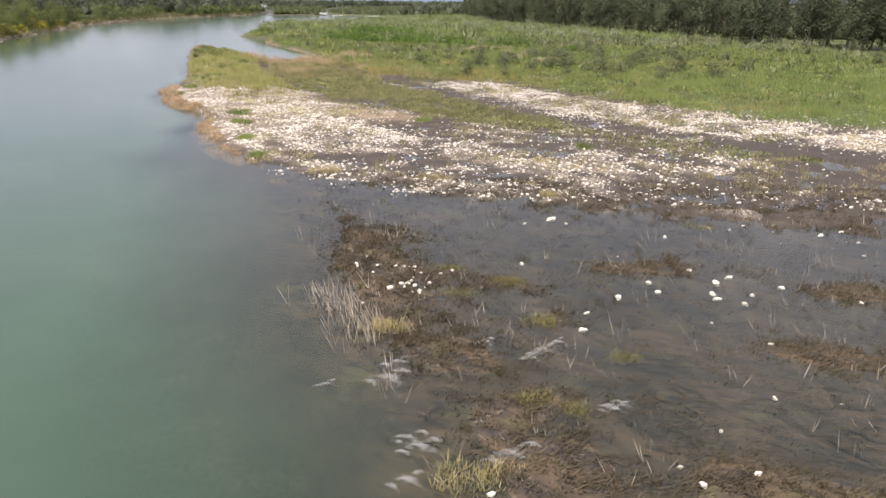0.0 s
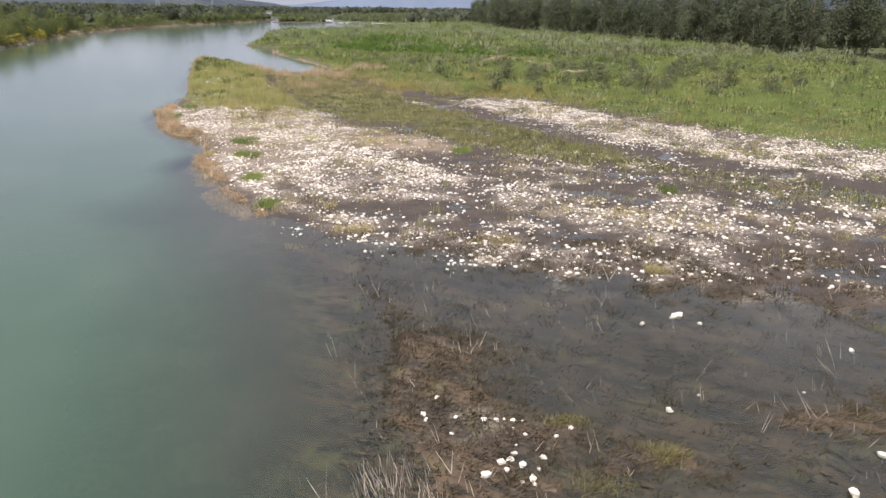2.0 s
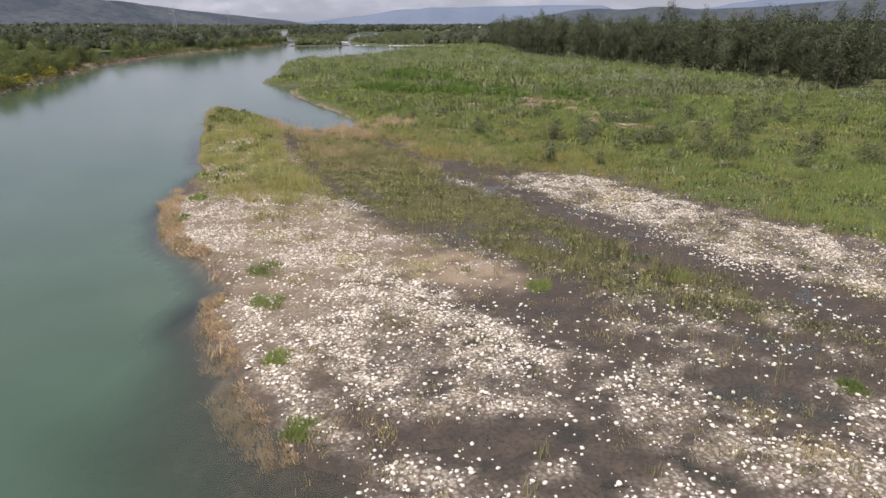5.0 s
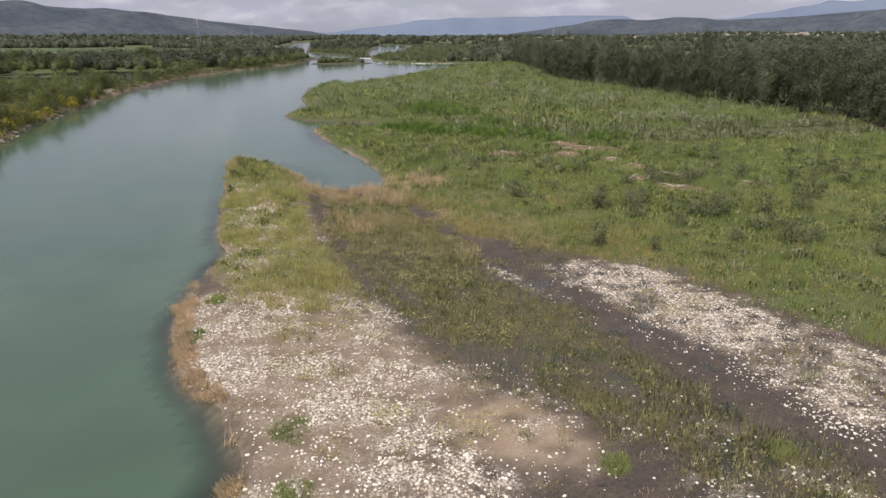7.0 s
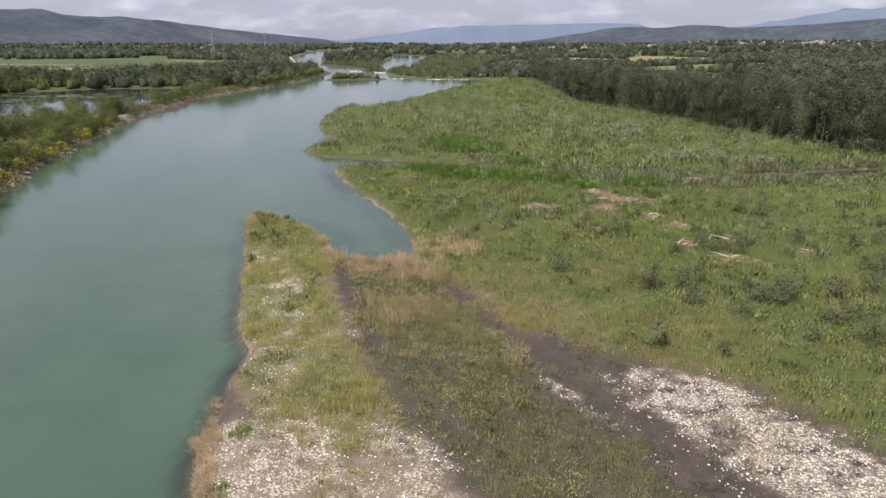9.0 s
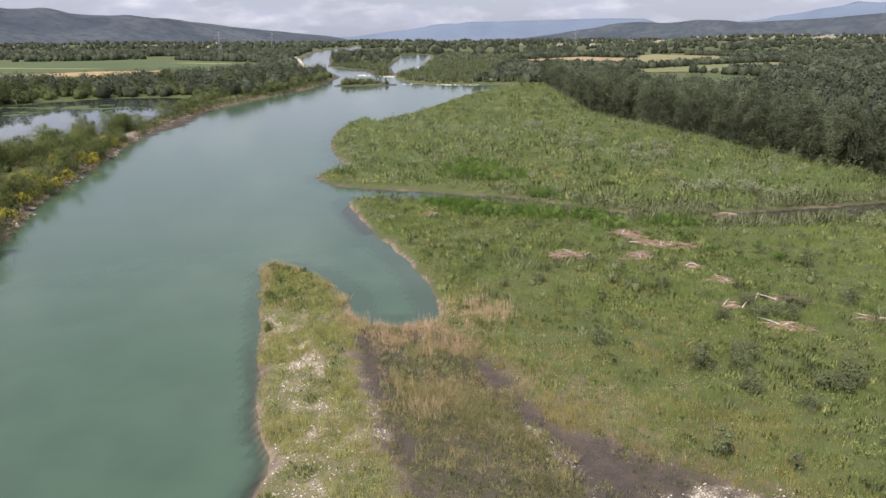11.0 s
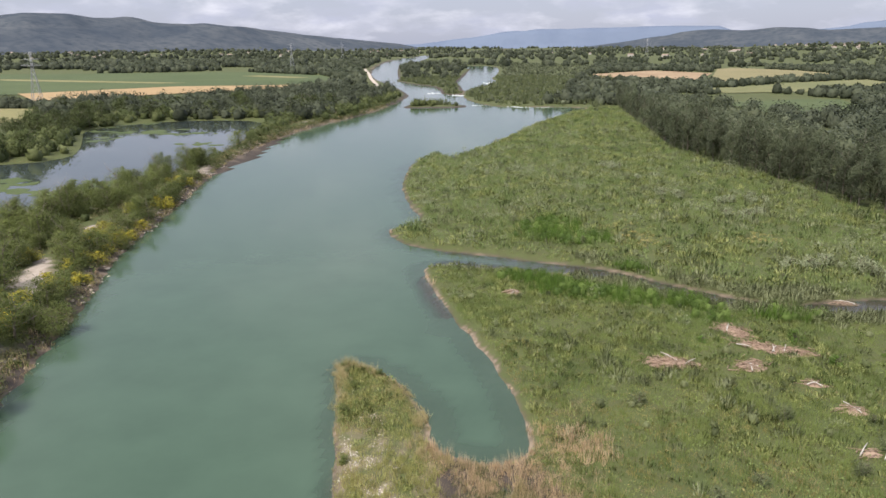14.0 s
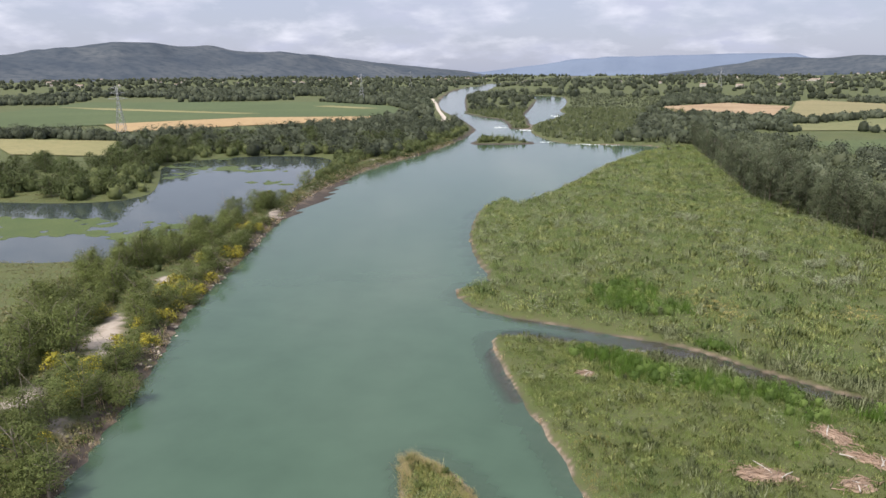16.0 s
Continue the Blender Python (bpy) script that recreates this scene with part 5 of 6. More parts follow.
meadow_field("meadow_grass", 46000, (-48, 62, 44, 152), 16, 0.46, 0.035, 0.5, M_MEADOW, 31,
             lambda x, y, z, u: (z["ds"] > 1.2) & (u < (0.34 + 0.66 * smooth(fbm(x, y, 2.6, 104), 0.40, 0.56)) * z["meadow"] * (1 - 0.6 * dryness(x, y)) * (1 - 0.8 * np.clip(z["stones"] * 1.3, 0, 1))) & ~in_wood(x, y), "lush green meadow grass and herbs", "grass")
meadow_field("meadow_grass", 46000, (-78, 60, 145, 430), 12, 0.5, 0.06, 0.95, M_FARMEADOW, 32,
             lambda x, y, z, u: (z["dn"] > 1.2) & (u < 0.22 + 0.8 * smooth(fbm(x, y, 3.2, 103), 0.42, 0.56)) & ~in_wood(x, y), "tall green meadow grass beyond the side channel", "grass")
meadow_field("spit_grass", 9000, (-48, -18, 62, 112), 18, 0.4, 0.04, 0.45, M_SPIT, 33,
             lambda x, y, z, u: (z["ds"] > 0.6) & (u < z["spit"] * (1 - np.clip(z["stones"] * 0.9, 0, 0.9)) * (0.3 + smooth(fbm(x, y, 4, 40), 0.4, 0.6))), "short bright grass on the gravel spit", "grass")
meadow_field("swamp_sedge", 56000, (-33, 22, 38, 98), 16, 0.36, 0.016, 0.38, M_SWAMP, 34,
             lambda x, y, z, u: (z["ds"] > 0.5) & (u < np.maximum(np.maximum(z["swath"], 0.15 * smooth(1 - line_dist(x, y, CHANNEL_RIGHT) / 9.0, 0, 0.7) * (1 - z["up"])), 0.07 * z["bar"] * (1 - z["up"])) * (1 - 0.4 * z["chan"]) * smooth(streak(x, y) + 0.12 * smooth(y, 70, 84), 0.42, 0.56) * np.maximum(smooth(fbm(x, y, 2.4, 106), 0.36, 0.56), smooth(y, 74, 82)) * (0.5 + 0.5 * smooth(y, 66, 82))), "olive sedge growing in the wet channel", "sedge", 0.5)
meadow_field("tall_sedge", 15000, (-33, 24, 38, 98), 5, 0.24, 0.014, 0.95, M_SWAMP, 172,
             lambda x, y, z, u: (z["ds"] > 0.8) & (z["up"] < 0.6) & (u < np.maximum(0.75 * z["swath"], 0.22 * z["bar"] * smooth(x + 0.4 * (y - 50), -10, 0)) * smooth(fbm(x, y, 4, 107), 0.38, 0.58)), "tall thin sedge stems standing above the wet swath", "sedge", 0.35)
thicket("spit_willows", 1100, (-48, -18, 62, 112), 0.6, 0.5, 36, 0.03, M_THICKET, 173,
        lambda x, y, z, u: (z["ds"] > 0.9) & (u < z["spit"] * smooth(fbm(x, y, 3.5, 108), 0.5, 0.62) * (1 - np.clip(z["stones"], 0, 0.9))), "bright green shoots in patches on the gravel spit")
meadow_field("spit_straw", 9000, (-48, -18, 62, 112), 14, 0.34, 0.035, 0.3, M_STRAW, 170,
             lambda x, y, z, u: (z["ds"] > 0.3) & (u < 0.9 * z["spit"] * smooth(fbm(x, y, 4.5, 80), 0.38, 0.54)), "straw-coloured dry grass on the gravel spit", "grass", 0.6)
herb_field("spit_herbs", 6000, (-48, -18, 62, 112), 12, 0.4, 0.07, 0.25, M_SPIT, 152,
           lambda x, y, z, u: (z["ds"] > 0.5) & (u < 0.8 * z["spit"] * (1 - np.clip(z["stones"] * 0.9, 0, 0.9))), "dry yellow-green herbs on the gravel spit")
herb_field("bar_herbs", 4000, (-32, -8, 44, 72), 12, 0.4, 0.07, 0.25, M_SPIT, 154,
           lambda x, y, z, u: (z["ds"] > 0.8) & (z["up"] < 0.5) & (z["chan"] < 0.3) & (u < 0.75 * smooth(fbm(x, y, 5, 99), 0.52, 0.66)), "yellow-green grass in patches on the cobble bar")
herb_field("levee_brush", 12000, (-190, -115, 215, 445), 24, 1.1, 0.3, 2.2, M_OAK, 157,
           lambda x, y, z, u: (z["dw"] > 0.8) & (z["dw"] < 7) & (u < 0.7 * smooth(fbm(x, y, 9, 105), 0.40, 0.54)), "dark brush along the far levee's waterline")
thicket("bank_brush", 15000, (-165, -66, 78, 420), 0.75, 0.7, 32, 0.03, M_BANK, 171,
        lambda x, y, z, u: (z["dw"] > 0.0) & (z["dw"] < 4.5) & (z["pale"] < 0.3) & (u < 0.45 + 0.5 * smooth(fbm(x, y, 6, 87), 0.4, 0.58)), "olive and straw-coloured brush on the river side of the levee", "brush")
meadow_field("bank_grass", 9000, (-165, -66, 78, 420), 12, 0.6, 0.06, 0.75, M_TAN, 155,
             lambda x, y, z, u: (z["dw"] > 0.1) & (z["dw"] < 3.0) & (u < 0.25 + 0.7 * smooth(fbm(x, y, 9, 100), 0.42, 0.6)), "dry tan grass on the river side of the levee", "grass", 0.5)
meadow_field("bar_litter", 12000, (-28, 26, 31, 72), 14, 0.34, 0.03, 0.13, M_STRAW, 167,
             lambda x, y, z, u: (z["ds"] > 0.6) & (z["up"] < 0.5) & (u < 0.6 * smooth(fbm(x, y * 1.5, 3, 47), 0.46, 0.62)), "short dry tan grass among the cobbles", "grass", 1.2)
meadow_field("bar_tufts", 3000, (-28, 26, 31, 72), 16, 0.3, 0.035, 0.36, M_SWAMP, 35,
             lambda x, y, z, u: (z["ds"] > 0.6) & (z["up"] < 0.5) & (u < 0.30 * smooth(fbm(x, y, 4, 46), 0.5, 0.7)), "small olive tufts between the cobbles", "grass")
REED_BEDS = [(-29, 142, 5, 2.6, -8), (-22, 138.5, 7, 3.6, -12), (-15.5, 138, 5, 2.8, -15), (-7, 137, 4.5, 2.2, -10), (-5, 132.5, 2.5, 1.8, 0), (-27, 165, 8, 3.5, 0), (-30, 172, 6, 5, 20), (5, 136, 6, 2, 5), (30, 146, 14, 2.0, 20), (-16, 150.5, 6, 1.4, -15)]


def reed_bed(x, y):
    d = np.zeros(x.shape)
    for cx, cy, rx, ry, turn in REED_BEDS:
        c, s = math.cos(radians(turn)), math.sin(radians(turn))
        d = np.maximum(d, smooth(1.3 - np.hypot(((x - cx) * c + (y - cy) * s) / rx, (-(x - cx) * s + (y - cy) * c) / ry), 0, 0.8))
    return d


meadow_field("green_reeds", 13000, (-42, 50, 128, 182), 14, 0.5, 0.07, 1.35, M_REED_GREEN, 36,
             lambda x, y, z, u: (np.maximum(z["ds"], z["dn"]) > 0.8) & (u < reed_bed(x, y)) & ~in_wood(x, y), "tall bright green reeds along the side channel", "reeds")
herb_field("dry_patches", 5000, (-40, 40, 150, 200), 12, 0.7, 0.18, 0.4, M_DRYMEADOW, 146,
           lambda x, y, z, u: (z["dn"] > 1) & (u < np.exp(-((x + 12.5) ** 2 + (y - 166) ** 2) / 12) + np.exp(-((x + 16) ** 2 + (y - 173) ** 2) / 14) + np.exp(-((x - 8) ** 2 + (y - 172) ** 2) / 16)), "dry yellowish patches in the meadow")
meadow_field("dry_reeds", 5000, (-26, 8, 60, 105), 12, 0.35, 0.025, 0.4, M_TAN, 147,
             lambda x, y, z, u: (z["ds"] > 1) & (z["meadow"] > 0.3) & (u < 0.5 * smooth(1 - line_dist(x, y, CHANNEL_RIGHT) / 9.0, 0, 0.9)), "dry tan grass beside the wet channel", "grass", 0.4)
meadow_field("dry_reeds", 16000, (-79, 60, 32, 300), 14, 0.28, 0.055, 0.75, M_TAN, 37,
             lambda x, y, z, u: (u < z["rim"]) & (u > 0.25) & ((z["ds"] < 2.0) | (z["dn"] < 1.8)), "dry tan reeds along the water's edge", "reeds", 0.6)
TAN_RIMS = [[(-30.1, 66.4), (-27.8, 61.4), (-26.1, 57.5), (-24.2, 54.4), (-22.7, 52.5), (-20.9, 51.6)], [(-17.8, 46), (-17.7, 44.5), (-16.3, 42), (-15.0, 40)], [(-14.0, 38), (-13.3, 36.8), (-12.0, 35.3), (-11.0, 34.8)]]
meadow_field("dry_reeds", 30000, (-33, -8, 32, 70), 18, 0.22, 0.03, 0.27, M_TAN, 137,
             lambda x, y, z, u: (z["ds"] > -0.5) & (np.minimum.reduce([line_dist(x, y, c) for c in TAN_RIMS]) < 1.0 * fbm(x, y, 1.6, 92)), "thick mat of dry tan reeds hanging over the river", "reeds", 1.0, (-0.35, -0.15))
meadow_field("dry_reeds", 9000, (-48, -29, 70, 112), 12, 0.3, 0.04, 0.6, M_STRAW, 164,
             lambda x, y, z, u: (z["ds"] > -0.2) & (z["spit"] > 0.02) & (line_dist(x, y, SOUTH[21:29]) < 1.6) & (u < 0.2 + 0.8 * smooth(fbm(x, y, 3.5, 94), 0.42, 0.55)), "brown dry stems along the edge of the spit", "reeds", 0.8, (-0.3, 0.0))
meadow_field("dry_grass", 40000, (-32, 34, 54, 122), 14, 0.38, 0.03, 0.38, M_DRYMEADOW, 153,
             lambda x, y, z, u: (z["ds"] > 1) & (z["meadow"] > 0.3) & (z["stones"] < 0.4) & (u < 0.9 * dryness(x, y) * (0.4 + smooth(fbm(x, y, 6, 97), 0.38, 0.55))), "yellowing grass between the cove and the meadow", "grass")
meadow_field("tan_grass", 32000, (-32, 34, 54, 116), 14, 0.38, 0.028, 0.34, M_STRAW, 156,
             lambda x, y, z, u: (z["ds"] > 1) & (z["meadow"] > 0.3) & (z["stones"] < 0.4) & (u < 0.9 * dryness(x, y) * smooth(fbm(x, y, 7, 102), 0.4, 0.58)), "olive-tan dry grass at the edge of the meadow", "grass")
meadow_field("dry_reeds", 12000, (-32, -6, 66, 97), 14, 0.35, 0.035, 0.6, M_STRAW, 149,
             lambda x, y, z, u: (z["ds"] > 0.3) & (y > 74) & (u < (0.35 + 0.6 * smooth(y, 78, 88)) * z["swath"] * (1 - 0.7 * z["chan"]) * smooth(fbm(x, y, 4, 93), 0.38, 0.54)), "dry tan sedge in the wet swath", "sedge", 0.5)
meadow_field("dry_reeds", 9000, (-31, -12, 74, 98), 12, 0.35, 0.035, 0.55, M_TAN, 169,
             lambda x, y, z, u: (z["ds"] > 0.3) & (u < 0.9 * smooth(y, 76, 90) * z["swath"] * (1 - 0.7 * z["chan"]) * smooth(fbm(x, y, 3.2, 95), 0.50, 0.60)), "bleached reddish-tan reeds at the head of the swath", "sedge", 0.5)
meadow_field("dry_reeds", 2200, (-34, -14, 84, 102), 14, 0.4, 0.04, 0.75, M_TAN, 38,
             lambda x, y, z, u: (z["ds"] > 0.3) & (u < 0.9 * smooth(1 - line_dist(x, y, [(-30, 95), (-24, 93), (-20, 99), (-24, 108)]) / 4.5, 0, 0.8)), "dry tan reeds at the head of the cove", "reeds", 0.4)

# far end of the meadow and the far bars
meadow_field("scrub", 2600, (-240, -20, 426, 760), 14, 2.2, 0.7, 2.6, M_WILLOW, 39,
             lambda x, y, z, u: (np.maximum(z["dn"], z["di"]) > 3) & (x < -30), "low scrub on the far gravel bars", "scrub", 0.5)

# ---- far woods: thousands of crowns in one sheet of leaves ----
FIELDS = {
    "wheat_field": ([(-276, 300), (-330, 290), (-420, 345), (-330, 358)], M_HAY, "pale yellow-green cereal field behind the pond trees"),
    "crop_field": ([(-470, 400), (-434, 448), (-379, 544), (-282, 585), (-262, 640), (-340, 760), (-476, 834), (-760, 740), (-640, 500)], M_CROP, "green crop field on the plain"),
    "bare_field": ([(-52, 829), (15, 930), (73, 860), (38, 665), (-45, 690)], M_PLOUGH, "reddish bare ploughed field"),
    "pasture": ([(43, 600), (63, 610), (120, 683), (190, 740), (190, 600), (98, 566), (46, 545)], M_PASTURE, "mown pasture beyond the poplar wood"),
    "stubble_field": ([(48, 655), (92, 981), (116, 1030), (176, 944), (200, 844), (120, 720), (60, 640)], M_STUBBLE, "pale stubble field beyond the pasture"),
    "meadow_field": ([(39, 457), (44, 471), (80, 496), (105, 500), (100, 425), (62, 405), (44, 420)], M_CROP, "bright green meadow beyond the poplar wood"),
}
STRIPS = {"wheat_strip": ([(-375, 405), (-330, 470), (-268, 545), (-282, 592), (-379, 550), (-440, 455)], M_WHEAT, "narrow strip of ripe wheat"),
          "hay_strip": ([(-600, 610), (-420, 590), (-400, 604), (-600, 632), (-700, 640)], M_HAY, "mown strip between the green crops"),
          "far_strip": ([(-420, 730), (-345, 700), (-330, 712), (-410, 750)], M_HAY, "mown strip at the far side of the crops")}
for key, (pts, mat, label) in FIELDS.items():
    flat_sheet(key, pts, 1.1 if pts[0][0] > -100 else 1.4, mat, label, "field", 1.5, n=0)
for key, (pts, mat, label) in STRIPS.items():
    flat_sheet(key, pts, 1.46, mat, label, "field", 1.5, n=0)


OPEN_LEFT = [(-255, 540), (-290, 440), (-420, 385), (-700, 400), (-820, 700), (-500, 860), (-270, 700)]
ROAD = [(-182, 497), (-215, 590), (-251, 675), (-300, 800), (-354, 930)]


def far_woods(name, n, box, seed, size, leaf, quads, rule, label, free=False, mat=None, edge=5):
    """Many crowns, each a lump of leaf sprays, in one mesh."""
    x, y, u, r = scatter(n, *box, seed)
    z = zones(x, y)
    ok = (np.maximum.reduce([z["dn"], z["dw"], z["di"], z["ds"]]) > edge) & (z["dp"] < -2) & rule(x, y, z, u)
    ok &= ((sdf(x, y, OPEN_LEFT) < 0) | free) & (line_dist(x, y, ROAD) > 8)
    for pts, _, _ in FIELDS.values():
        ok &= sdf(x, y, pts) < -3
    x, y, zz_ = x[ok], y[ok], z["z"][ok]
    k = len(x)
    s = size * (0.5 + 0.85 * r.rand(k))
    lumps = 4 if quads < 20 else 7
    a = r.rand(k, lumps) * 6.283
    off = np.stack([np.cos(a), np.sin(a), np.zeros(a.shape)], 2) * (0.12 + 0.26 * r.rand(k, lumps, 1))
    off[:, :, 2] = 0.12 + 0.42 * r.rand(k, lumps)
    off[:, 0] = (0, 0, 0.5)
    mid = np.stack([x, y, zz_], 1)
    per = quads // lumps
    d = r.normal(size=(k, lumps, per, 3)); d /= np.linalg.norm(d, axis=3)[..., None]
    d[..., 2] = np.abs(d[..., 2]) * 1.1 - 0.15
    c = mid[:, None, None, :] + s[:, None, None, None] * (off[:, :, None, :] + d * (0.24 + 0.10 * r.rand(k, lumps, 1, 1)) * np.array([1.0, 1.0, 0.9]))
    way = d + off[:, :, None, :] * np.array([1.0, 1.0, 0.2]) + np.array([0, 0, 0.25])
    v = leaf_quads(c.reshape(-1, 3), leaf, r, way.reshape(-1, 3), 0.28)
    # the dense inner foliage of each crown, a rough rounded lump
    ring = np.arange(5) * 1.2566
    core = np.concatenate([np.stack([np.cos(ring + 0.6 * j) * w, np.sin(ring + 0.6 * j) * w, np.full(5, h)], 1) for j, (w, h) in enumerate(((0.38, -0.1), (0.46, 0.3), (0.34, 0.6), (0.08, 0.74)))])
    lump = mid[:, None, :] + core[None] * (s[:, None, None] * (0.8 + 0.4 * r.rand(k, 20, 1)) * (0.68 if quads > 30 else 0.9))
    q = np.array([[5 * j + i, 5 * j + (i + 1) % 5, 5 * j + 5 + (i + 1) % 5, 5 * j + 5 + i] for j in range(3) for i in range(5)])
    f = np.concatenate([np.arange(len(v)), (q[None] + len(v) + 20 * np.arange(k)[:, None, None]).ravel()])
    turned = np.concatenate([np.repeat(way.reshape(-1, 3), 4, 0), (core[None] * np.array([1, 1, 0.8]) - np.array([0, 0, 0.15]) + 0.0 * lump).reshape(-1, 3)])
    tone = r.rand(k)
    tones = np.concatenate([np.repeat(tone, lumps * per * 4), np.repeat(tone, 20)])
    v = np.concatenate([v, lump.reshape(-1, 3)])
    return stuff(name, raw_mesh(name, v, f, 4, {"tone": tones}, True, mat or M_WOODS, turned), label, "woods")


far_woods("green_bushes", 3400, (-42, 50, 128, 182), 145, 2.1, 0.12, 112, lambda x, y, z, u: (u < 0.8 * reed_bed(x, y)) & ~in_wood(x, y), "bright green leafy bushes along the side channel", False, M_GREENBUSH, 1.0)
far_woods("willow_bushes", 1500, (-45, 60, 100, 330), 146, 1.3, 0.10, 70, lambda x, y, z, u: (z["meadow"] + (z["dn"] > 2) > 0.8) & ~in_wood(x, y) & (u < 0.12 + 0.75 * smooth(fbm(x, y, 11, 84), 0.52, 0.62)), "small grey-green willow bushes scattered in the meadow", False, M_MEADOWBUSH, 2.0)
far_woods("woods", 1500, (0, 230, 90, 460), 51, 9, 0.55, 120, lambda x, y, z, u: in_wood(x - 10, y) & ~in_wood(x - 55, y), "grey-green poplar canopy behind the edge of the wood", False, M_CANOPY)
far_woods("woods", 2200, (40, 330, 90, 460), 65, 8.5, 0.75, 63, lambda x, y, z, u: in_wood(x - 50, y), "dark mixed wood behind the poplars")
far_woods("woods", 8000, (-60, 420, 430, 1100), 52, 7.0, 1.2, 16, lambda x, y, z, u: (z["dn"] > 12) & ((fbm(x, y, 90, 61) > 0.36) | (x < 10)), "mixed woods and hedges of the plain")
far_woods("woods", 7000, (-1000, -150, 540, 1300), 53, 9.0, 1.4, 20, lambda x, y, z, u: (z["dw"] > 10) & ((fbm(x, y, 110, 62) > 0.42) | (z["dw"] < 90)), "mixed woods along the river's west bank")
far_woods("woods", 2300, (-640, -150, 330, 540), 68, 8.5, 0.7, 84, lambda x, y, z, u: (z["dw"] > 10) & ((fbm(x, y, 110, 62) > 0.42) | (z["dw"] < 90)), "rounded trees behind the pond")
far_woods("levee_thicket", 2600, (-215, -120, 270, 480), 57, 4.6, 0.42, 49, lambda x, y, z, u: (z["dw"] < 32) & (clear_of(x, y) > 1.5) & (fbm(x, y, 12, 69) > 0.40), "shrubs and low trees along the far levee", False, M_BUSHES)
far_woods("levee_thicket", 520, (-175, -80, 85, 275), 62, 3.2, 0.2, 140, lambda x, y, z, u: (z["dw"] < 26) & (clear_of(x, y) > 3), "mid-green bushes crowding the levee", False, M_BUSHES)
far_woods("pond_thicket", 2600, (-330, -150, 190, 350), 61, 6, 0.5, 70, lambda x, y, z, u: (z["dw"] > 24) & (z["dp"] > -26) & (u < 0.25 + 0.6 * smooth(fbm(x, y, 25, 66), 0.4, 0.6)), "rounded thicket of bushes on the pond's bank", True, M_BUSHES)
far_woods("hedge", 900, (-480, -290, 335, 385), 59, 6, 0.7, 28, lambda x, y, z, u: line_dist(x, y, [(-300, 345), (-345, 362), (-475, 370)]) < 6, "dark hedge between the fields", True)
far_woods("hedge", 5000, (-900, -250, 640, 900), 60, 7, 1.2, 16, lambda x, y, z, u: np.minimum(line_dist(x, y, [(-560, 770), (-740, 690), (-900, 640)]), line_dist(x, y, [(-260, 660), (-330, 770), (-470, 850)])) < 9, "dark hedges along the crop field", True)
far_woods("scrub", 5200, (-330, -30, 408, 1250), 58, 2.6, 0.5, 16, lambda x, y, z, u: (z["di"] > 4) & (y < 700) | (z["dn"] > 3) & (z["dn"] < 140), "willow scrub on the far gravel bars", False, M_CANOPY)
far_woods("scrub", 1500, (-250, -40, 408, 760), 63, 2.8, 0.36, 35, lambda x, y, z, u: ((z["dn"] < 70) | (z["di"] > 5)) & (fbm(x, y, 18, 67) > 0.45), "taller green willows among the scrub of the far bars", True, M_BUSHES)
far_woods("woods", 700, (-360, -120, 590, 1200), 56, 10, 1.0, 42, lambda x, y, z, u: (z["di"] > 4) & (y > 690), "wooded river island")
far_woods("woods", 5600, (-3200, 2200, 1050, 2600), 54, 12, 2.2, 12, lambda x, y, z, u: (fbm(x, y, 200, 63) > 0.40) & (np.abs(x) < 1.4 * y), "distant woods and hedgerows")
far_woods("woods", 3000, (-4200, 3000, 2400, 4300), 55, 15, 3.0, 8, lambda x, y, z, u: fbm(x, y, 300, 64) > 0.40, "farthest woods under the hills")

# ---- stones ----
def stone_mesh(seed, sub=2):
    bm = bmesh.new()
    bmesh.ops.create_icosphere(bm, subdivisions=sub, radius=0.5)
    sh = Vector((seed * 7.1, seed * 3.3, 1.7))
    for v in bm.verts:
        k = 0.8 + 0.5 * noise.noise(v.co * 2.2 + sh) + 0.25 * noise.noise(v.co * 5 + sh)
        v.co = Vector((v.co.x * k * 1.15, v.co.y * k * 0.85, v.co.z * k * 0.62))
    me = bpy.data.meshes.new("stone")
    bm.to_mesh(me); bm.free()
    me.materials.append(M_STONE)
    return me


def stone_field(name, xs, ys, zs, sizes, seed, mat, label, category):
    """Many small stones in one mesh."""
    bm = bmesh.new()
    bmesh.ops.create_icosphere(bm, subdivisions=1, radius=0.5)
    base = np.array([v.co[:] for v in bm.verts])
    tri = np.array([[v.index for v in f.verts] for f in bm.faces])
    bm.free()
    r = np.random.RandomState(seed)
    n = len(xs)
    b = base[None] * (0.75 + 0.5 * r.rand(n, len(base), 1)) * (sizes[:, None, None] * np.stack([0.9 + 0.5 * r.rand(n), 0.7 + 0.4 * r.rand(n), 0.45 + 0.3 * r.rand(n)], 1)[:, None, :])
    a = r.rand(n) * 6.283
    c, s = np.cos(a)[:, None], np.sin(a)[:, None]
    v = np.stack([b[:, :, 0] * c - b[:, :, 1] * s + xs[:, None], b[:, :, 0] * s + b[:, :, 1] * c + ys[:, None], b[:, :, 2] + (zs + sizes * 0.12)[:, None]], 2)
    f = tri[None] + (np.arange(n) * len(base))[:, None, None]
    return stuff(name, raw_mesh(name, v.reshape(-1, 3), f.ravel(), 3, None, True, mat), label, category)


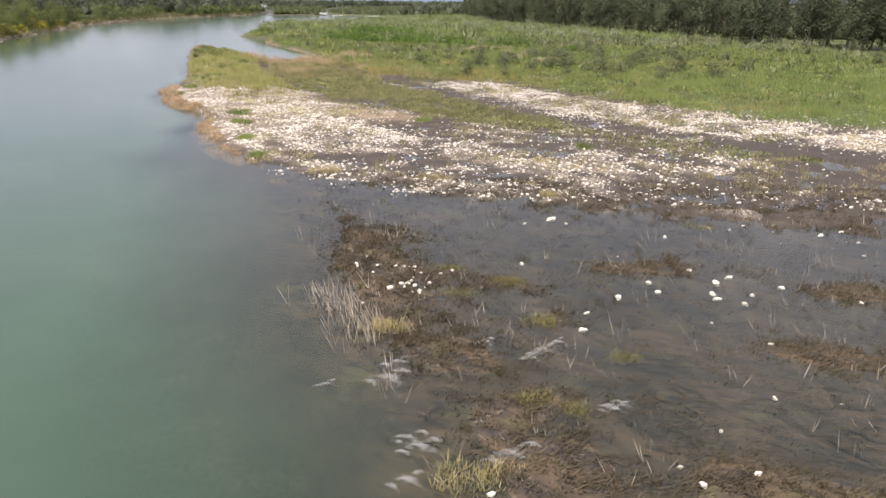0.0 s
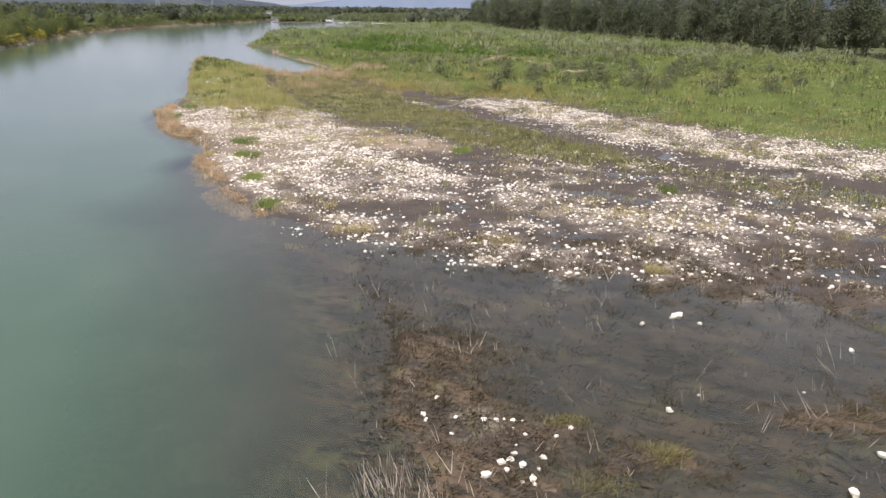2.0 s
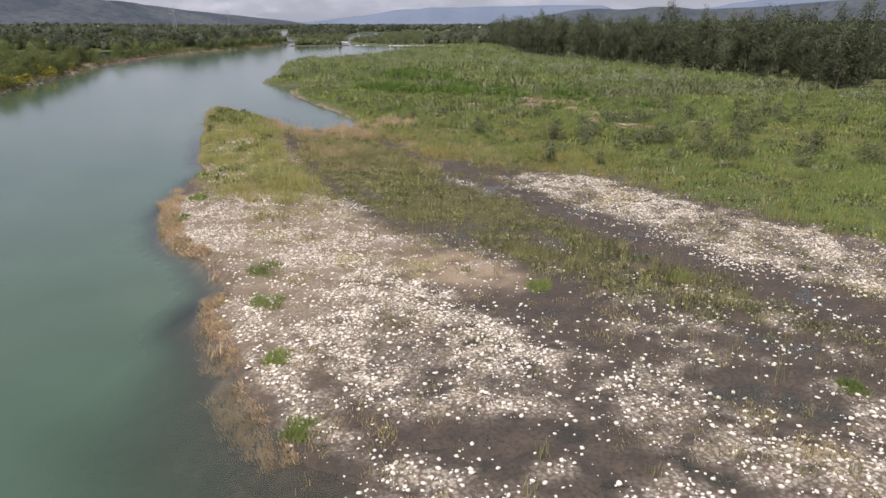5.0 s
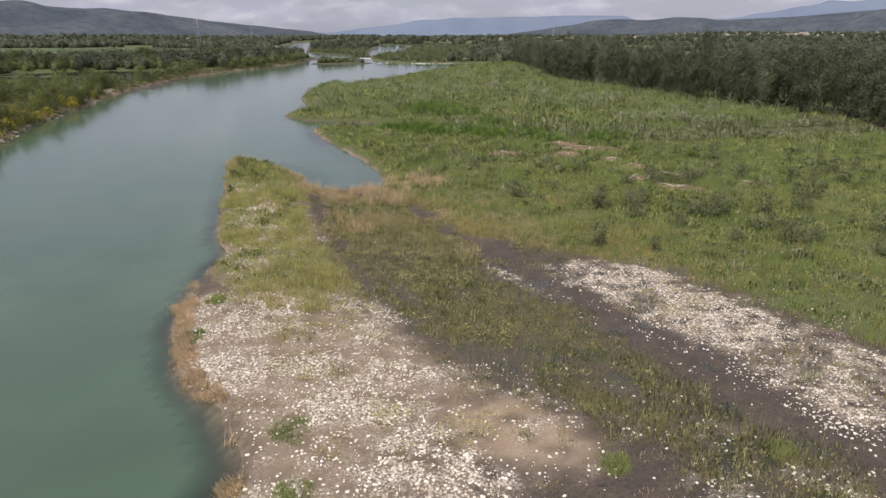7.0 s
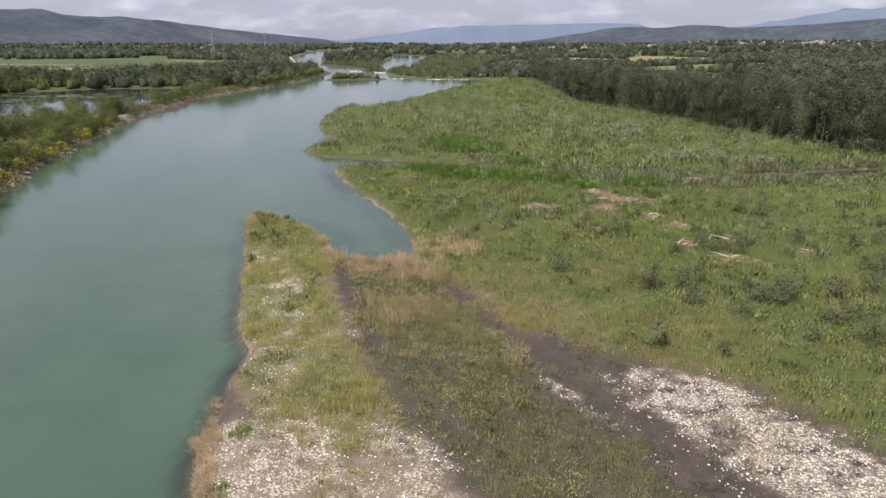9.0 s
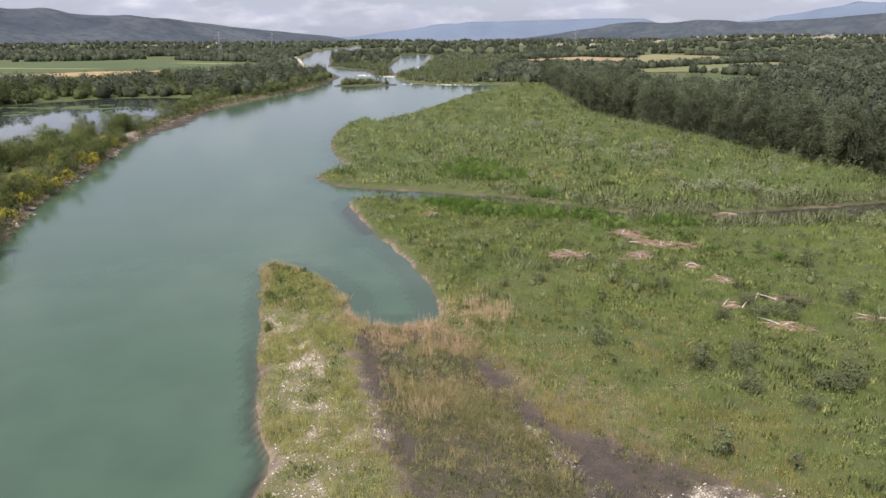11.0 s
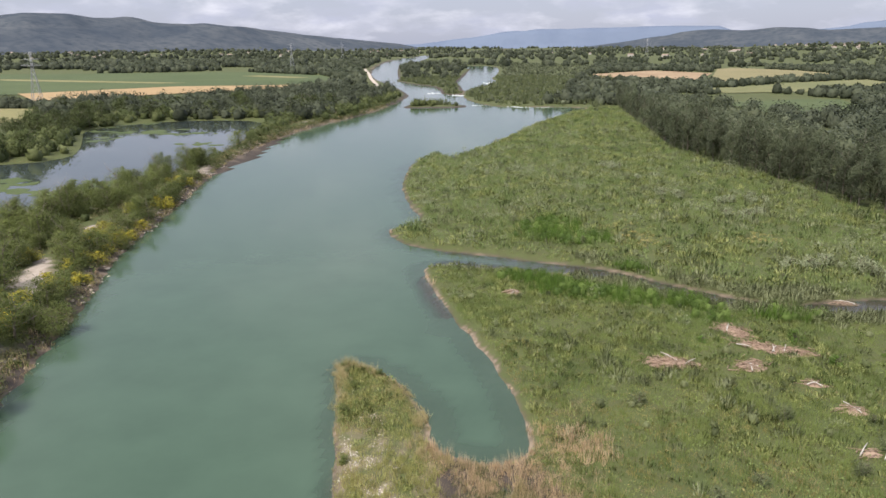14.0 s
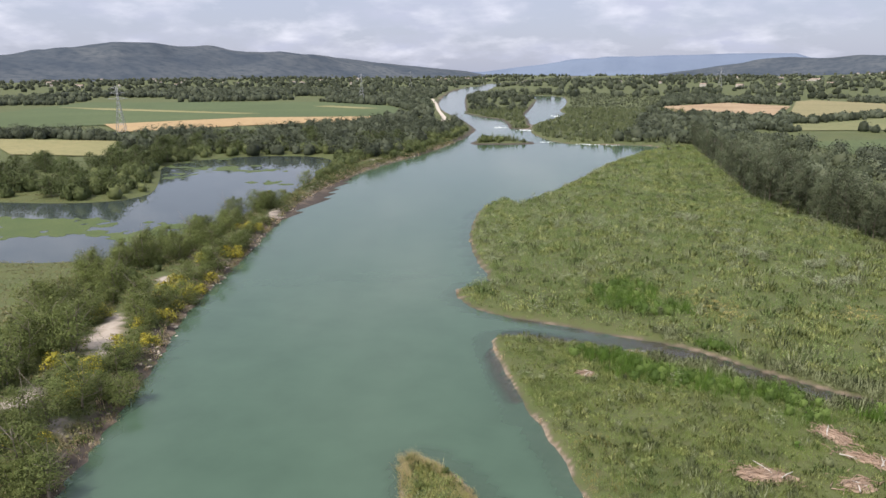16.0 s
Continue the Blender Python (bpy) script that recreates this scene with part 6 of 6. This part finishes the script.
x, y, u, r = scatter(270000, -47, 36, 29, 110, 71)
z = zones(x, y)
ok = (u < 0.95 * z["stones"]) & (z["ds"] > 0.4)
x, y, zz_ = x[ok], y[ok], z["z"][ok]
stone_field("cobbles", x, y, np.maximum(zz_, -0.02), (0.05 + 0.14 * r.rand(len(x)) ** 3) * (1 - 0.2 * smooth(y, 48, 58)), 72, M_STONE, "sun-bleached white river cobbles on the bar", "stones")
# single stones that lie apart, in the shallows and along the bar's front
stones = [stone_mesh(k) for k in range(8)]
singles = [(4.02, 26.50, 0.50), (2.73, 21.60, 0.28), (5.44, 19.15, 0.32), (6.53, 20.38, 0.30), (6.67, 19.70, 0.28), (4.41, 18.00, 0.23), (4.18, 16.94, 0.30), (8.56, 20.56, 0.39), (9.12, 21.09, 0.30), (8.23, 19.75, 0.32), (8.26, 19.34, 0.34), (9.37, 19.75, 0.25), (10.42, 20.41, 0.32), (8.96, 19.10, 0.23), (12.24, 19.45, 0.23), (7.99, 24.87, 0.25), (7.98, 21.39, 0.23), (14.38, 23.68, 0.18), (9.93, 26.17, 0.23), (4.55, 26.10, 0.23), (5.35, 11.49, 0.18), (5.59, 10.92, 0.23), (6.60, 11.22, 0.18), (1.93, 10.42, 0.23), (13.88, 25.82, 0.23), (-2.27, 21.40, 0.18), (-2.41, 20.52, 0.15), (-1.85, 20.10, 0.14), (-1.23, 20.65, 0.21), (-0.97, 20.68, 0.17), (-0.61, 20.72, 0.18), (-1.13, 18.84, 0.28), (-0.86, 19.30, 0.23), (-0.68, 19.45, 0.25), (-0.45, 19.34, 0.28), (-0.60, 19.64, 0.18), (-0.75, 19.09, 0.17), (-0.28, 18.93, 0.21), (-0.06, 19.61, 0.21), (0.23, 20.23, 0.16), (0.55, 20.60, 0.16), (-0.39, 20.26, 0.14), (-0.15, 19.25, 0.15), (-0.47, 18.83, 0.14), (-1.81, 20.68, 0.14)]
x, y, u, r = scatter(9000, -8, 19, 10, 33, 73)
z = zones(x, y)
p = np.maximum(0.003 + 0.10 * np.exp(-((y - front(x, STONE_FRONT) - 0.6) / 1.0) ** 2) * smooth(fbm(x, y, 2.2, 77), 0.45, 0.6), 0.10 * np.exp(-(((x + 1.1) / 1.5) ** 2 + ((y - 20.6) / 0.6) ** 2)))
ok = (u < p) & (z["ds"] > 1.5)
singles += [(a, b, 0.09 + 0.17 * c ** 2) for a, b, c in zip(x[ok], y[ok], r.rand(ok.sum()))][:270]
sz = np.maximum(ground_z(np.array([s[0] for s in singles]), np.array([s[1] for s in singles])), -0.06)
for k, ((a, b, s), h) in enumerate(zip(singles, sz)):
    s = s * 0.8
    ob = new("stone", stones[k % 8])
    ob.matrix_basis = pose(a, b, h + 0.10 * s, r.rand() * 14, r.rand() * 14, r.rand() * 360) @ Matrix.Diagonal((s, s, s, 1))
    tagged(ob, "white limestone boulder standing in shallow water" if s > 0.35 else "white river stone in the shallows", "stone", "stones in the shallows")

# riprap along the west bank
x, y, u, r = scatter(38000, -165, -70, 80, 420, 74)
z = zones(x, y)
ok = (z["dw"] > -0.5) & (z["dw"] < 2.8) & (u < 0.22 + 0.8 * smooth(fbm(x, y, 12, 78), 0.46, 0.60))
stone_field("riprap", x[ok], y[ok], z["z"][ok], 0.16 + 0.6 * r.rand(ok.sum()) ** 3, 75, M_RIPRAP, "pale broken rock along the west bank", "stones")

# ---- dead stalks and algae in the shallows ----
def stalks(name, xs, ys, h, count, seed, mat, label, width=0.02, spread=0.26, lean=0.9):
    zs = np.maximum(ground_z(xs, ys), -0.2)
    return stuff(name, blades(name, xs, ys, zs, h, count, spread, width, mat, lean, seed, (-0.22, 0.08)), label, "reeds")


x, y, u, r = scatter(2000, -8, 20, 9, 34, 81)
z = zones(x, y)
near_left = np.exp(-(((x + 1.7) / 1.4) ** 2 + ((y - 17.3) / 2.0) ** 2))
ok = (z["ds"] > 0.2) & (u < 0.30 + 1.0 * near_left + 0.4 * (z["ds"] < 2.5) * smooth(fbm(x, y, 3, 82), 0.5, 0.65))
stalks("dead_stalks", x[ok], y[ok], 0.18 + 0.5 * r.rand(ok.sum()) ** 2.0, 3, 83, M_DEAD, "bleached dead reed stalks standing in the shallows")
r = np.random.RandomState(86)
f = r.rand(120)
stalks("dead_stalks", -3.2 + 2.2 * f + 0.3 * r.normal(size=120), 18.7 - 2.9 * f + 0.35 * r.normal(size=120), 0.4 + 0.4 * r.rand(120), 3, 87, M_DEAD, "thick stand of bleached dead reed stalks", 0.024, 0.16, 0.6)
x, y, u, r = scatter(20000, -8, 22, 8, 33, 84)
z = zones(x, y)
ok = (z["ds"] > 0.0) & (u < 0.10 + 0.45 * smooth(fbm(x, y, 1.4, 98), 0.5, 0.6) + 0.7 * smooth(z["z"], -0.12, 0.02) * (1 - 0.85 * smooth(y - front(x, STONE_FRONT), -1.5, 0.5))) & (z["z"] > -0.19)
weeds = blades("water_weed", x[ok], y[ok], z["z"][ok], 0.06 + 0.08 * r.rand(ok.sum()), 14, 0.24, 0.035, M_WEED, 1.9, 85, (0.9, -0.5))
stuff("water_weed", weeds, "matted brown water weed in the shallows", "weed")
x, y, u, r = scatter(1500, -7, 22, 9, 31, 89)
z = zones(x, y)
ok = (z["ds"] > 0.5) & (u < 0.25 + 0.6 * smooth(fbm(x, y, 2.0, 109), 0.45, 0.6))
stalks("weed_clumps", x[ok], y[ok], 0.22 + 0.10 * r.rand(ok.sum()), 16, 90, M_DARKWEED, "dark tufts of weed standing just out of the shallow water", 0.018, 0.14, 1.0)
x, y, u, r = scatter(9000, -8, 24, 9, 31, 88)
z = zones(x, y)
ok = (z["ds"] > 0.4) & (z["z"] < 0.0) & (u < 0.12 + 0.75 * smooth(fbm(x, y * 1.6, 1.5, 101), 0.5, 0.6))
k, m = int(ok.sum()), 5
a = radians(-25) + 0.35 * r.normal(size=(k, m))
root_ = np.stack([np.repeat(x[ok][:, None], m, 1) + 0.2 * r.normal(size=(k, m)), np.repeat(y[ok][:, None], m, 1) + 0.12 * r.normal(size=(k, m)), -0.05 + 0.055 * r.rand(k, m)], 2)
along, side = np.stack([np.cos(a), np.sin(a), 0.04 * r.normal(size=a.shape)], 2), np.stack([-np.sin(a), np.cos(a), np.zeros(a.shape)], 2)
ln, w = (0.10 + 0.22 * r.rand(k, m))[:, :, None], (0.02 + 0.03 * r.rand(k, m))[:, :, None]
v = np.stack([root_, root_ + along * ln * 0.4 + side * w, root_ + along * ln, root_ + along * ln * 0.4 - side * w], 2).reshape(-1, 3)
weeds = raw_mesh("dark_weed", v, np.arange(len(v)), 4, None, False, M_DARKWEED)
stuff("dark_weed", weeds, "dark drowned weed breaking the surface of the shallows", "weed")
for k, (a, b, s) in enumerate([(2.3, 19.9, 0.75), (3.1, 17.3, 0.45), (5.0, 15.6, 0.5), (1.7, 10.8, 1.1), (0.5, 20.9, 0.6), (1.0, 18.9, 0.7), (2.7, 13.4, 0.5), (-0.9, 16.4, 0.8), (11.2, 15.0, 0.6), (9.6, 26.2, 0.9), (-1.2, 32.2, 1.2), (4.2, 29.8, 0.6), (-6.6, 33.0, 1.2), (3.6, 13.2, 0.4)]):
    rr = np.random.RandomState(300 + k)
    n = 26
    xs, ys = a + (rr.rand(n) * 2 - 1) * s * 0.6, b + (rr.rand(n) * 2 - 1) * s * 0.3
    zs = np.maximum(ground_z(xs, ys), -0.04)
    dry = k in (3, 7, 11, 12, 10)
    me = blades("grass_tuft", xs, ys, zs, (0.10 if dry else 0.05) + (0.16 if dry else 0.08) * rr.rand(n), 22, 0.24, 0.022, M_STRAW if dry else M_MOSS, 1.3 if dry else 2.2, 310 + k)
    tagged(new("grass_tuft", me), "dry tan grass tuft on a mud islet" if dry else "yellow-green algae tuft on a mud islet", "grass tuft", "tufts in the shallows", "stuff")

for k, (a, b, s) in enumerate([(-17, 49.5, 1.3), (-15.3, 45.6, 1.1), (-25.5, 57.5, 1.2), (-13.2, 40.5, 0.8), (-11, 36.2, 0.7), (-26.5, 63, 1.0), (-3.4, 49, 0.9), (6.8, 40.5, 0.6), (3.5, 51, 0.9)]):
    rr = np.random.RandomState(350 + k)
    n = 40
    xs, ys = a + (rr.rand(n) * 2 - 1) * s * 0.5, b + (rr.rand(n) * 2 - 1) * s * 0.7
    me = blades("grass_tuft", xs, ys, ground_z(xs, ys), 0.12 + 0.2 * rr.rand(n), 22, 0.24, 0.03, M_MEADOW, 0.9, 360 + k)
    tagged(new("grass_tuft", me), "fresh green grass tuft on the cobble bar", "grass tuft", "tufts on the bar", "stuff")

# ---- driftwood ----
def drift_pile(x, y, lx, ly, turn, n, seed, label):
    r = np.random.RandomState(seed)
    z0 = float(ground_z(x, y)[0])
    root = tagged(new("driftwood_pile"), label, "driftwood", "driftwood in the meadow")
    root.matrix_basis = pose(x, y, z0, 0, 0, turn)
    bm = bmesh.new()
    for i in range(n):
        px, py = r.normal() * lx * 0.38, r.normal() * ly * 0.38
        a, ln = r.normal() * 0.6, 0.5 + 1.6 * r.rand() ** 2
        d = Vector((math.cos(a) * ln, math.sin(a) * ln, (r.rand() - 0.4) * 0.25))
        p = Vector((px, py, 0.10 + 0.35 * r.rand() * math.exp(-(px / lx) ** 2 * 4)))
        tube(bm, [p - d / 2, p + Vector((0, 0, 0.05)), p + d / 2], 0.03 + 0.05 * r.rand(), 0.015, 4)
    tagged(part("brushwood", bm, M_DRIFT, root), kind="stuff")
    bm = bmesh.new()
    bmesh.ops.create_circle(bm, cap_ends=True, segments=26, radius=1)
    for v in bm.verts:
        k = 0.62 + 0.3 * noise.noise(v.co * 1.5 + Vector((seed, 0, 0)))
        v.co = Vector((v.co.x * lx * k, v.co.y * ly * k, 0.0))
    ctr = bmesh.ops.poke(bm, faces=bm.faces[:])["verts"]
    for v in ctr:
        v.co.z = 0.3
    part("litter", bm, M_DRIFT, root, "brown reed litter")
    for i in range(2):
        bm = bmesh.new()
        a = r.rand() * 3
        p = Vector((r.normal() * lx * 0.4, r.normal() * ly * 0.3, 0.3))
        d = Vector((math.cos(a), math.sin(a), 0.06)) * (0.6 + 0.6 * r.rand())
        tube(bm, [p - d, p + Vector((0, 0, 0.08)), p + d], 0.07, 0.04, 6)
        part("log", bm, M_LOG, root, "bleached log")


for k, (a, b, lx, ly, turn, n) in enumerate(PILES):
    drift_pile(a, b, lx, ly, turn, n, 400 + k, "brown driftwood and reed litter heap in the meadow")

# ---- far things: pylons, houses, rapids, tracks ----
def pylon(x, y, h, turn):
    z0 = float(ground_z(x, y)[0])
    root = tagged(new("power_pylon"), "grey steel lattice power pylon on the plain", "pylon", "power pylons")
    root.matrix_basis = pose(x, y, z0, 0, 0, turn)
    w = h * 0.09

    def half(z):
        return w * (1 - 0.86 * min(1, z / (h * 0.72))) + 0.12
    for sx, sy in ((1, 1), (1, -1), (-1, 1), (-1, -1)):
        bm = bmesh.new()
        tube(bm, [(sx * half(z), sy * half(z), z) for z in (-0.3, h * 0.36, h * 0.72, h)], 0.16, 0.1, 4)
        part("leg", bm, M_STEEL, root)
    bm = bmesh.new()
    levels = [h * f for f in (0.0, 0.14, 0.27, 0.39, 0.5, 0.6, 0.69, 0.78, 0.87, 0.96)]
    for z0_, z1 in zip(levels[:-1], levels[1:]):
        a, b = half(z0_), half(z1)
        for s in (1, -1):
            for (p, q) in (((-a, s * a, z0_), (b, s * b, z1)), ((a, s * a, z0_), (-b, s * b, z1)), ((s * a, -a, z0_), (s * b, b, z1)), ((s * a, a, z0_), (s * b, -b, z1))):
                tube(bm, [p, q], 0.07, 0.07, 3)
    part("bracing", bm, M_STEEL, root)
    for f, arm in ((0.72, 0.2), (0.84, 0.16), (0.95, 0.12)):
        bm = bmesh.new()
        for s in (1, -1):
            tube(bm, [(0, 0, h * f), (s * h * arm, 0, h * f + 0.4)], 0.14, 0.08, 4)
            tube(bm, [(0, 0, h * (f + 0.045)), (s * h * arm, 0, h * f + 0.4)], 0.09, 0.06, 4)
        part("cross_arm", bm, M_STEEL, root)


for x, y, h, t in ((-368, 400, 30, 30), (20, 1500, 40, 10), (-452, 915, 34, 20), (-560, 1350, 36, 20)):
    pylon(x, y, h, t)


def make_house(w, d, h):
    root = tagged(new("house"), "pale plastered house with a clay tile roof", "house", "houses of the plain")
    bm = bmesh.new()
    bmesh.ops.create_cube(bm, size=1, matrix=Matrix.Translation((0, 0, h / 2 - 0.3)) @ Matrix.Diagonal((w, d, h + 0.6, 1)))
    part("wall", bm, M_PLASTER, root)
    bm = bmesh.new()
    o = 0.5
    pts = [bm.verts.new(p) for p in ((-w / 2 - o, -d / 2 - o, h), (w / 2 + o, -d / 2 - o, h), (w / 2 + o, d / 2 + o, h), (-w / 2 - o, d / 2 + o, h), (-w / 2 - o, 0, h + d * 0.24), (w / 2 + o, 0, h + d * 0.24))]
    for f in ((0, 1, 5, 4), (2, 3, 4, 5), (1, 2, 5), (3, 0, 4), (3, 2, 1, 0)):
        bm.faces.new([pts[i] for i in f])
    part("roof", bm, M_TILE, root)
    for i in range(3):
        bm = bmesh.new()
        bmesh.ops.create_cube(bm, size=1, matrix=Matrix.Translation((w * (-0.3 + 0.3 * i), -d / 2 - 0.02, h * 0.55)) @ Matrix.Diagonal((1.0, 0.08, 1.3, 1)))
        part("window", bm, M_STEEL, root)
    return root


rh = np.random.RandomState(90)
houses = [make_house(13, 9, 6), make_house(20, 11, 7.5), make_house(34, 13, 5.5)]
spots = []
while len(spots) < 170:
    k = rh.rand()
    if k < 0.6:    # the town below the right-hand hills
        a, d = radians(9 + 18 * rh.rand() ** 0.8), 2500 + 1400 * rh.rand()
    elif k < 0.75:
        a, d = radians(-8 + 18 * rh.rand()), 1500 + 1900 * rh.rand()
    else:
        a, d = radians(-50 + 34 * rh.rand()), 1900 + 1200 * rh.rand()
    spots.append((d * math.sin(a), d * math.cos(a)))
hz = ground_z(np.array([s[0] for s in spots]), np.array([s[1] for s in spots]))
for k, ((x, y), z) in enumerate(zip(spots, hz)):
    s = 0.38 + 0.32 * rh.rand()
    m = pose(x, y, z + 1, 0, 0, rh.rand() * 180)
    ob = houses[k] if k < 3 else copy_thing(houses[k % 3], m)
    ob.matrix_basis = m @ Matrix.Diagonal((s, s, s * 1.1, 1))

# gravel road on the far west bank
road = [(-182, 497), (-215, 590), (-251, 675), (-300, 800), (-354, 930)]
bm = bmesh.new()
prev = None
for i, (x, y) in enumerate(road):
    z0 = float(ground_z(x, y)[0]) + 0.5
    pair = (bm.verts.new((x - 1.8, y, z0)), bm.verts.new((x + 1.8, y, z0)))
    if prev:
        bm.faces.new((prev[0], prev[1], pair[1], pair[0]))
    prev = pair
me = bpy.data.meshes.new("road")
bm.to_mesh(me); bm.free()
me.materials.append(M_TRACK)
tagged(new("road", me), "white gravel road along the far west bank", "road", kind="structure")


def foam(name, x, y, lx, ly, turn, n, seed, size, label):
    r = np.random.RandomState(seed)
    c, s = math.cos(radians(turn)), math.sin(radians(turn))
    u, v = r.normal(size=n) * lx * 0.4, r.normal(size=n) * ly * 0.4
    xs, ys = x + u * c - v * s, y + u * s + v * c
    return stone_field(name, xs, ys, np.full(n, -0.1 * size), size * (0.5 + r.rand(n)), seed, M_FOAM, label, "rapids")


for k, (x, y, lx, ly, t, n, s) in enumerate([(-74, 431, 9, 4, 5, 60, 0.6), (-60, 429, 5, 2.5, 5, 16, 0.45), (-149, 526, 7, 7, 30, 40, 0.8), (-126, 509, 8, 5, -10, 50, 0.8), (-133, 656, 12, 12, -20, 50, 1.0), (-98, 436, 6, 3, 0, 14, 0.45)]):
    foam("rapids", x, y, lx, ly, t, n, 500 + k, s, "white water of the rapids at the head of the pool")

# small riffles over the shelf's edge: low broken crests of foam
def riffle(x, y, length, turn, seed):
    r = np.random.RandomState(seed)
    nu, nv = 30, 7
    u, v = np.meshgrid(np.linspace(-1, 1, nu), np.linspace(-1, 1, nv))
    wide = length * 0.22 * (1 - u * u) ** 0.6 * (0.7 + 0.5 * value_noise(u * 3 + seed, u * 0, 1.0, 3))
    px = u * length * 0.5 + 0.03 * np.sin(5 * v + seed)
    py = v * wide - 0.42 * length * u * u + 0.10 * length * (value_noise(u * 2.2, v * 0 + seed, 1.0, 2) - 0.5)
    pz = 0.004 + 0.05 * (1 - np.abs(v)) * (1 - u * u) * (0.4 + 0.9 * value_noise(u * 6, v * 3 + seed, 1.0, 4))
    body = (1 - np.abs(u) ** 1.6) * (1 - np.abs(v) ** 1.3)
    me = raw_mesh("riffle", np.stack([px.ravel(), py.ravel(), pz.ravel()], 1), grid_faces(nu, nv).ravel(), 4, {"body": body.ravel()}, True, M_RIPPLE)
    ob = tagged(new("riffle", me), "broken white crest of a riffle over the shallow edge", "riffle", kind="stuff")
    ob.matrix_basis = pose(x, y, 0.004, 0, 0, turn)


for k, (x, y, ln, t) in enumerate([(-0.38, 14.05, 0.75, -20), (-0.36, 14.77, 0.5, 25), (0.95, 14.91, 0.7, -30), (3.08, 15.68, 0.6, 15), (2.8, 15.31, 0.4, -10), (3.46, 16.16, 0.4, 20), (0.59, 11.61, 0.6, -10), (2.39, 11.56, 0.8, -20), (3.42, 11.41, 0.4, 0), (0.4, 11.86, 0.5, -30), (1.9, 12.68, 0.5, 10), (-1.75, 13.62, 0.35, 20), (4.36, 13.34, 0.5, -20), (0.45, 10.62, 0.5, 0), (1.71, 15.98, 0.4, -25), (4.59, 13.36, 0.35, 20)]):
    riffle(x, y, 1.5 * ln, t, 540 + k)
    riffle(x + 0.32 * ln, y + 0.42 * ln, 0.9 * ln, t + 18, 570 + k)
    riffle(x - 0.45 * ln, y - 0.34 * ln, 0.8 * ln, t - 14, 600 + k)
# algae: patchy growth on the pond's shallow side
ax_, ay_ = np.meshgrid(np.arange(-272, -128, 0.8), np.arange(150, 336, 0.8))
az_p = sdf(ax_.ravel(), ay_.ravel(), POND_EDGE).reshape(ax_.shape)
grow = fbm(ax_ * 0.8, ay_ * 1.6, 26, 91) + 0.5 * np.exp(-(((ax_ + 182) / 26) ** 2 + ((ay_ - 183) / 17) ** 2)) + 0.25 * np.exp(-(((ax_ + 225) / 30) ** 2 + ((ay_ - 176) / 16) ** 2)) - 0.08 + 0.12 * np.exp(-((ay_ - 320) / 10) ** 2) + 0.2 * value_noise(ax_, ay_, 2.5, 5)
cell = ((grow > 0.74) & (az_p > 0.4))[:-1, :-1].ravel()
algae = raw_mesh("algae_mat", np.stack([ax_.ravel(), ay_.ravel(), np.full(ax_.size, 0.02)], 1), grid_faces(ax_.shape[1], ax_.shape[0], cell).ravel(), 4, None, False, M_ALGAE)
tagged(new("algae_mat", algae), "patchy green algae floating on the pond", "algae", kind="structure")
